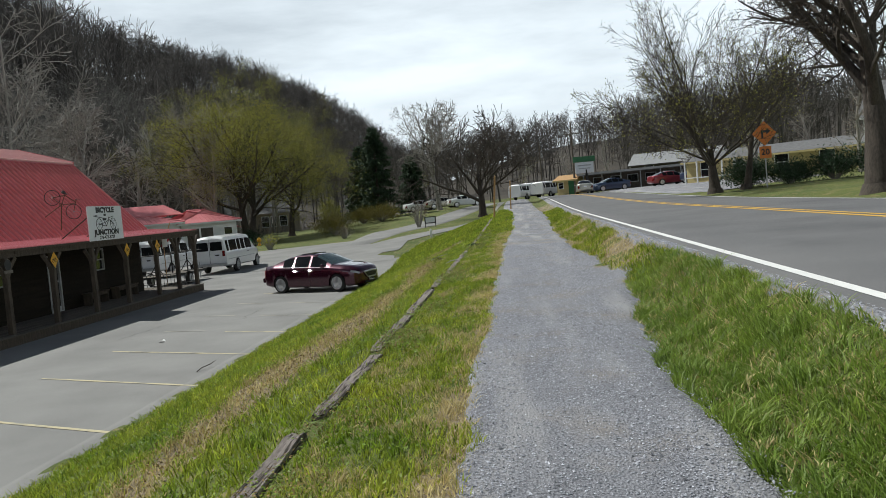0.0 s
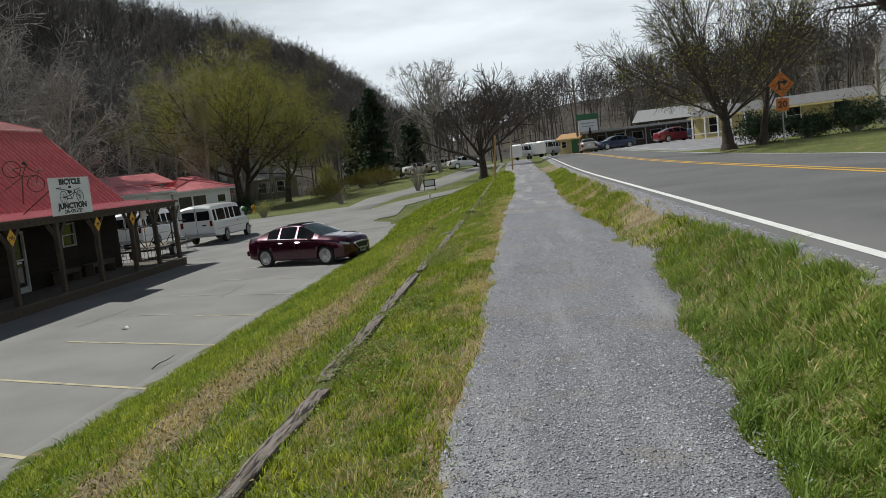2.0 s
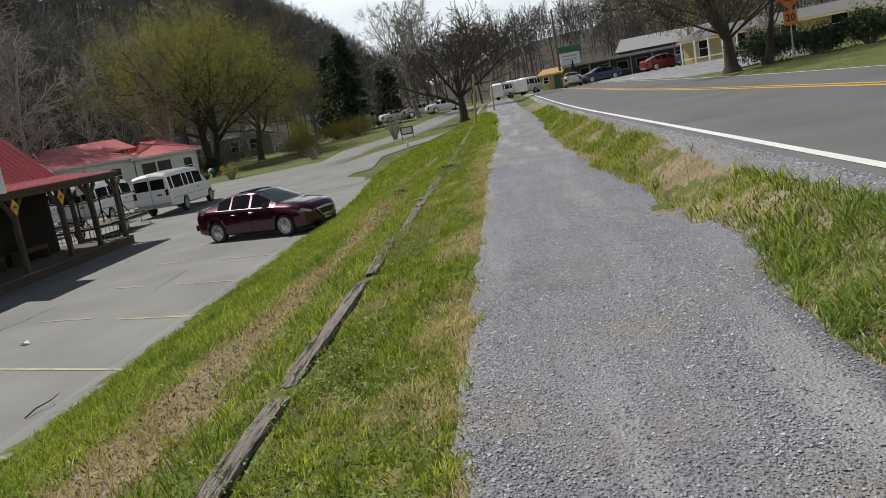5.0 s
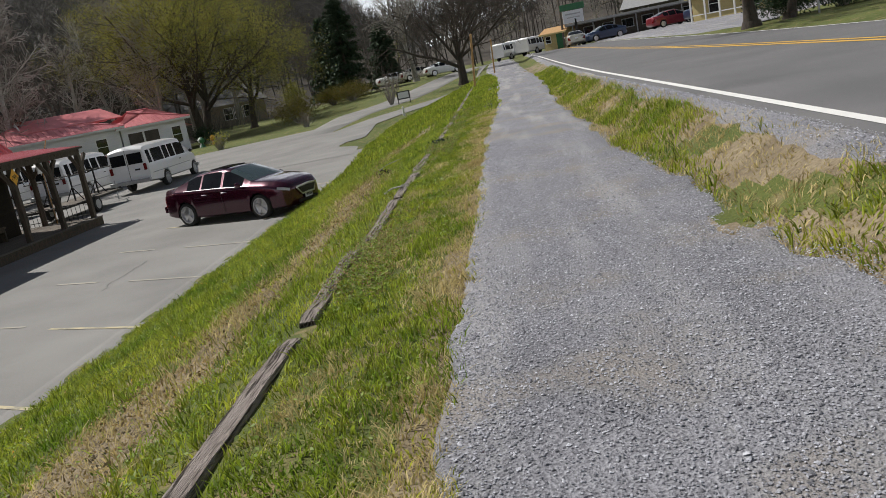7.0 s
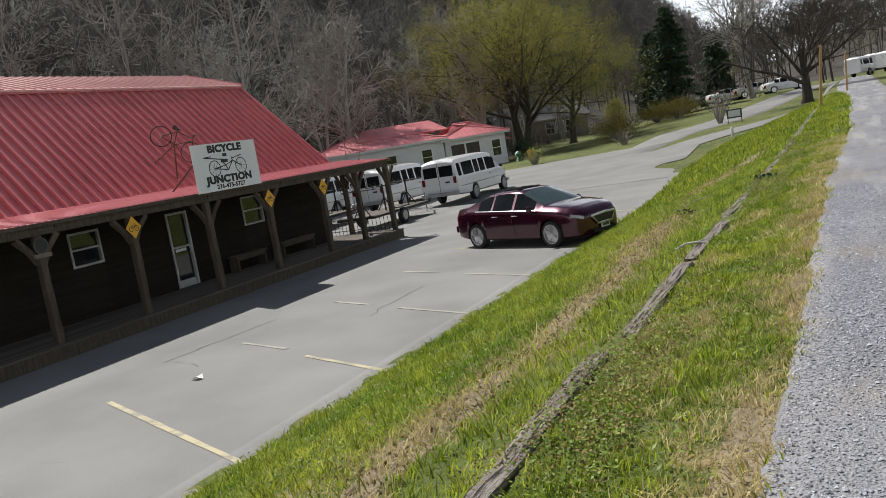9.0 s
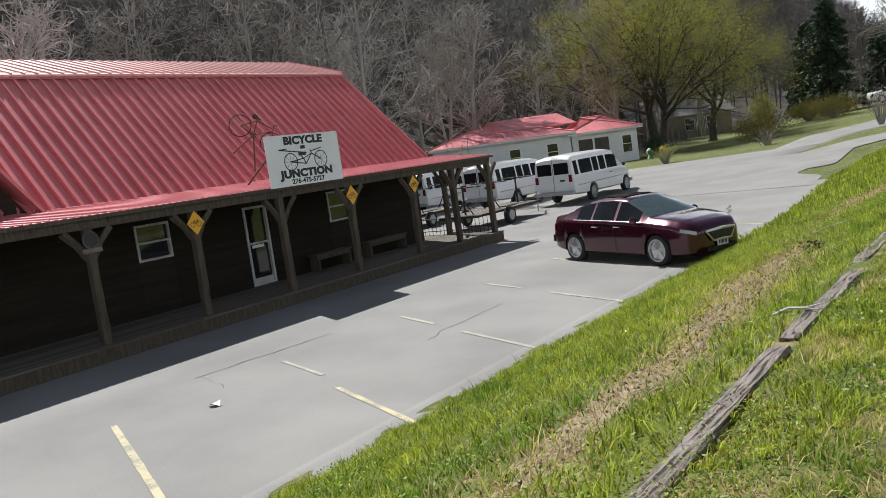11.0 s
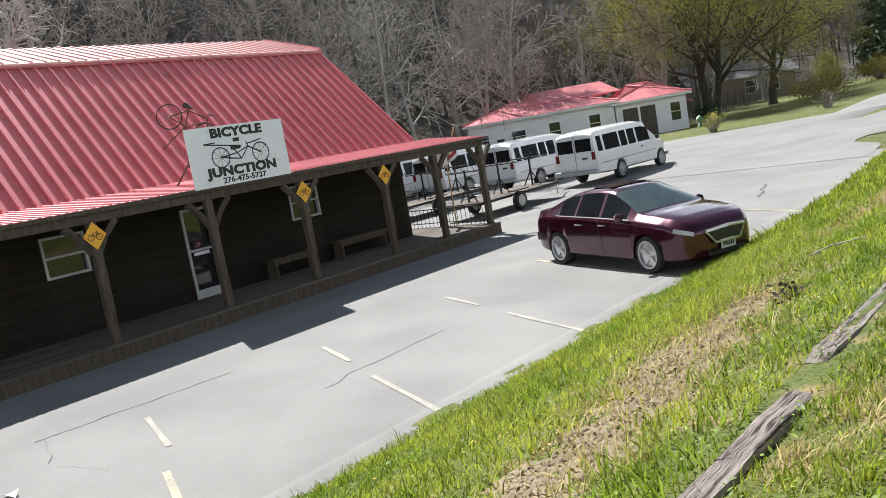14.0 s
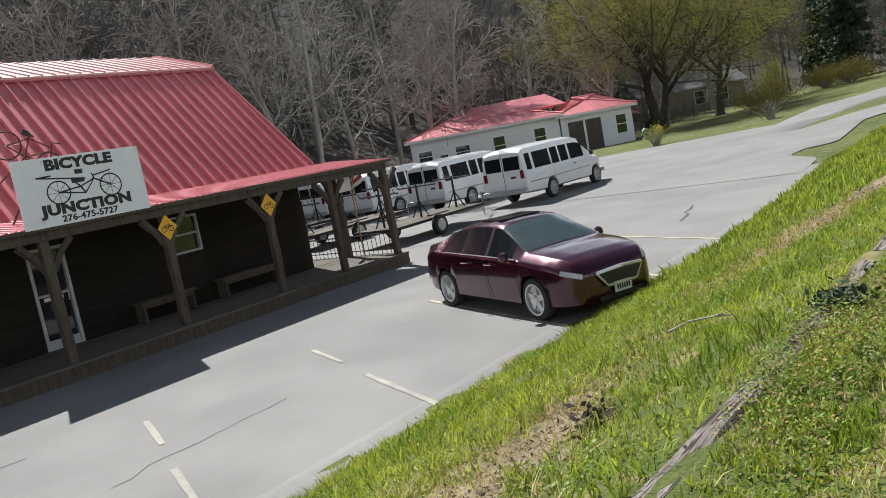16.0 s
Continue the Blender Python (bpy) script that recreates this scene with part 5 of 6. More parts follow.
H0 = LOT_Z - 0.02
white = house("white_house", "white clapboard house with a red metal hip roof", facing(-38.9, 61.9, -30.5, 68.9, H0), 10.9, 8.0, 3.3, 1.25, SIDING_WHITE, PINK_ROOF,
              [("f", 0.5, 1.6, 0.95, 0.75), ("f", 3.2, 1.5, 1.0, 0.8), ("f", 6.0, 1.2, 0.8, 1.25), ("f", 9.0, 1.3, 0.8, 1.2)], hip=True, seams=0.4)
part("door", Geo().box(1.9, 2.7, -0.04, 0.02, 0.15, 2.1), WHITE_PAINT, white)
part("door_pane", Geo().box(2.02, 2.58, -0.05, -0.03, 0.4, 1.9), GLASS, white)
part("upper_roof", Geo().slab([(4.0, 2.0, 4.0), (12.0, 2.0, 4.0), (11.0, 4.6, 5.0), (5.2, 4.6, 5.0)], 0.08).slab([(12.0, 7.2, 4.0), (4.0, 7.2, 4.0), (5.2, 4.6, 5.0), (11.0, 4.6, 5.0)], 0.08), RED_ROOF, white)
part("gable_front", Geo().prism([(2.0, 3.9), (7.2, 3.9), (4.6, 4.95)], 0.1, Matrix(((0, 0, 1, 4.4), (1, 0, 0, 0), (0, 1, 0, 0), (0, 0, 0, 1)))), SIDING_WHITE, white)
part("chimney", Geo().box(4.6, 5.2, 6.0, 6.6, 3.4, 5.1), BRICK, white)
wing = house("house_wing", "white clapboard wing with red metal roof and open porch", facing(-30.45, 68.95, -26.2, 72.4, H0), 5.2, 7.0, 3.1, 1.15, SIDING_WHITE, PINK_ROOF,
             [("f", 4.0, 1.1, 0.7, 1.3), ("s", 1.2, 1.1, 0.9, 1.3), ("s", 3.6, 1.1, 0.9, 1.3)], hip=True, seams=0.4)
# flat dark sheet on the wall stands in for the porch's shade
part("porch_shade_panel", Geo().box(0.5, 2.9, -0.05, 0.01, 0.1, 2.5), DARK_WALL, wing, "flat dark panel standing in for the shaded porch opening")
part("porch_column", Geo().box(1.6, 1.75, -0.12, -0.05, 0.1, 2.5), WHITE_PAINT, wing)
part("awning", Geo().slab([(5.2, 0.9, 2.6), (5.2, 4.8, 2.6), (6.0, 4.8, 2.25), (6.0, 0.9, 2.25)], 0.05), RED_ROOF, wing)
cabin_z = low_z(-34, 108) - 0.1
house("tan_bungalow", "tan bungalow with white windows under bare trees", facing(-40.0, 104.0, -31.0, 113.0, cabin_z), 12.5, 8.0, 2.9, 2.3, TAN, GREY_ROOF,
      [("f", 2.0, 1.0, 1.2, 1.4), ("f", 6.5, 1.0, 1.1, 1.4), ("f", 7.9, 1.0, 1.1, 1.4), ("f", 9.3, 1.0, 1.1, 1.4)])
yz = land(16, 70)
yellow = house("yellow_house", "cream yellow house with white porch behind bare trees", facing(16.6, 79.0, 29.0, 67.0, yz - 0.3), 17.0, 7.0, 2.5, 0.9, CREAM, GREY_ROOF,
               [("f", 1.6, 0.9, 0.9, 1.4), ("f", 5.0, 0.9, 0.9, 1.4), ("f", 9.0, 0.9, 1.2, 1.4), ("f", 13.0, 0.9, 1.2, 1.4)])
for k in range(5):
    part("porch_column", Geo().box(0.6 + k * 1.3, 0.72 + k * 1.3, -1.4, -1.28, 0, 2.4), WHITE_PAINT, yellow)
part("porch_rail", Geo().box(0.6, 6.0, -1.37, -1.31, 0.85, 0.93), WHITE_PAINT, yellow)
mz = land(12, 104)
motel = thing("long_building", "long low dark building with pale flat roof edges", "building", m=facing(9.2, 103.5, 25.5, 94.0, mz))
part("wall", Geo().box(0, 19, 0, 8, 0, 2.1), DARK_WALL, motel)
part("canopy", Geo().box(-0.6, 19.6, -1.8, 8.4, 2.1, 2.42), GREY_ROOF, motel, bevel=0.03)
part("fascia", Geo().box(-0.62, 19.62, -1.83, -1.8, 2.16, 2.40), PALE_ROOF, motel)
for k in range(8):
    win = part("window", Geo().box(0.8 + k * 2.3, 2.2 + k * 2.3, -0.04, 0.02, 0.8, 1.8), GALV, motel)
    part("pane", Geo().box(0.88 + k * 2.3, 2.12 + k * 2.3, -0.05, -0.03, 0.88, 1.72), GLASS, win)
    part("canopy_post", Geo().box(0.2 + k * 2.5, 0.3 + k * 2.5, -1.7, -1.6, 0, 2.1), GALV, motel)
house("grey_roofed_house", "two-storey dark house with pale metal roof", facing(16.5, 116, 28, 112, mz + 0.6), 12, 9, 2.6, 1.7, DARK_WALL, PALE_ROOF, [("f", 2, 1.4, 1.1, 1.2), ("f", 7.0, 1.4, 1.1, 1.2)])
kiosk = house("yellow_kiosk", "small yellow kiosk with green door beside the road", facing(5.3, 104, 7.6, 102.5, land(6, 103)), 2.8, 2.6, 2.0, 0.6, CREAM, POST_WOOD, [("f", 0.3, 0.9, 0.6, 0.7)], category="kiosk")
part("door", Geo().box(1.7, 2.5, -0.04, 0.02, 0.0, 1.8), GREEN_PAINT, kiosk)
hz = land(34, 62)
house("brick_house", "white gabled house with red brick chimney uphill", facing(28, 66, 38, 58, hz + 0.5), 11, 7, 3.4, 3.0, SIDING_WHITE, GREY_ROOF, [("f", 2, 1.2, 1.0, 1.4), ("f", 6, 1.2, 1.0, 1.4)])

# roadside posts and signs
board_sign = thing("roadside_billboard", "small roadside billboard with green top and white panel", "billboard", m=pose(8.3, 97.5, land(8.3, 97.5)))
part("pole", Geo().tube([(0.3, 0, 0), (0.3, 0, 2.9)], 0.16, 8), BLACK_METAL, board_sign)
part("panel", Geo().box(-1.0, 1.2, -0.12, 0.12, 2.5, 3.8), PLATE, board_sign, bevel=0.02)
part("header", Geo().box(-1.2, 1.4, -0.16, 0.16, 3.85, 4.5), GREEN_PAINT, board_sign, bevel=0.02)
part("writing_bars", Geo().box(-0.7, 0.9, -0.135, -0.12, 3.35, 3.5).box(-0.6, 0.8, -0.135, -0.12, 3.0, 3.12), GALV, board_sign)


def utility_pole(x, y, h, arm):
    p = thing("utility_pole", "grey wooden utility pole with crossarm beside the road", "utility pole", "utility poles", pose(x, y, land(x, y)))
    part("shaft", Geo().tube([(0, 0, 0), (0, 0, h)], (0.16, 0.10), 8), POLE_WOOD, p)
    part("crossarm", Geo().box(-1.0, 1.0, -0.06, 0.06, arm, arm + 0.12), POLE_WOOD, p)
    part("transformer", Geo().lathe((0.3, 0, arm - 1.4), (0, 0, 1), [(0, 0.2), (0.7, 0.2), (0.75, 0.1)], 10), GALV, p)
    for s in (-0.9, -0.4, 0.4, 0.9):
        part("insulator", Geo().lathe((s, 0, arm + 0.12), (0, 0, 1), [(0, 0.04), (0.12, 0.05), (0.15, 0.02)], 8), GALV, p)


utility_pole(7.5, 102.6, 9.2, 7.6)
utility_pole(5.0, 150.0, 10.0, 8.6)
cable = Geo()
for s in (-0.9, 0.9):
    for a, b in (((7.5 + s, 102.6, land(7.5, 102.6) + 7.8), (5.0 + s, 150, land(5, 150) + 8.8)), ((7.5 + s, 102.6, land(7.5, 102.6) + 7.8), (30 + s, 40, land(30, 40) + 9.5))):
        a, b = Vector(a), Vector(b)
        cable.tube([a.lerp(b, i / 12) - Vector((0, 0, 1.2 * (1 - (2 * i / 12 - 1) ** 2))) for i in range(13)], 0.02, 3, False)
tagged(part("power_cable", cable, TRIM), "thin black overhead power cables", "cable")

for x, y, h, dx in ((-1.52, 45.6, 2.45, 0.22), (-0.6, 62.0, 2.2, 0.1)):
    p = thing("marker_post", "leaning tan wooden marker post beside the trail", "post", "marker posts", pose(x, y, land(x, y)))
    part("shaft", Geo().tube([(0, 0, 0), (dx, 0.5 * dx, h)], 0.055, 6), POST_WOOD, p)
    part("cap", Geo().tube([(dx, 0.5 * dx, h - 0.01), (dx * 1.02, 0.5 * dx, h + 0.05)], (0.06, 0.03), 6), POST_WOOD, p)

warn = thing("warning_sign", "orange diamond right-turn sign with speed plate on post", "road sign", m=pose(12.6, 40.2, land(12.6, 40.2), 0, 0, 4))
part("post", Geo().tube([(0, 0, 0), (0, 0, 3.45)], 0.035, 6), GALV, warn)
FACE = Matrix(((1, 0, 0, 0), (0, 0, -1, 0), (0, 1, 0, 0), (0, 0, 0, 1)))       # text plane facing -y
dz = 3.36 - land(12.6, 40.2)
panel = part("diamond_panel", Geo().prism([(0, -0.62), (0.62, 0), (0, 0.62), (-0.62, 0)], 0.01, Matrix.Translation((0, -0.04, dz)) @ FACE), ORANGE, warn)
g = Geo()
g.box(-0.16, -0.06, -0.062, -0.054, dz - 0.25, dz + 0.16).box(-0.06, 0.12, -0.062, -0.054, dz + 0.06, dz + 0.16)
g.prism([(0.10, -0.06), (0.10, 0.28), (0.32, 0.11)], 0.008, Matrix.Translation((0, -0.054, dz)) @ FACE)
part("arrow", g, BLACK_PAINT, panel)
sp = part("speed_plate", Geo().box(-0.30, 0.30, -0.05, -0.04, dz - 1.25, dz - 0.65), ORANGE, warn)
text_part("20", 0.42, Matrix.Translation((0, -0.055, dz - 0.95)) @ FACE, BLACK_PAINT, sp, bold=0.01)
small = thing("notice_board", "small dark framed notice board on the lawn", "sign", m=pose(-7.7, 68.2, land(-7.7, 68.2)))
part("post", Geo().tube([(-0.45, 0, 0), (-0.45, 0, 0.95)], 0.03, 5), TRIM, small)
part("post", Geo().tube([(0.45, 0, 0), (0.45, 0, 0.95)], 0.03, 5), TRIM, small)
fr = part("frame", Geo().box(-0.5, 0.5, -0.03, 0.03, 0.35, 0.95), TRIM, small)
part("sheet", Geo().box(-0.40, 0.40, -0.04, -0.03, 0.43, 0.87), PLATE, fr)
stub = thing("marker_stub", "small white marker stub beside the drive", "post", m=pose(-6.6, 57.5, land(-6.6, 57.5)))
part("stub", Geo().lathe((0, 0, 0), (0, 0, 1), [(0, 0.08), (0.5, 0.07), (0.58, 0.03)], 8), WHITE_PAINT, stub)


# ---- trees ----
def grow(g, rng, p, d, length, r, level, P, tips):
    """One limb and, from it, its side limbs; the ends of the finest go to tips."""
    segs = P["segs"][level]
    pts, radii, q, dd = [Vector(p)], [r], Vector(p), Vector(d).normalized()
    for i in range(segs):
        j = P["wild"][level]
        dd = (dd + Vector((rng.uniform(-j, j), rng.uniform(-j, j), rng.uniform(-j, j) + P["lift"][level]))).normalized()
        q = q + dd * (length / segs)
        pts.append(q.copy())
        radii.append(max(P.get("min_r", 0.004), r * (1 - (1 - P["taper"]) * (i + 1) / segs)))
    g.tube(pts, radii, P["sides"][level], False)
    if level + 1 >= len(P["kids"]) + 1 or level >= len(P["kids"]):
        tips.append((pts[-2], pts[-1]))
        return
    n = P["kids"][level]
    for k in range(n):
        t = P["from"][level] + (1 - P["from"][level]) * (k + rng.random()) / n
        s = min(segs - 1, int(t * segs))
        base = pts[s].lerp(pts[s + 1], t * segs - s)
        along = (pts[s + 1] - pts[s]).normalized()
        side = along.cross(Vector((rng.uniform(-1, 1), rng.uniform(-1, 1), rng.uniform(-1, 1)))).normalized()
        a = radians(rng.uniform(*P["angle"][level]))
        nd = along * math.cos(a) + side * math.sin(a)
        nl = length * rng.uniform(*P["ratio"][level]) * (1.15 - 0.55 * t)
        grow(g, rng, base, nd, nl, max(P.get("min_r", 0.004), radii[s] * P["thin"][level]), level + 1, P, tips)
    tips.append((pts[-2], pts[-1]))


SPREADING = dict(segs=(5, 5, 4, 3, 2), wild=(0.10, 0.20, 0.22, 0.25, 0.3), lift=(0.05, 0.10, 0.06, 0.03, 0.0), taper=0.35, sides=(10, 7, 5, 3, 3), kids=(7, 7, 6, 5),
                 angle=((30, 60), (30, 65), (30, 65), (25, 70)), ratio=((0.8, 1.15), (0.45, 0.75), (0.4, 0.7), (0.35, 0.6)), thin=(0.55, 0.5, 0.5, 0.55))
SPREADING["from"] = (0.45, 0.2, 0.15, 0.1)
UPRIGHT = dict(SPREADING, lift=(0.05, 0.24, 0.12, 0.06, 0.02), angle=((24, 52), (25, 55), (25, 55), (25, 60)), kids=(9, 8, 6, 5), thin=(0.46, 0.45, 0.45, 0.5))
UPRIGHT["from"] = (0.22, 0.15, 0.15, 0.1)
WOODLAND = dict(SPREADING, segs=(7, 4, 2, 1), wild=(0.09, 0.22, 0.28, 0.3), lift=(0.06, 0.10, 0.04, 0.0), kids=(18, 8, 6), angle=((35, 70), (30, 65), (25, 70)), ratio=((0.22, 0.45), (0.4, 0.7), (0.4, 0.7)), thin=(0.36, 0.5, 0.55), sides=(8, 5, 4, 3))
WOODLAND["from"] = (0.25, 0.15, 0.1)


def buds(tips, rng, per, spread, size):
    """Small leaf pieces about the twig ends."""
    v, f = [], []
    for a, b in tips:
        for _ in range(per):
            c = a.lerp(b, rng.random() * 1.2) + Vector((rng.gauss(0, spread), rng.gauss(0, spread), rng.gauss(0, spread)))
            u = Vector((rng.uniform(-1, 1), rng.uniform(-1, 1), rng.uniform(-1, 1))).normalized() * size * rng.uniform(0.6, 1.4)
            w = u.cross(Vector((rng.uniform(-1, 1), rng.uniform(-1, 1), rng.uniform(-1, 1)))).normalized() * size * rng.uniform(0.25, 0.5)
            k = len(v)
            v += [c - u, c + w, c + u, c - w]
            f.append((k, k + 1, k + 2, k + 3))
    return flat_mesh("crown", v, f)


def tree(name, label, x, y, trunk_h, r, P, seed, bark, leaf=None, per=0, spread=0.15, size=0.05, trunks=1, lean=0.0, sink=0.1, group=""):
    t = thing(name, label, "tree", group, pose(x, y, land(x, y) - sink))
    rng, g, tips = random.Random(seed), Geo(), []
    for k in range(trunks):
        a = 2 * math.pi * k / trunks + seed
        d = (lean * math.cos(a), lean * math.sin(a), 1)
        grow(g, rng, (0.35 * lean * math.cos(a) * trunks, 0.35 * lean * math.sin(a) * trunks, 0), d, trunk_h * rng.uniform(0.92, 1.08), r, 0, P, tips)
    g.tube([(0, 0, -0.2), (0, 0, 0.35)], (r * 1.5 * trunks ** 0.5, r * 1.05 * trunks ** 0.5), 10, False)
    part("trunk", g, bark, t, smooth=60)
    if leaf:
        me = buds(tips, rng, per, spread, size)
        part("crown", me, leaf, t)
    return t


WIDE = dict(SPREADING, ratio=((1.35, 1.95), (0.5, 0.8), (0.4, 0.7), (0.35, 0.6)), thin=(0.48, 0.45, 0.45, 0.5), angle=((35, 70), (25, 60), (30, 65), (25, 70)), wild=(0.10, 0.17, 0.22, 0.28, 0.3), lift=(0.05, 0.05, 0.02, -0.02, -0.08))
WIDE["from"] = (0.35, 0.2, 0.15, 0.1)


# willow with fresh yellow-green twigs
tree("willow_tree", "wide willow with dark limbs and yellow-green spring twigs", -28.6, 82.0, 7.6, 0.46, dict(WIDE, kids=(10, 8, 6, 5), min_r=0.009), 11, DARK_BARK, BUD, 16, 0.32, 0.062, trunks=2, lean=0.45)
tree("willow_tree", "tall willow with dark limbs and thin olive twigs", -25.6, 88.0, 6.8, 0.38, dict(WIDE, min_r=0.012), 5, DARK_BARK, BUD, 6, 0.3, 0.06, trunks=1)
tree("oak_tree", "broad bare tree with heavy dark crooked limbs", -3.6, 80.5, 4.6, 0.44, dict(WIDE, kids=(10, 8, 7, 5), min_r=0.012), 21, DARK_BARK, BUD_BROWN, 1, 0.2, 0.04)
tree("oak_tree", "bare grey tree behind the far drive", -9.5, 98.0, 7.6, 0.34, dict(SPREADING, min_r=0.017), 22, BARK, BUD_BROWN, 2, 0.2, 0.06)
FAN = dict(SPREADING, segs=(4, 8, 5, 3, 2), wild=(0.06, 0.07, 0.14, 0.2, 0.25), lift=(0.04, 0.035, 0.05, 0.04, 0.02), taper=0.3, kids=(19, 12, 6, 4), angle=((10, 76), (18, 42), (20, 50), (25, 60)), ratio=((3.2, 4.3), (0.30, 0.52), (0.35, 0.6), (0.4, 0.7)), thin=(0.27, 0.40, 0.5, 0.6), min_r=0.008)
FAN["from"] = (0.5, 0.2, 0.15, 0.1)
tree("maple_tree", "tall roadside tree with many fanning bare stems and green buds", 10.2, 41.0, 2.6, 0.34, FAN, 31, DARK_BARK, BUD, 1, 0.10, 0.045)
tree("maple_tree", "slanting roadside tree with dark limbs and greenish buds", 11.9, 41.6, 3.4, 0.22, dict(FAN, kids=(9, 9, 6, 4), angle=((15, 50), (18, 42), (20, 50), (25, 60)), ratio=((2.0, 2.8), (0.30, 0.52), (0.35, 0.6), (0.4, 0.7))), 32, DARK_BARK, BUD, 1, 0.10, 0.045, lean=0.3)
tree("roadside_tree", "thick dark trunk with bare limbs beside the road", 10.2, 21.5, 5.0, 0.46, dict(SPREADING, min_r=0.009), 33, DARK_BARK, BUD_BROWN, 1, 0.15, 0.04)
for i, (x, y, h) in enumerate(((17, 58, 4.5), (22, 52, 5), (27, 75, 6), (20, 92, 6), (36, 80, 7), (14, 122, 7), (2, 128, 6), (-6, 135, 7), (9, 140, 7), (-14, 118, 6.5), (-20, 128, 7))):
    tree("bare_tree", "bare brown spring tree beyond the road", x, y, h, 0.17, dict(WOODLAND, kids=(14, 6, 4)), 40 + i, BARK, BUD_BROWN if i % 3 else BUD, 1, 0.2, 0.06, group="bare trees")

# woodland edge behind the shop
edge = random.Random(77)
EDGE = dict(WOODLAND, min_r=0.021, kids=(17, 7, 4), thin=(0.38, 0.5, 0.6))
for i in range(46):
    x, y = -30 - edge.random() * 12, 2 + i * 2.4 + edge.uniform(-1.5, 1.5)
    if -36 < x and 50 < y < 76:
        x = -42 - edge.random() * 4
    pale = i % 3 == 0
    tree("sycamore_tree" if pale else "woodland_tree", "pale bare sycamore at the wood's edge" if pale else "bare grey tree at the wood's edge", x, y, edge.uniform(10, 15), edge.uniform(0.14, 0.24), EDGE, 100 + i,
         PALE_BARK if pale else BARK, lean=edge.uniform(0, 0.2), group="woodland edge trees")


def conifer(x, y, h, seed, label):
    t = thing("conifer", label, "tree", "conifers", pose(x, y, land(x, y) - 0.1))
    rng, g = random.Random(seed), Geo()
    g.tube([(0, 0, 0), (0.1, 0, h * 0.5), (0, 0, h)], (0.22, 0.14, 0.02), 8, False)
    v, f = [], []
    z = h * 0.10
    while z < h:
        reach = (h - z) * 0.20 + 1.0 if z < h * 0.85 else (h - z) * 0.6 + 0.25
        for k in range(9):
            a = rng.random() * 6.283
            L = reach * rng.uniform(0.6, 1.15)
            tip = Vector((math.cos(a) * L, math.sin(a) * L, z - L * 0.12))
            root = Vector((0, 0, z + 0.1))
            g.tube([root, root.lerp(tip, 0.5) + Vector((0, 0, 0.1)), tip], (0.03, 0.02, 0.008), 3, False)
            for _ in range(48):
                c = root.lerp(tip, rng.uniform(0.2, 1.05)) + Vector((rng.gauss(0, 0.13), rng.gauss(0, 0.13), rng.gauss(-0.05, 0.1)))
                u = (Vector((math.cos(a), math.sin(a), -0.4)) + Vector((rng.uniform(-1, 1), rng.uniform(-1, 1), rng.uniform(-1, 1)))).normalized() * rng.uniform(0.16, 0.34)
                w = u.cross(Vector((rng.uniform(-1, 1), rng.uniform(-1, 1), 1))).normalized() * 0.08
                n = len(v)
                v += [c - u, c + w, c + u, c - w]
                f.append((n, n + 1, n + 2, n + 3))
        z += rng.uniform(0.28, 0.42) * (0.5 + h / 16)
    part("trunk", g, DARK_BARK, t)
    part("crown", flat_mesh("crown", v, f), NEEDLE, t)


conifer(-17.2, 98.6, 11.5, 3, "dense dark green conifer beyond the lawn")
conifer(-19.6, 101.0, 9.5, 4, "dense dark green conifer beyond the lawn")
conifer(-13.8, 106.0, 7.5, 6, "ragged dark green conifer beyond the lawn")


def bush(x, y, r, h, seed, label, leaf, count=2600, name="bush"):
    t = thing(name, label, "bush", "bushes", pose(x, y, land(x, y) - 0.05))
    rng, g, tips = random.Random(seed), Geo(), []
    for k in range(46):
        a, s = rng.random() * 6.283, rng.random() ** 0.5
        top = Vector((math.cos(a) * r * s, math.sin(a) * r * s, h * (1.05 - 0.5 * s * s) * rng.uniform(0.75, 1.05)))
        mid = Vector((top.x * 0.45, top.y * 0.45, top.z * 0.6))
        g.tube([(0.1 * math.cos(a), 0.1 * math.sin(a), 0), mid, top], (0.025, 0.015, 0.006), 4, False)
        tips.append((mid, top))
    part("branchwork", g, BARK, t)
    part("crown", buds(tips, rng, count // 46, 0.16 * r, 0.075), leaf, t)


bush(-17.7, 75.4, 2.1, 2.1, 1, "rounded olive-yellow bush on the lawn", BUSH_LEAF, 5200)
bush(-15.6, 90.5, 2.0, 1.8, 2, "rounded olive-green bush on the lawn", BUSH_LEAF, 4600)
bush(-18.2, 93.0, 1.7, 1.7, 3, "rounded olive-green bush on the lawn", BUSH_LEAF, 4200)
bush(-22.0, 92.0, 1.4, 3.6, 8, "tall yellow-green flowering shrub by the bungalow", BUD, 2600)
bush(12.6, 43.6, 1.5, 1.5, 4, "dark clipped evergreen hedge bush by the road", NEEDLE, 6000)
bush(14.6, 43.0, 1.2, 1.2, 5, "dark clipped evergreen hedge bush by the road", NEEDLE, 4200)
bush(16.7, 42.3, 1.4, 1.5, 14, "dark clipped evergreen hedge bush by the road", NEEDLE, 4600)
bush(18.9, 41.6, 1.4, 1.6, 15, "dark clipped evergreen hedge bush by the road", NEEDLE, 4600)
bush(-26.4, 76.0, 1.2, 1.3, 6, "dark green shrub beside the white house", NEEDLE, 3000)
bush(-19.8, 60.5, 0.9, 1.2, 7, "small sparse garden shrub beside the lawn", BUD, 260)
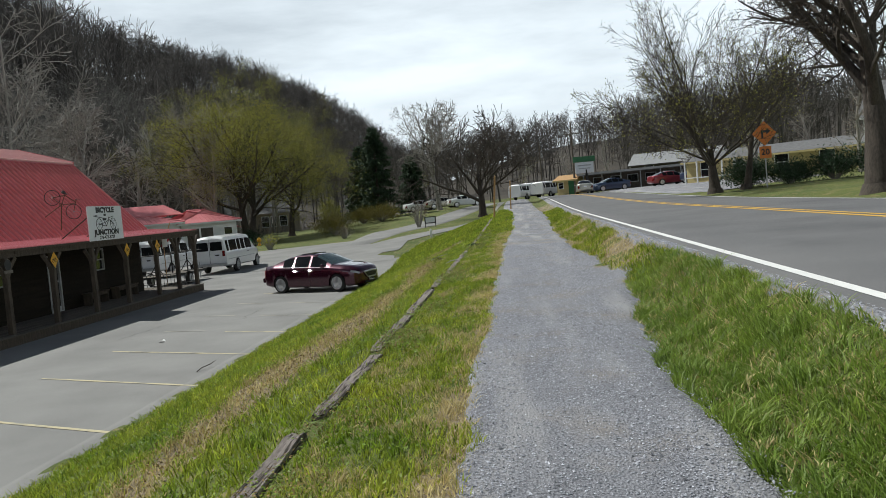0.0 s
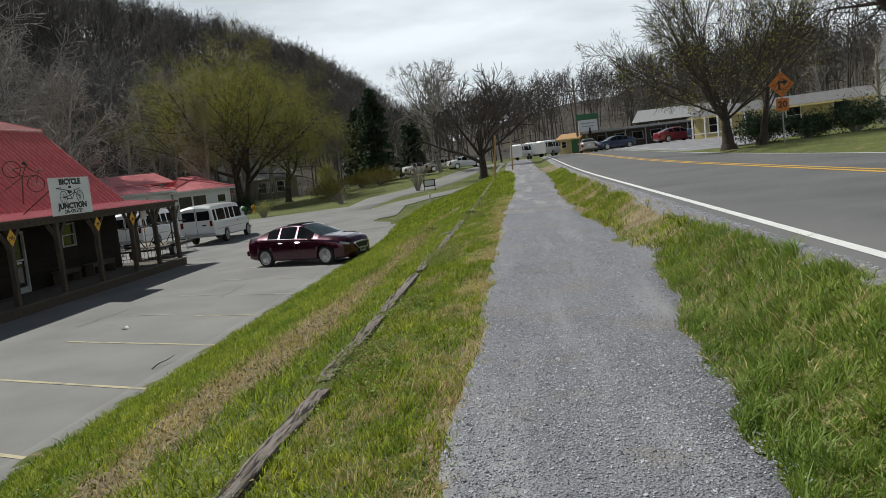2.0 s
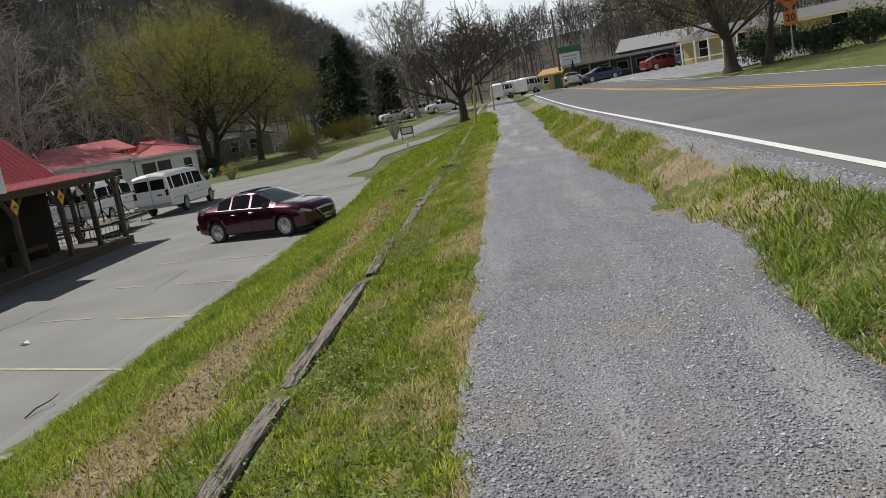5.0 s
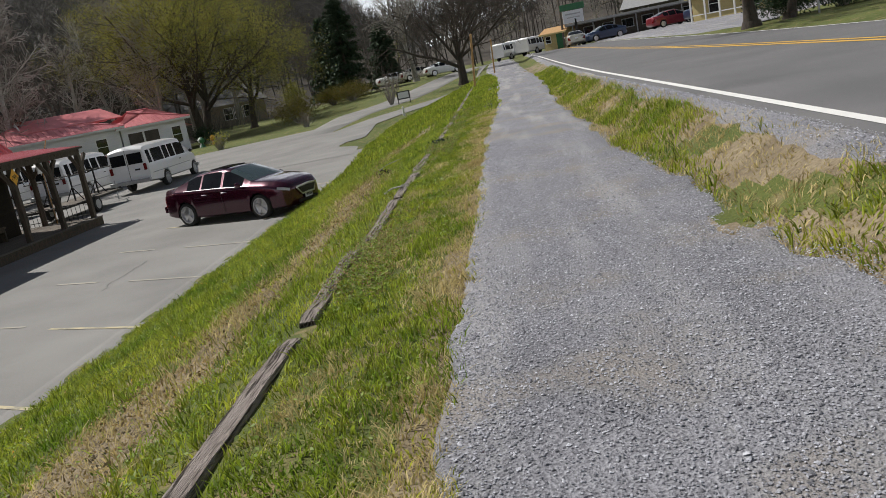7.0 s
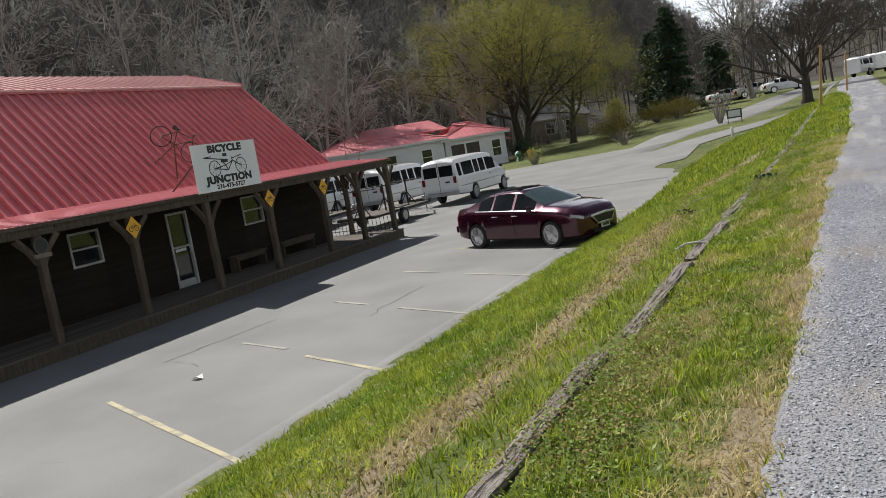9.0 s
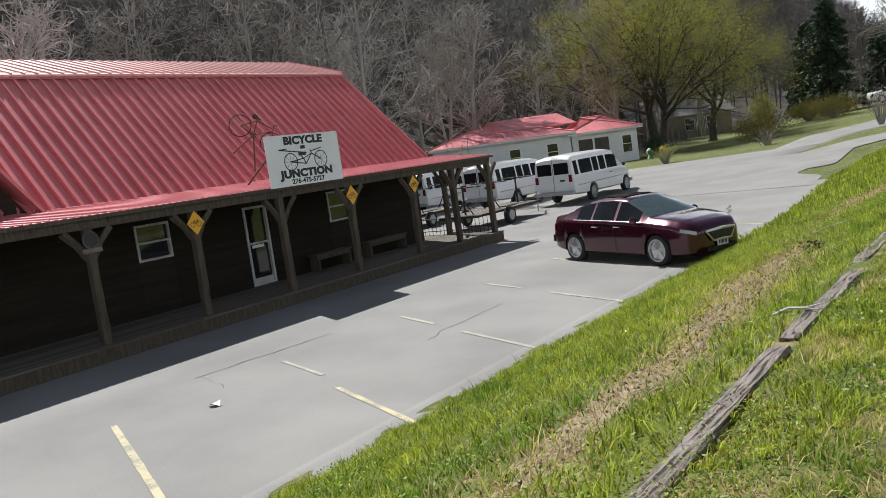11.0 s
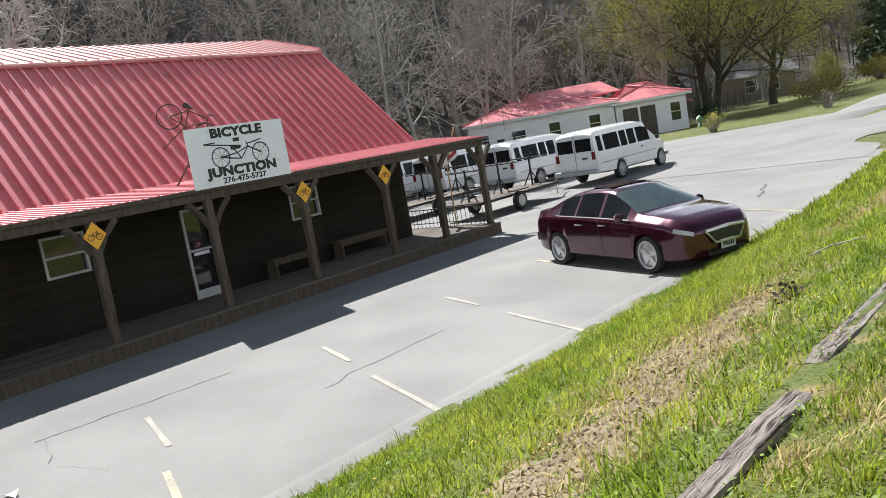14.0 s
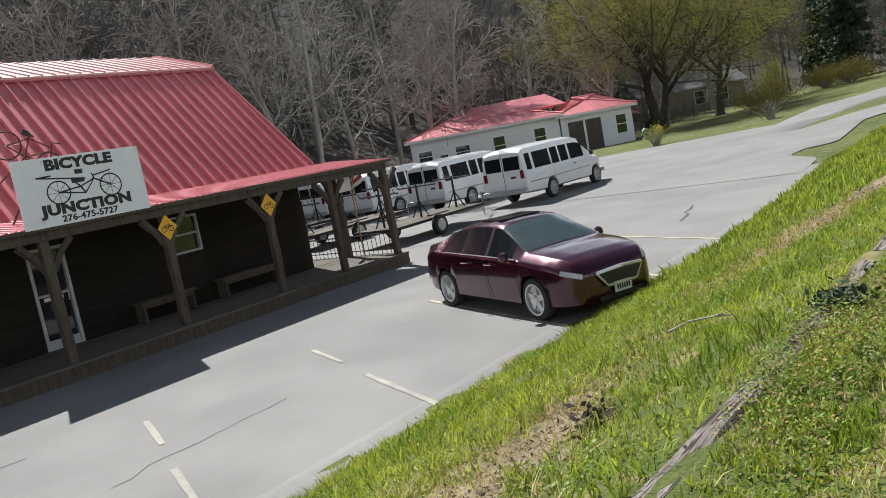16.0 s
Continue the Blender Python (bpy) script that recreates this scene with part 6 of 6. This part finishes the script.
bush(-14.6, 64.5, 0.9, 1.1, 9, "bare little sapling shrub beside the lawn", BUD_BROWN, 160)
bush(-9.0, 70.5, 1.0, 2.6, 12, "thin bare shrub behind the notice board", BUD_BROWN, 300)


# woods on the hills, uncountable
def woods(name, spots, seed, label, low, high, P, material=WOODS):
    rng = random.Random(seed)
    variants = []
    for k in range(6):
        g, tips = Geo(), []
        grow(g, random.Random(seed * 10 + k), (0, 0, -0.5), (0, 0, 1), 12.0, 0.15, 0, P, tips)
        variants.append((np.array(g.v), np.array(g.f)))
    vs, fs, n = [], [], 0
    for x, y in spots:
        v, f = variants[rng.randrange(6)]
        a, s = rng.random() * 6.283, rng.uniform(low, high) / 12
        c, d = math.cos(a) * s, math.sin(a) * s
        w = np.empty_like(v)
        w[:, 0], w[:, 1], w[:, 2] = v[:, 0] * c - v[:, 1] * d + x, v[:, 0] * d + v[:, 1] * c + y, v[:, 2] * s * 1.05 + land(x, y)
        vs.append(w)
        fs.append(f + n)
        n += len(v)
    me = flat_mesh(name, np.concatenate(vs), np.concatenate(fs))
    me.materials.append(material)
    return tagged(new(name, me), label, "woods", kind="stuff")


FAR = dict(WOODLAND, segs=(4, 2, 1), wild=(0.07, 0.2, 0.28), lift=(0.06, 0.12, 0.05), kids=(12, 5), sides=(4, 3, 3), min_r=0.045, thin=(0.42, 0.6), ratio=((0.30, 0.58), (0.4, 0.8)), angle=((28, 62), (25, 65)))
FAR["from"] = (0.28, 0.1)
MIDDLE = dict(FAR, kids=(14, 5, 2), segs=(5, 2, 1, 1), wild=(0.07, 0.2, 0.28, 0.3), lift=(0.06, 0.12, 0.05, 0.0), sides=(5, 3, 3, 3), min_r=0.027, thin=(0.38, 0.55, 0.6), ratio=((0.22, 0.42), (0.4, 0.75), (0.4, 0.8)), angle=((30, 65), (25, 65), (25, 65)))
MIDDLE["from"] = (0.22, 0.1, 0.1)
wr = random.Random(9)
near_spots = [(-38 - wr.random() * 34, -14 + wr.random() * 150) for _ in range(300)]
near_spots = [(x, y) for x, y in near_spots if not (x > -45 and 52 < y < 78)]
woods("hillside_woods", near_spots, 3, "dense bare grey-brown woods climbing the hillside", 10, 16, MIDDLE)
far_spots = [(-66 - wr.random() * 96, -10 + (wr.random() ** 1.35) * 640) for _ in range(1800)]
woods("ridge_woods", far_spots, 4, "bare brown woods along the far ridge", 12, 18, dict(FAR, kids=(10, 4)), RIDGE_BARK)
valley_spots = [(-70 + wr.random() * 190, 128 + wr.random() * 260) for _ in range(800)] + [(34 + wr.random() * 110, 40 + wr.random() * 120) for _ in range(230)]
valley_spots = [(x, y) for x, y in valley_spots if abs(x - road_x(y) - 5) > 9 or y > 215]
woods("valley_woods", valley_spots, 5, "bare brown woods closing the valley", 9, 15, dict(FAR, kids=(11, 4)), RIDGE_BARK)

# brush under the woods
br = random.Random(15)
g = Geo()
for _ in range(2600):
    x, y = -30 - br.random() * 16, -6 + br.random() * 120
    if x > -41 and 50 < y < 77:
        continue
    z, a, h = land(x, y), br.random() * 6.283, br.uniform(1.0, 3.6)
    b = h * br.uniform(0.2, 0.7)
    g.tube([(x, y, z - 0.1), (x + 0.3 * b * math.cos(a), y + 0.3 * b * math.sin(a), z + h * 0.6), (x + b * math.cos(a), y + b * math.sin(a), z + h * br.uniform(0.7, 1.0))], (0.018, 0.013, 0.006), 3, False)
me = flat_mesh("underbrush", g.v, g.f)
me.materials.append(WOODS)
tagged(new("underbrush", me), "tangled bare brush under the woods", "brush", kind="stuff")


# ---- grass, weeds and loose stone ----
def blades(name, points, low, high, width, bend, material, label, seed, category="grass"):
    """Curved tapering blades, three triangles each, at (x, y) points."""
    r = np.random.RandomState(seed)
    n = len(points)
    base = np.array([(x, y, land(x, y) + ground_noise(x, y)) for x, y in points])
    a, h = r.rand(n) * 6.283, r.uniform(low, high, n)
    tuft = np.array([noise.noise(Vector((x * 7, y * 7, seed * 3.1))) + 0.6 * noise.noise(Vector((x * 1.7, y * 1.7, seed))) for x, y in points])
    h = h * np.clip(0.85 + 1.2 * tuft, 0.42, 1.7)
    lean = r.uniform(0.1, bend, n) * h
    b = r.rand(n) * 3.4 + np.array([7.0 * noise.noise(Vector((x * 5, y * 5, seed + 40.0))) for x, y in points])
    s = np.stack([np.cos(a), np.sin(a), np.zeros(n)], 1) * width * r.uniform(0.6, 1.3, n)[:, None]
    d = np.stack([np.cos(b), np.sin(b), np.zeros(n)], 1) * lean[:, None]
    up = np.stack([np.zeros(n), np.zeros(n), h], 1)
    v = np.stack([base - s, base + s, base - s * 0.7 + d * 0.35 + up * 0.6, base + s * 0.7 + d * 0.35 + up * 0.6, base + d + up * 0.95], 1).reshape(-1, 3)
    k = np.arange(n)[:, None] * 5
    f = np.concatenate([k + np.array([0, 1, 3]), k + np.array([0, 3, 2]), k + np.array([2, 3, 4])], 1).reshape(-1, 3)
    me = flat_mesh(name, v, f)
    me.materials.append(material)
    return tagged(new(name, me), label, category, kind="stuff")


def scatter(n, x0, x1, y0, y1, keep, seed):
    r = random.Random(seed)
    out = []
    while len(out) < n:
        x, y = r.uniform(x0, x1), r.uniform(y0, y1)
        if keep(x, y, r):
            out.append((x, y))
    return out


def bank(x, y, r):
    edge = bank_toe(y)
    return edge + wob(y, 6.0, 1.3) < x < -1.72 and abs(x + 1.64) > 0.08 and (soil_here(x, y) + r.uniform(-0.15, 0.3) < 0.0 or r.random() < 0.05)


def inner(x, y, r):
    return -1.72 < x < trail_left(y) - 0.02 + 0.10 * r.random() and abs(x + 1.64) > 0.08 and noise.noise(Vector((x * 2, y * 1.3, 5))) + r.uniform(-0.4, 0.4) - 0.35 * sm(-1.0, -0.55, x) > -0.3


def inner_dry(x, y, r):
    return -1.5 < x < trail_left(y) + 0.06 * r.random() and noise.noise(Vector((x * 2, y * 1.3, 5))) + r.uniform(-0.35, 0.35) - 0.45 * sm(-1.1, -0.6, x) < -0.12


def verge(x, y, r):
    return trail_right(y) + 0.02 < x < 1.74 - 0.1 * sm(5, 10, y) + road_x(y) and noise.noise(Vector((x * 1.6, y * 0.5, 15))) + r.uniform(-0.3, 0.3) + 0.5 * (1 - sm(4, 12, y)) > -0.05


blades("bank_grass", scatter(120000, -6.1, -1.72, -3, 27, bank, 1), 0.04, 0.105, 0.0048, 1.5, BLADE, "bright spring grass covering the bank", 1)
blades("bank_grass", scatter(30000, -7.2, -1.72, 27, 62, bank, 2), 0.06, 0.15, 0.012, 0.9, BLADE, "bright spring grass covering the bank", 2)
blades("trail_side_grass", scatter(78000, -1.72, -0.4, -3, 27, inner, 3), 0.022, 0.062, 0.0038, 1.2, BLADE, "short worn grass beside the trail", 3)
blades("trail_side_grass", scatter(14000, -1.9, -0.2, 27, 62, inner, 33), 0.05, 0.12, 0.011, 1.1, BLADE, "short worn grass beside the trail", 33)
blades("dry_grass", scatter(48000, -1.55, -0.4, -3, 27, inner_dry, 4), 0.02, 0.055, 0.0035, 1.8, DRY_BLADE, "dry straw-coloured grass beside the trail", 4)
blades("dry_grass", scatter(17000, -3.9, -1.72, 0, 27, lambda x, y, r: soil_here(x, y) > -0.45, 5), 0.02, 0.09, 0.0045, 1.8, DRY_BLADE, "dry straw-coloured grass on the bare bank", 5)
blades("lush_grass", scatter(34000, 0.6, 2.0, -3, 8.3, verge, 6), 0.04, 0.105, 0.0045, 1.9, DARK_BLADE, "long lush grass between trail and road", 6)
blades("verge_grass", scatter(28000, 0.8, 2.4, 7.5, 45, verge, 7), 0.03, 0.10, 0.006, 1.1, BLADE, "sparse short grass on the road verge", 7)
blades("dry_grass", scatter(22000, 0.8, 2.2, -4, 30, lambda x, y, r: trail_right(y) < x < 1.75 + road_x(y), 8), 0.02, 0.07, 0.005, 1.8, DRY_BLADE, "dry straw-coloured grass on the road verge", 8)


def weeds(name, points, size, material, label, seed):
    r = random.Random(seed)
    v, f = [], []
    for x, y in points:
        z = land(x, y) + ground_noise(x, y) + r.uniform(0.0, 0.09)
        c = Vector((x, y, z))
        u = Vector((r.uniform(-1, 1), r.uniform(-1, 1), r.uniform(-0.5, 0.8))).normalized() * size * r.uniform(0.5, 1.3)
        w = u.cross(Vector((r.uniform(-1, 1), r.uniform(-1, 1), 1))).normalized() * size * 0.45
        k = len(v)
        v += [c - u, c + w, c + u, c - w]
        f.append((k, k + 1, k + 2, k + 3))
    me = flat_mesh(name, v, f)
    me.materials.append(material)
    return tagged(new(name, me), label, "weeds", kind="stuff")


def by_timber(x, y, r):
    return noise.noise(Vector((x, y * 0.6, 25))) + r.uniform(-0.2, 0.2) + 0.3 * sm(14, 19, y) > 0.2 and abs(x + 1.44) < 0.27


weeds("brown_weeds", scatter(15000, -2.0, -1.0, -3, 30, by_timber, 11), 0.011, WEED, "reddish-brown weeds crowding the timber edging", 11)
weeds("green_weeds", scatter(16000, -2.4, -0.9, -3, 30, by_timber, 12), 0.013, DARK_BLADE, "low green weeds along the timber edging", 12)
weeds("bank_clover", scatter(26000, -6.0, -0.7, -3, 28, lambda x, y, r: (bank(x, y, r) or inner(x, y, r)) and noise.noise(Vector((x * 1.1, y * 1.1, 61))) + r.uniform(-0.3, 0.3) > 0.12, 14), 0.017, DARK_BLADE, "low broad-leaved weeds growing through the bank grass", 14)
weeds("leaf_litter", scatter(6000, -4.2, -1.75, 0, 28, lambda x, y, r: soil_here(x, y) > -0.25, 13), 0.018, WEED, "dead leaves scattered on the bare bank", 13)


def stones(name, points, low, high, label, seed, height):
    """Loose angular stones, squashed octahedra."""
    r = np.random.RandomState(seed)
    n = len(points)
    c = np.array([(x, y, height(x, y)) for x, y in points])
    s = r.uniform(low, high, n) * (1 + 0.8 * (r.rand(n) > 0.94))
    o = np.array([(1, 0, 0), (0, 1, 0), (-1, 0, 0), (0, -1, 0), (0, 0, 1), (0, 0, -1)], dtype=float)
    a = r.rand(n) * 6.283
    v = np.repeat(o[None], n, 0) * (s[:, None] * r.uniform(0.6, 1.2, (n, 6)))[:, :, None]
    v[:, :, 2] *= 0.7
    v += r.normal(0, 0.18, v.shape) * s[:, None, None]
    x, y = v[:, :, 0].copy(), v[:, :, 1].copy()
    v[:, :, 0], v[:, :, 1] = x * np.cos(a)[:, None] - y * np.sin(a)[:, None], x * np.sin(a)[:, None] + y * np.cos(a)[:, None]
    v += c[:, None, :]
    f = np.array([(0, 1, 4), (1, 2, 4), (2, 3, 4), (3, 0, 4)])
    me = flat_mesh(name, v.reshape(-1, 3), (f[None] + 6 * np.arange(n)[:, None, None]).reshape(-1, 3))
    me.materials.append(STONE)
    return tagged(new(name, me), label, "gravel", kind="stuff")


def trail_top(x, y):
    return land(x, y) + 0.022 + 0.02 * noise.noise(Vector((x * 1.1, y * 0.35, 2))) * sm(-0.6, -0.3, x)


stones("loose_gravel", scatter(100000, -0.65, 1.5, -1.5, 18, lambda x, y, r: trail_left(y) + 0.03 * r.random() < x < trail_right(y) + 0.03 + 0.12 * r.random() ** 2 and noise.noise(Vector((x * 3.0, y * 0.4, 71))) + r.uniform(-0.5, 0.5) > -0.2, 21), 0.003, 0.0075, "loose crushed grey stone on the trail", 21, trail_top)
stones("shoulder_gravel", scatter(14000, 1.0, 2.1, -2, 26, lambda x, y, r: 1.68 - 0.12 * sm(5, 10, y) + road_x(y) + 0.2 * r.random() < x < 1.88 + road_x(y), 22), 0.004, 0.009, "loose grey stone on the road shoulder", 22, lambda x, y: land(x, y) + 0.028)
stones("bank_clods", scatter(5000, -3.9, -1.8, 1, 28, lambda x, y, r: soil_here(x, y) > 0.05, 23), 0.008, 0.022, "crumbled soil clods on the bare bank", 23, lambda x, y: land(x, y) + ground_noise(x, y) + 0.008).data.materials[0] = SOIL

dand = random.Random(31)
weeds("dandelions", scatter(420, -5.9, -3.2, -3, 26, bank, 32), 0.014, AMBER, "small yellow flowers dotted in the bank grass", 32)

# bits on the lot
scrap = thing("paper_scrap", "crumpled white paper scrap lying on the asphalt", "litter", m=pose(-9.24, 16.58, LOT_Z + 0.01))
part("paper", Geo().add([(-0.09, -0.05, 0), (0.02, -0.07, 0.05), (0.10, 0.0, 0.0), (0.03, 0.07, 0.06), (-0.07, 0.06, 0.02), (0.0, 0.0, 0.025)], [(0, 1, 5), (1, 2, 5), (2, 3, 5), (3, 4, 5), (4, 0, 5)]), WHITE_PAINT, scrap)
stick = thing("fallen_twig", "dry forked twig lying on the asphalt", "twig", m=pose(-6.53, 12.45, LOT_Z + 0.02, 0, 0, 70))
part("stem", Geo().tube([(-0.28, -0.05, 0), (-0.06, 0.02, 0.03), (0.16, 0.0, 0.05), (0.26, 0.12, 0.03)], (0.010, 0.010, 0.007, 0.004), 5), DARK_BARK, stick)
part("fork", Geo().tube([(0.16, 0.0, 0.05), (0.28, -0.04, 0.10)], (0.008, 0.004), 4), DARK_BARK, stick)
hang = thing("hanging_panel", "blank white panel hanging under the porch roof", "sign", m=pose(-15.3, 31.0, 0.62))
part("panel", Geo().box(-0.012, 0.012, -0.24, 0.24, -0.18, 0.18), SIGN_WHITE, hang)
for yy in (-0.2, 0.2):
    part("cord", Geo().tube([(0, yy, 0.18), (0, yy, 0.42)], 0.004, 4), TRIM, hang)
for x, y, pm, lab in ((-24.9, 70.6, WHITE_PAINT, "white garden ornament on the lawn"), (-24.0, 71.0, AMBER, "yellow garden ornament on the lawn"), (-24.4, 69.6, GREEN_PAINT, "green garden ornament on the lawn")):
    o = thing("garden_ornament", lab, "ornament", "garden ornaments", pose(x, y, land(x, y)))
    part("foot", Geo().lathe((0, 0, 0), (0, 0, 1), [(0, 0.2), (0.08, 0.16), (0.3, 0.06)], 10), pm, o)
    part("head", Geo().lathe((0, 0, 0.3), (0, 0, 1), [(0, 0.06), (0.12, 0.2), (0.3, 0.22), (0.45, 0.1), (0.5, 0.02)], 10), pm, o)


# bits on the bank
def bank_twig(x0, y0, x1, y1, r, material, label):
    t = thing("fallen_twig", label, "twig", m=pose(x0, y0, land(x0, y0) + 0.05))
    dx, dy, dz = x1 - x0, y1 - y0, land(x1, y1) - land(x0, y0)
    part("stem", Geo().tube([(0, 0, 0), (0.35 * dx, 0.4 * dy + 0.02, 0.35 * dz + 0.03), (0.7 * dx, 0.66 * dy, 0.7 * dz + 0.02), (dx, dy, dz)], (r, r * 0.9, r * 0.8, r * 0.5), 6), material, t)
    part("fork", Geo().tube([(0.7 * dx, 0.66 * dy, 0.7 * dz + 0.02), (0.8 * dx + 0.10, 0.7 * dy - 0.06, 0.8 * dz + 0.06)], (r * 0.6, r * 0.3), 5), material, t)


bank_twig(-1.91, 15.80, -1.59, 15.65, 0.012, PALE_BARK, "pale stripped twig lying across the timber edging")
bank_twig(-2.88, 21.54, -2.34, 21.36, 0.010, BARK, "crooked dry twig lying in the bank grass")


def leaf_clump(x, y, r, count, material, label, seed):
    rng, v, fc = random.Random(seed), [], []
    for _ in range(count):
        c = Vector((rng.gauss(0, r * 0.5), rng.gauss(0, r * 0.5), abs(rng.gauss(0.03, r * 0.3))))
        u = Vector((rng.uniform(-1, 1), rng.uniform(-1, 1), rng.uniform(-0.3, 1))).normalized() * rng.uniform(0.02, 0.045)
        w = u.cross(Vector((rng.uniform(-1, 1), rng.uniform(-1, 1), 1))).normalized() * 0.014
        k = len(v)
        v += [c - u, c + w, c + u, c - w]
        fc.append((k, k + 1, k + 2, k + 3))
    me = flat_mesh("leaf_clump", v, fc)
    me.materials.append(material)
    ob = tagged(new("leaf_clump", me), label, "leaves", kind="stuff")
    ob.location = (x, y, land(x, y))


leaf_clump(-2.46, 19.66, 0.13, 90, DARK_BARK, "dark clump of dead leaves in the bank grass", 3)
leaf_clump(-1.55, 20.89, 0.16, 260, NEEDLE, "dark green leafy weed beside the timber edging", 5)
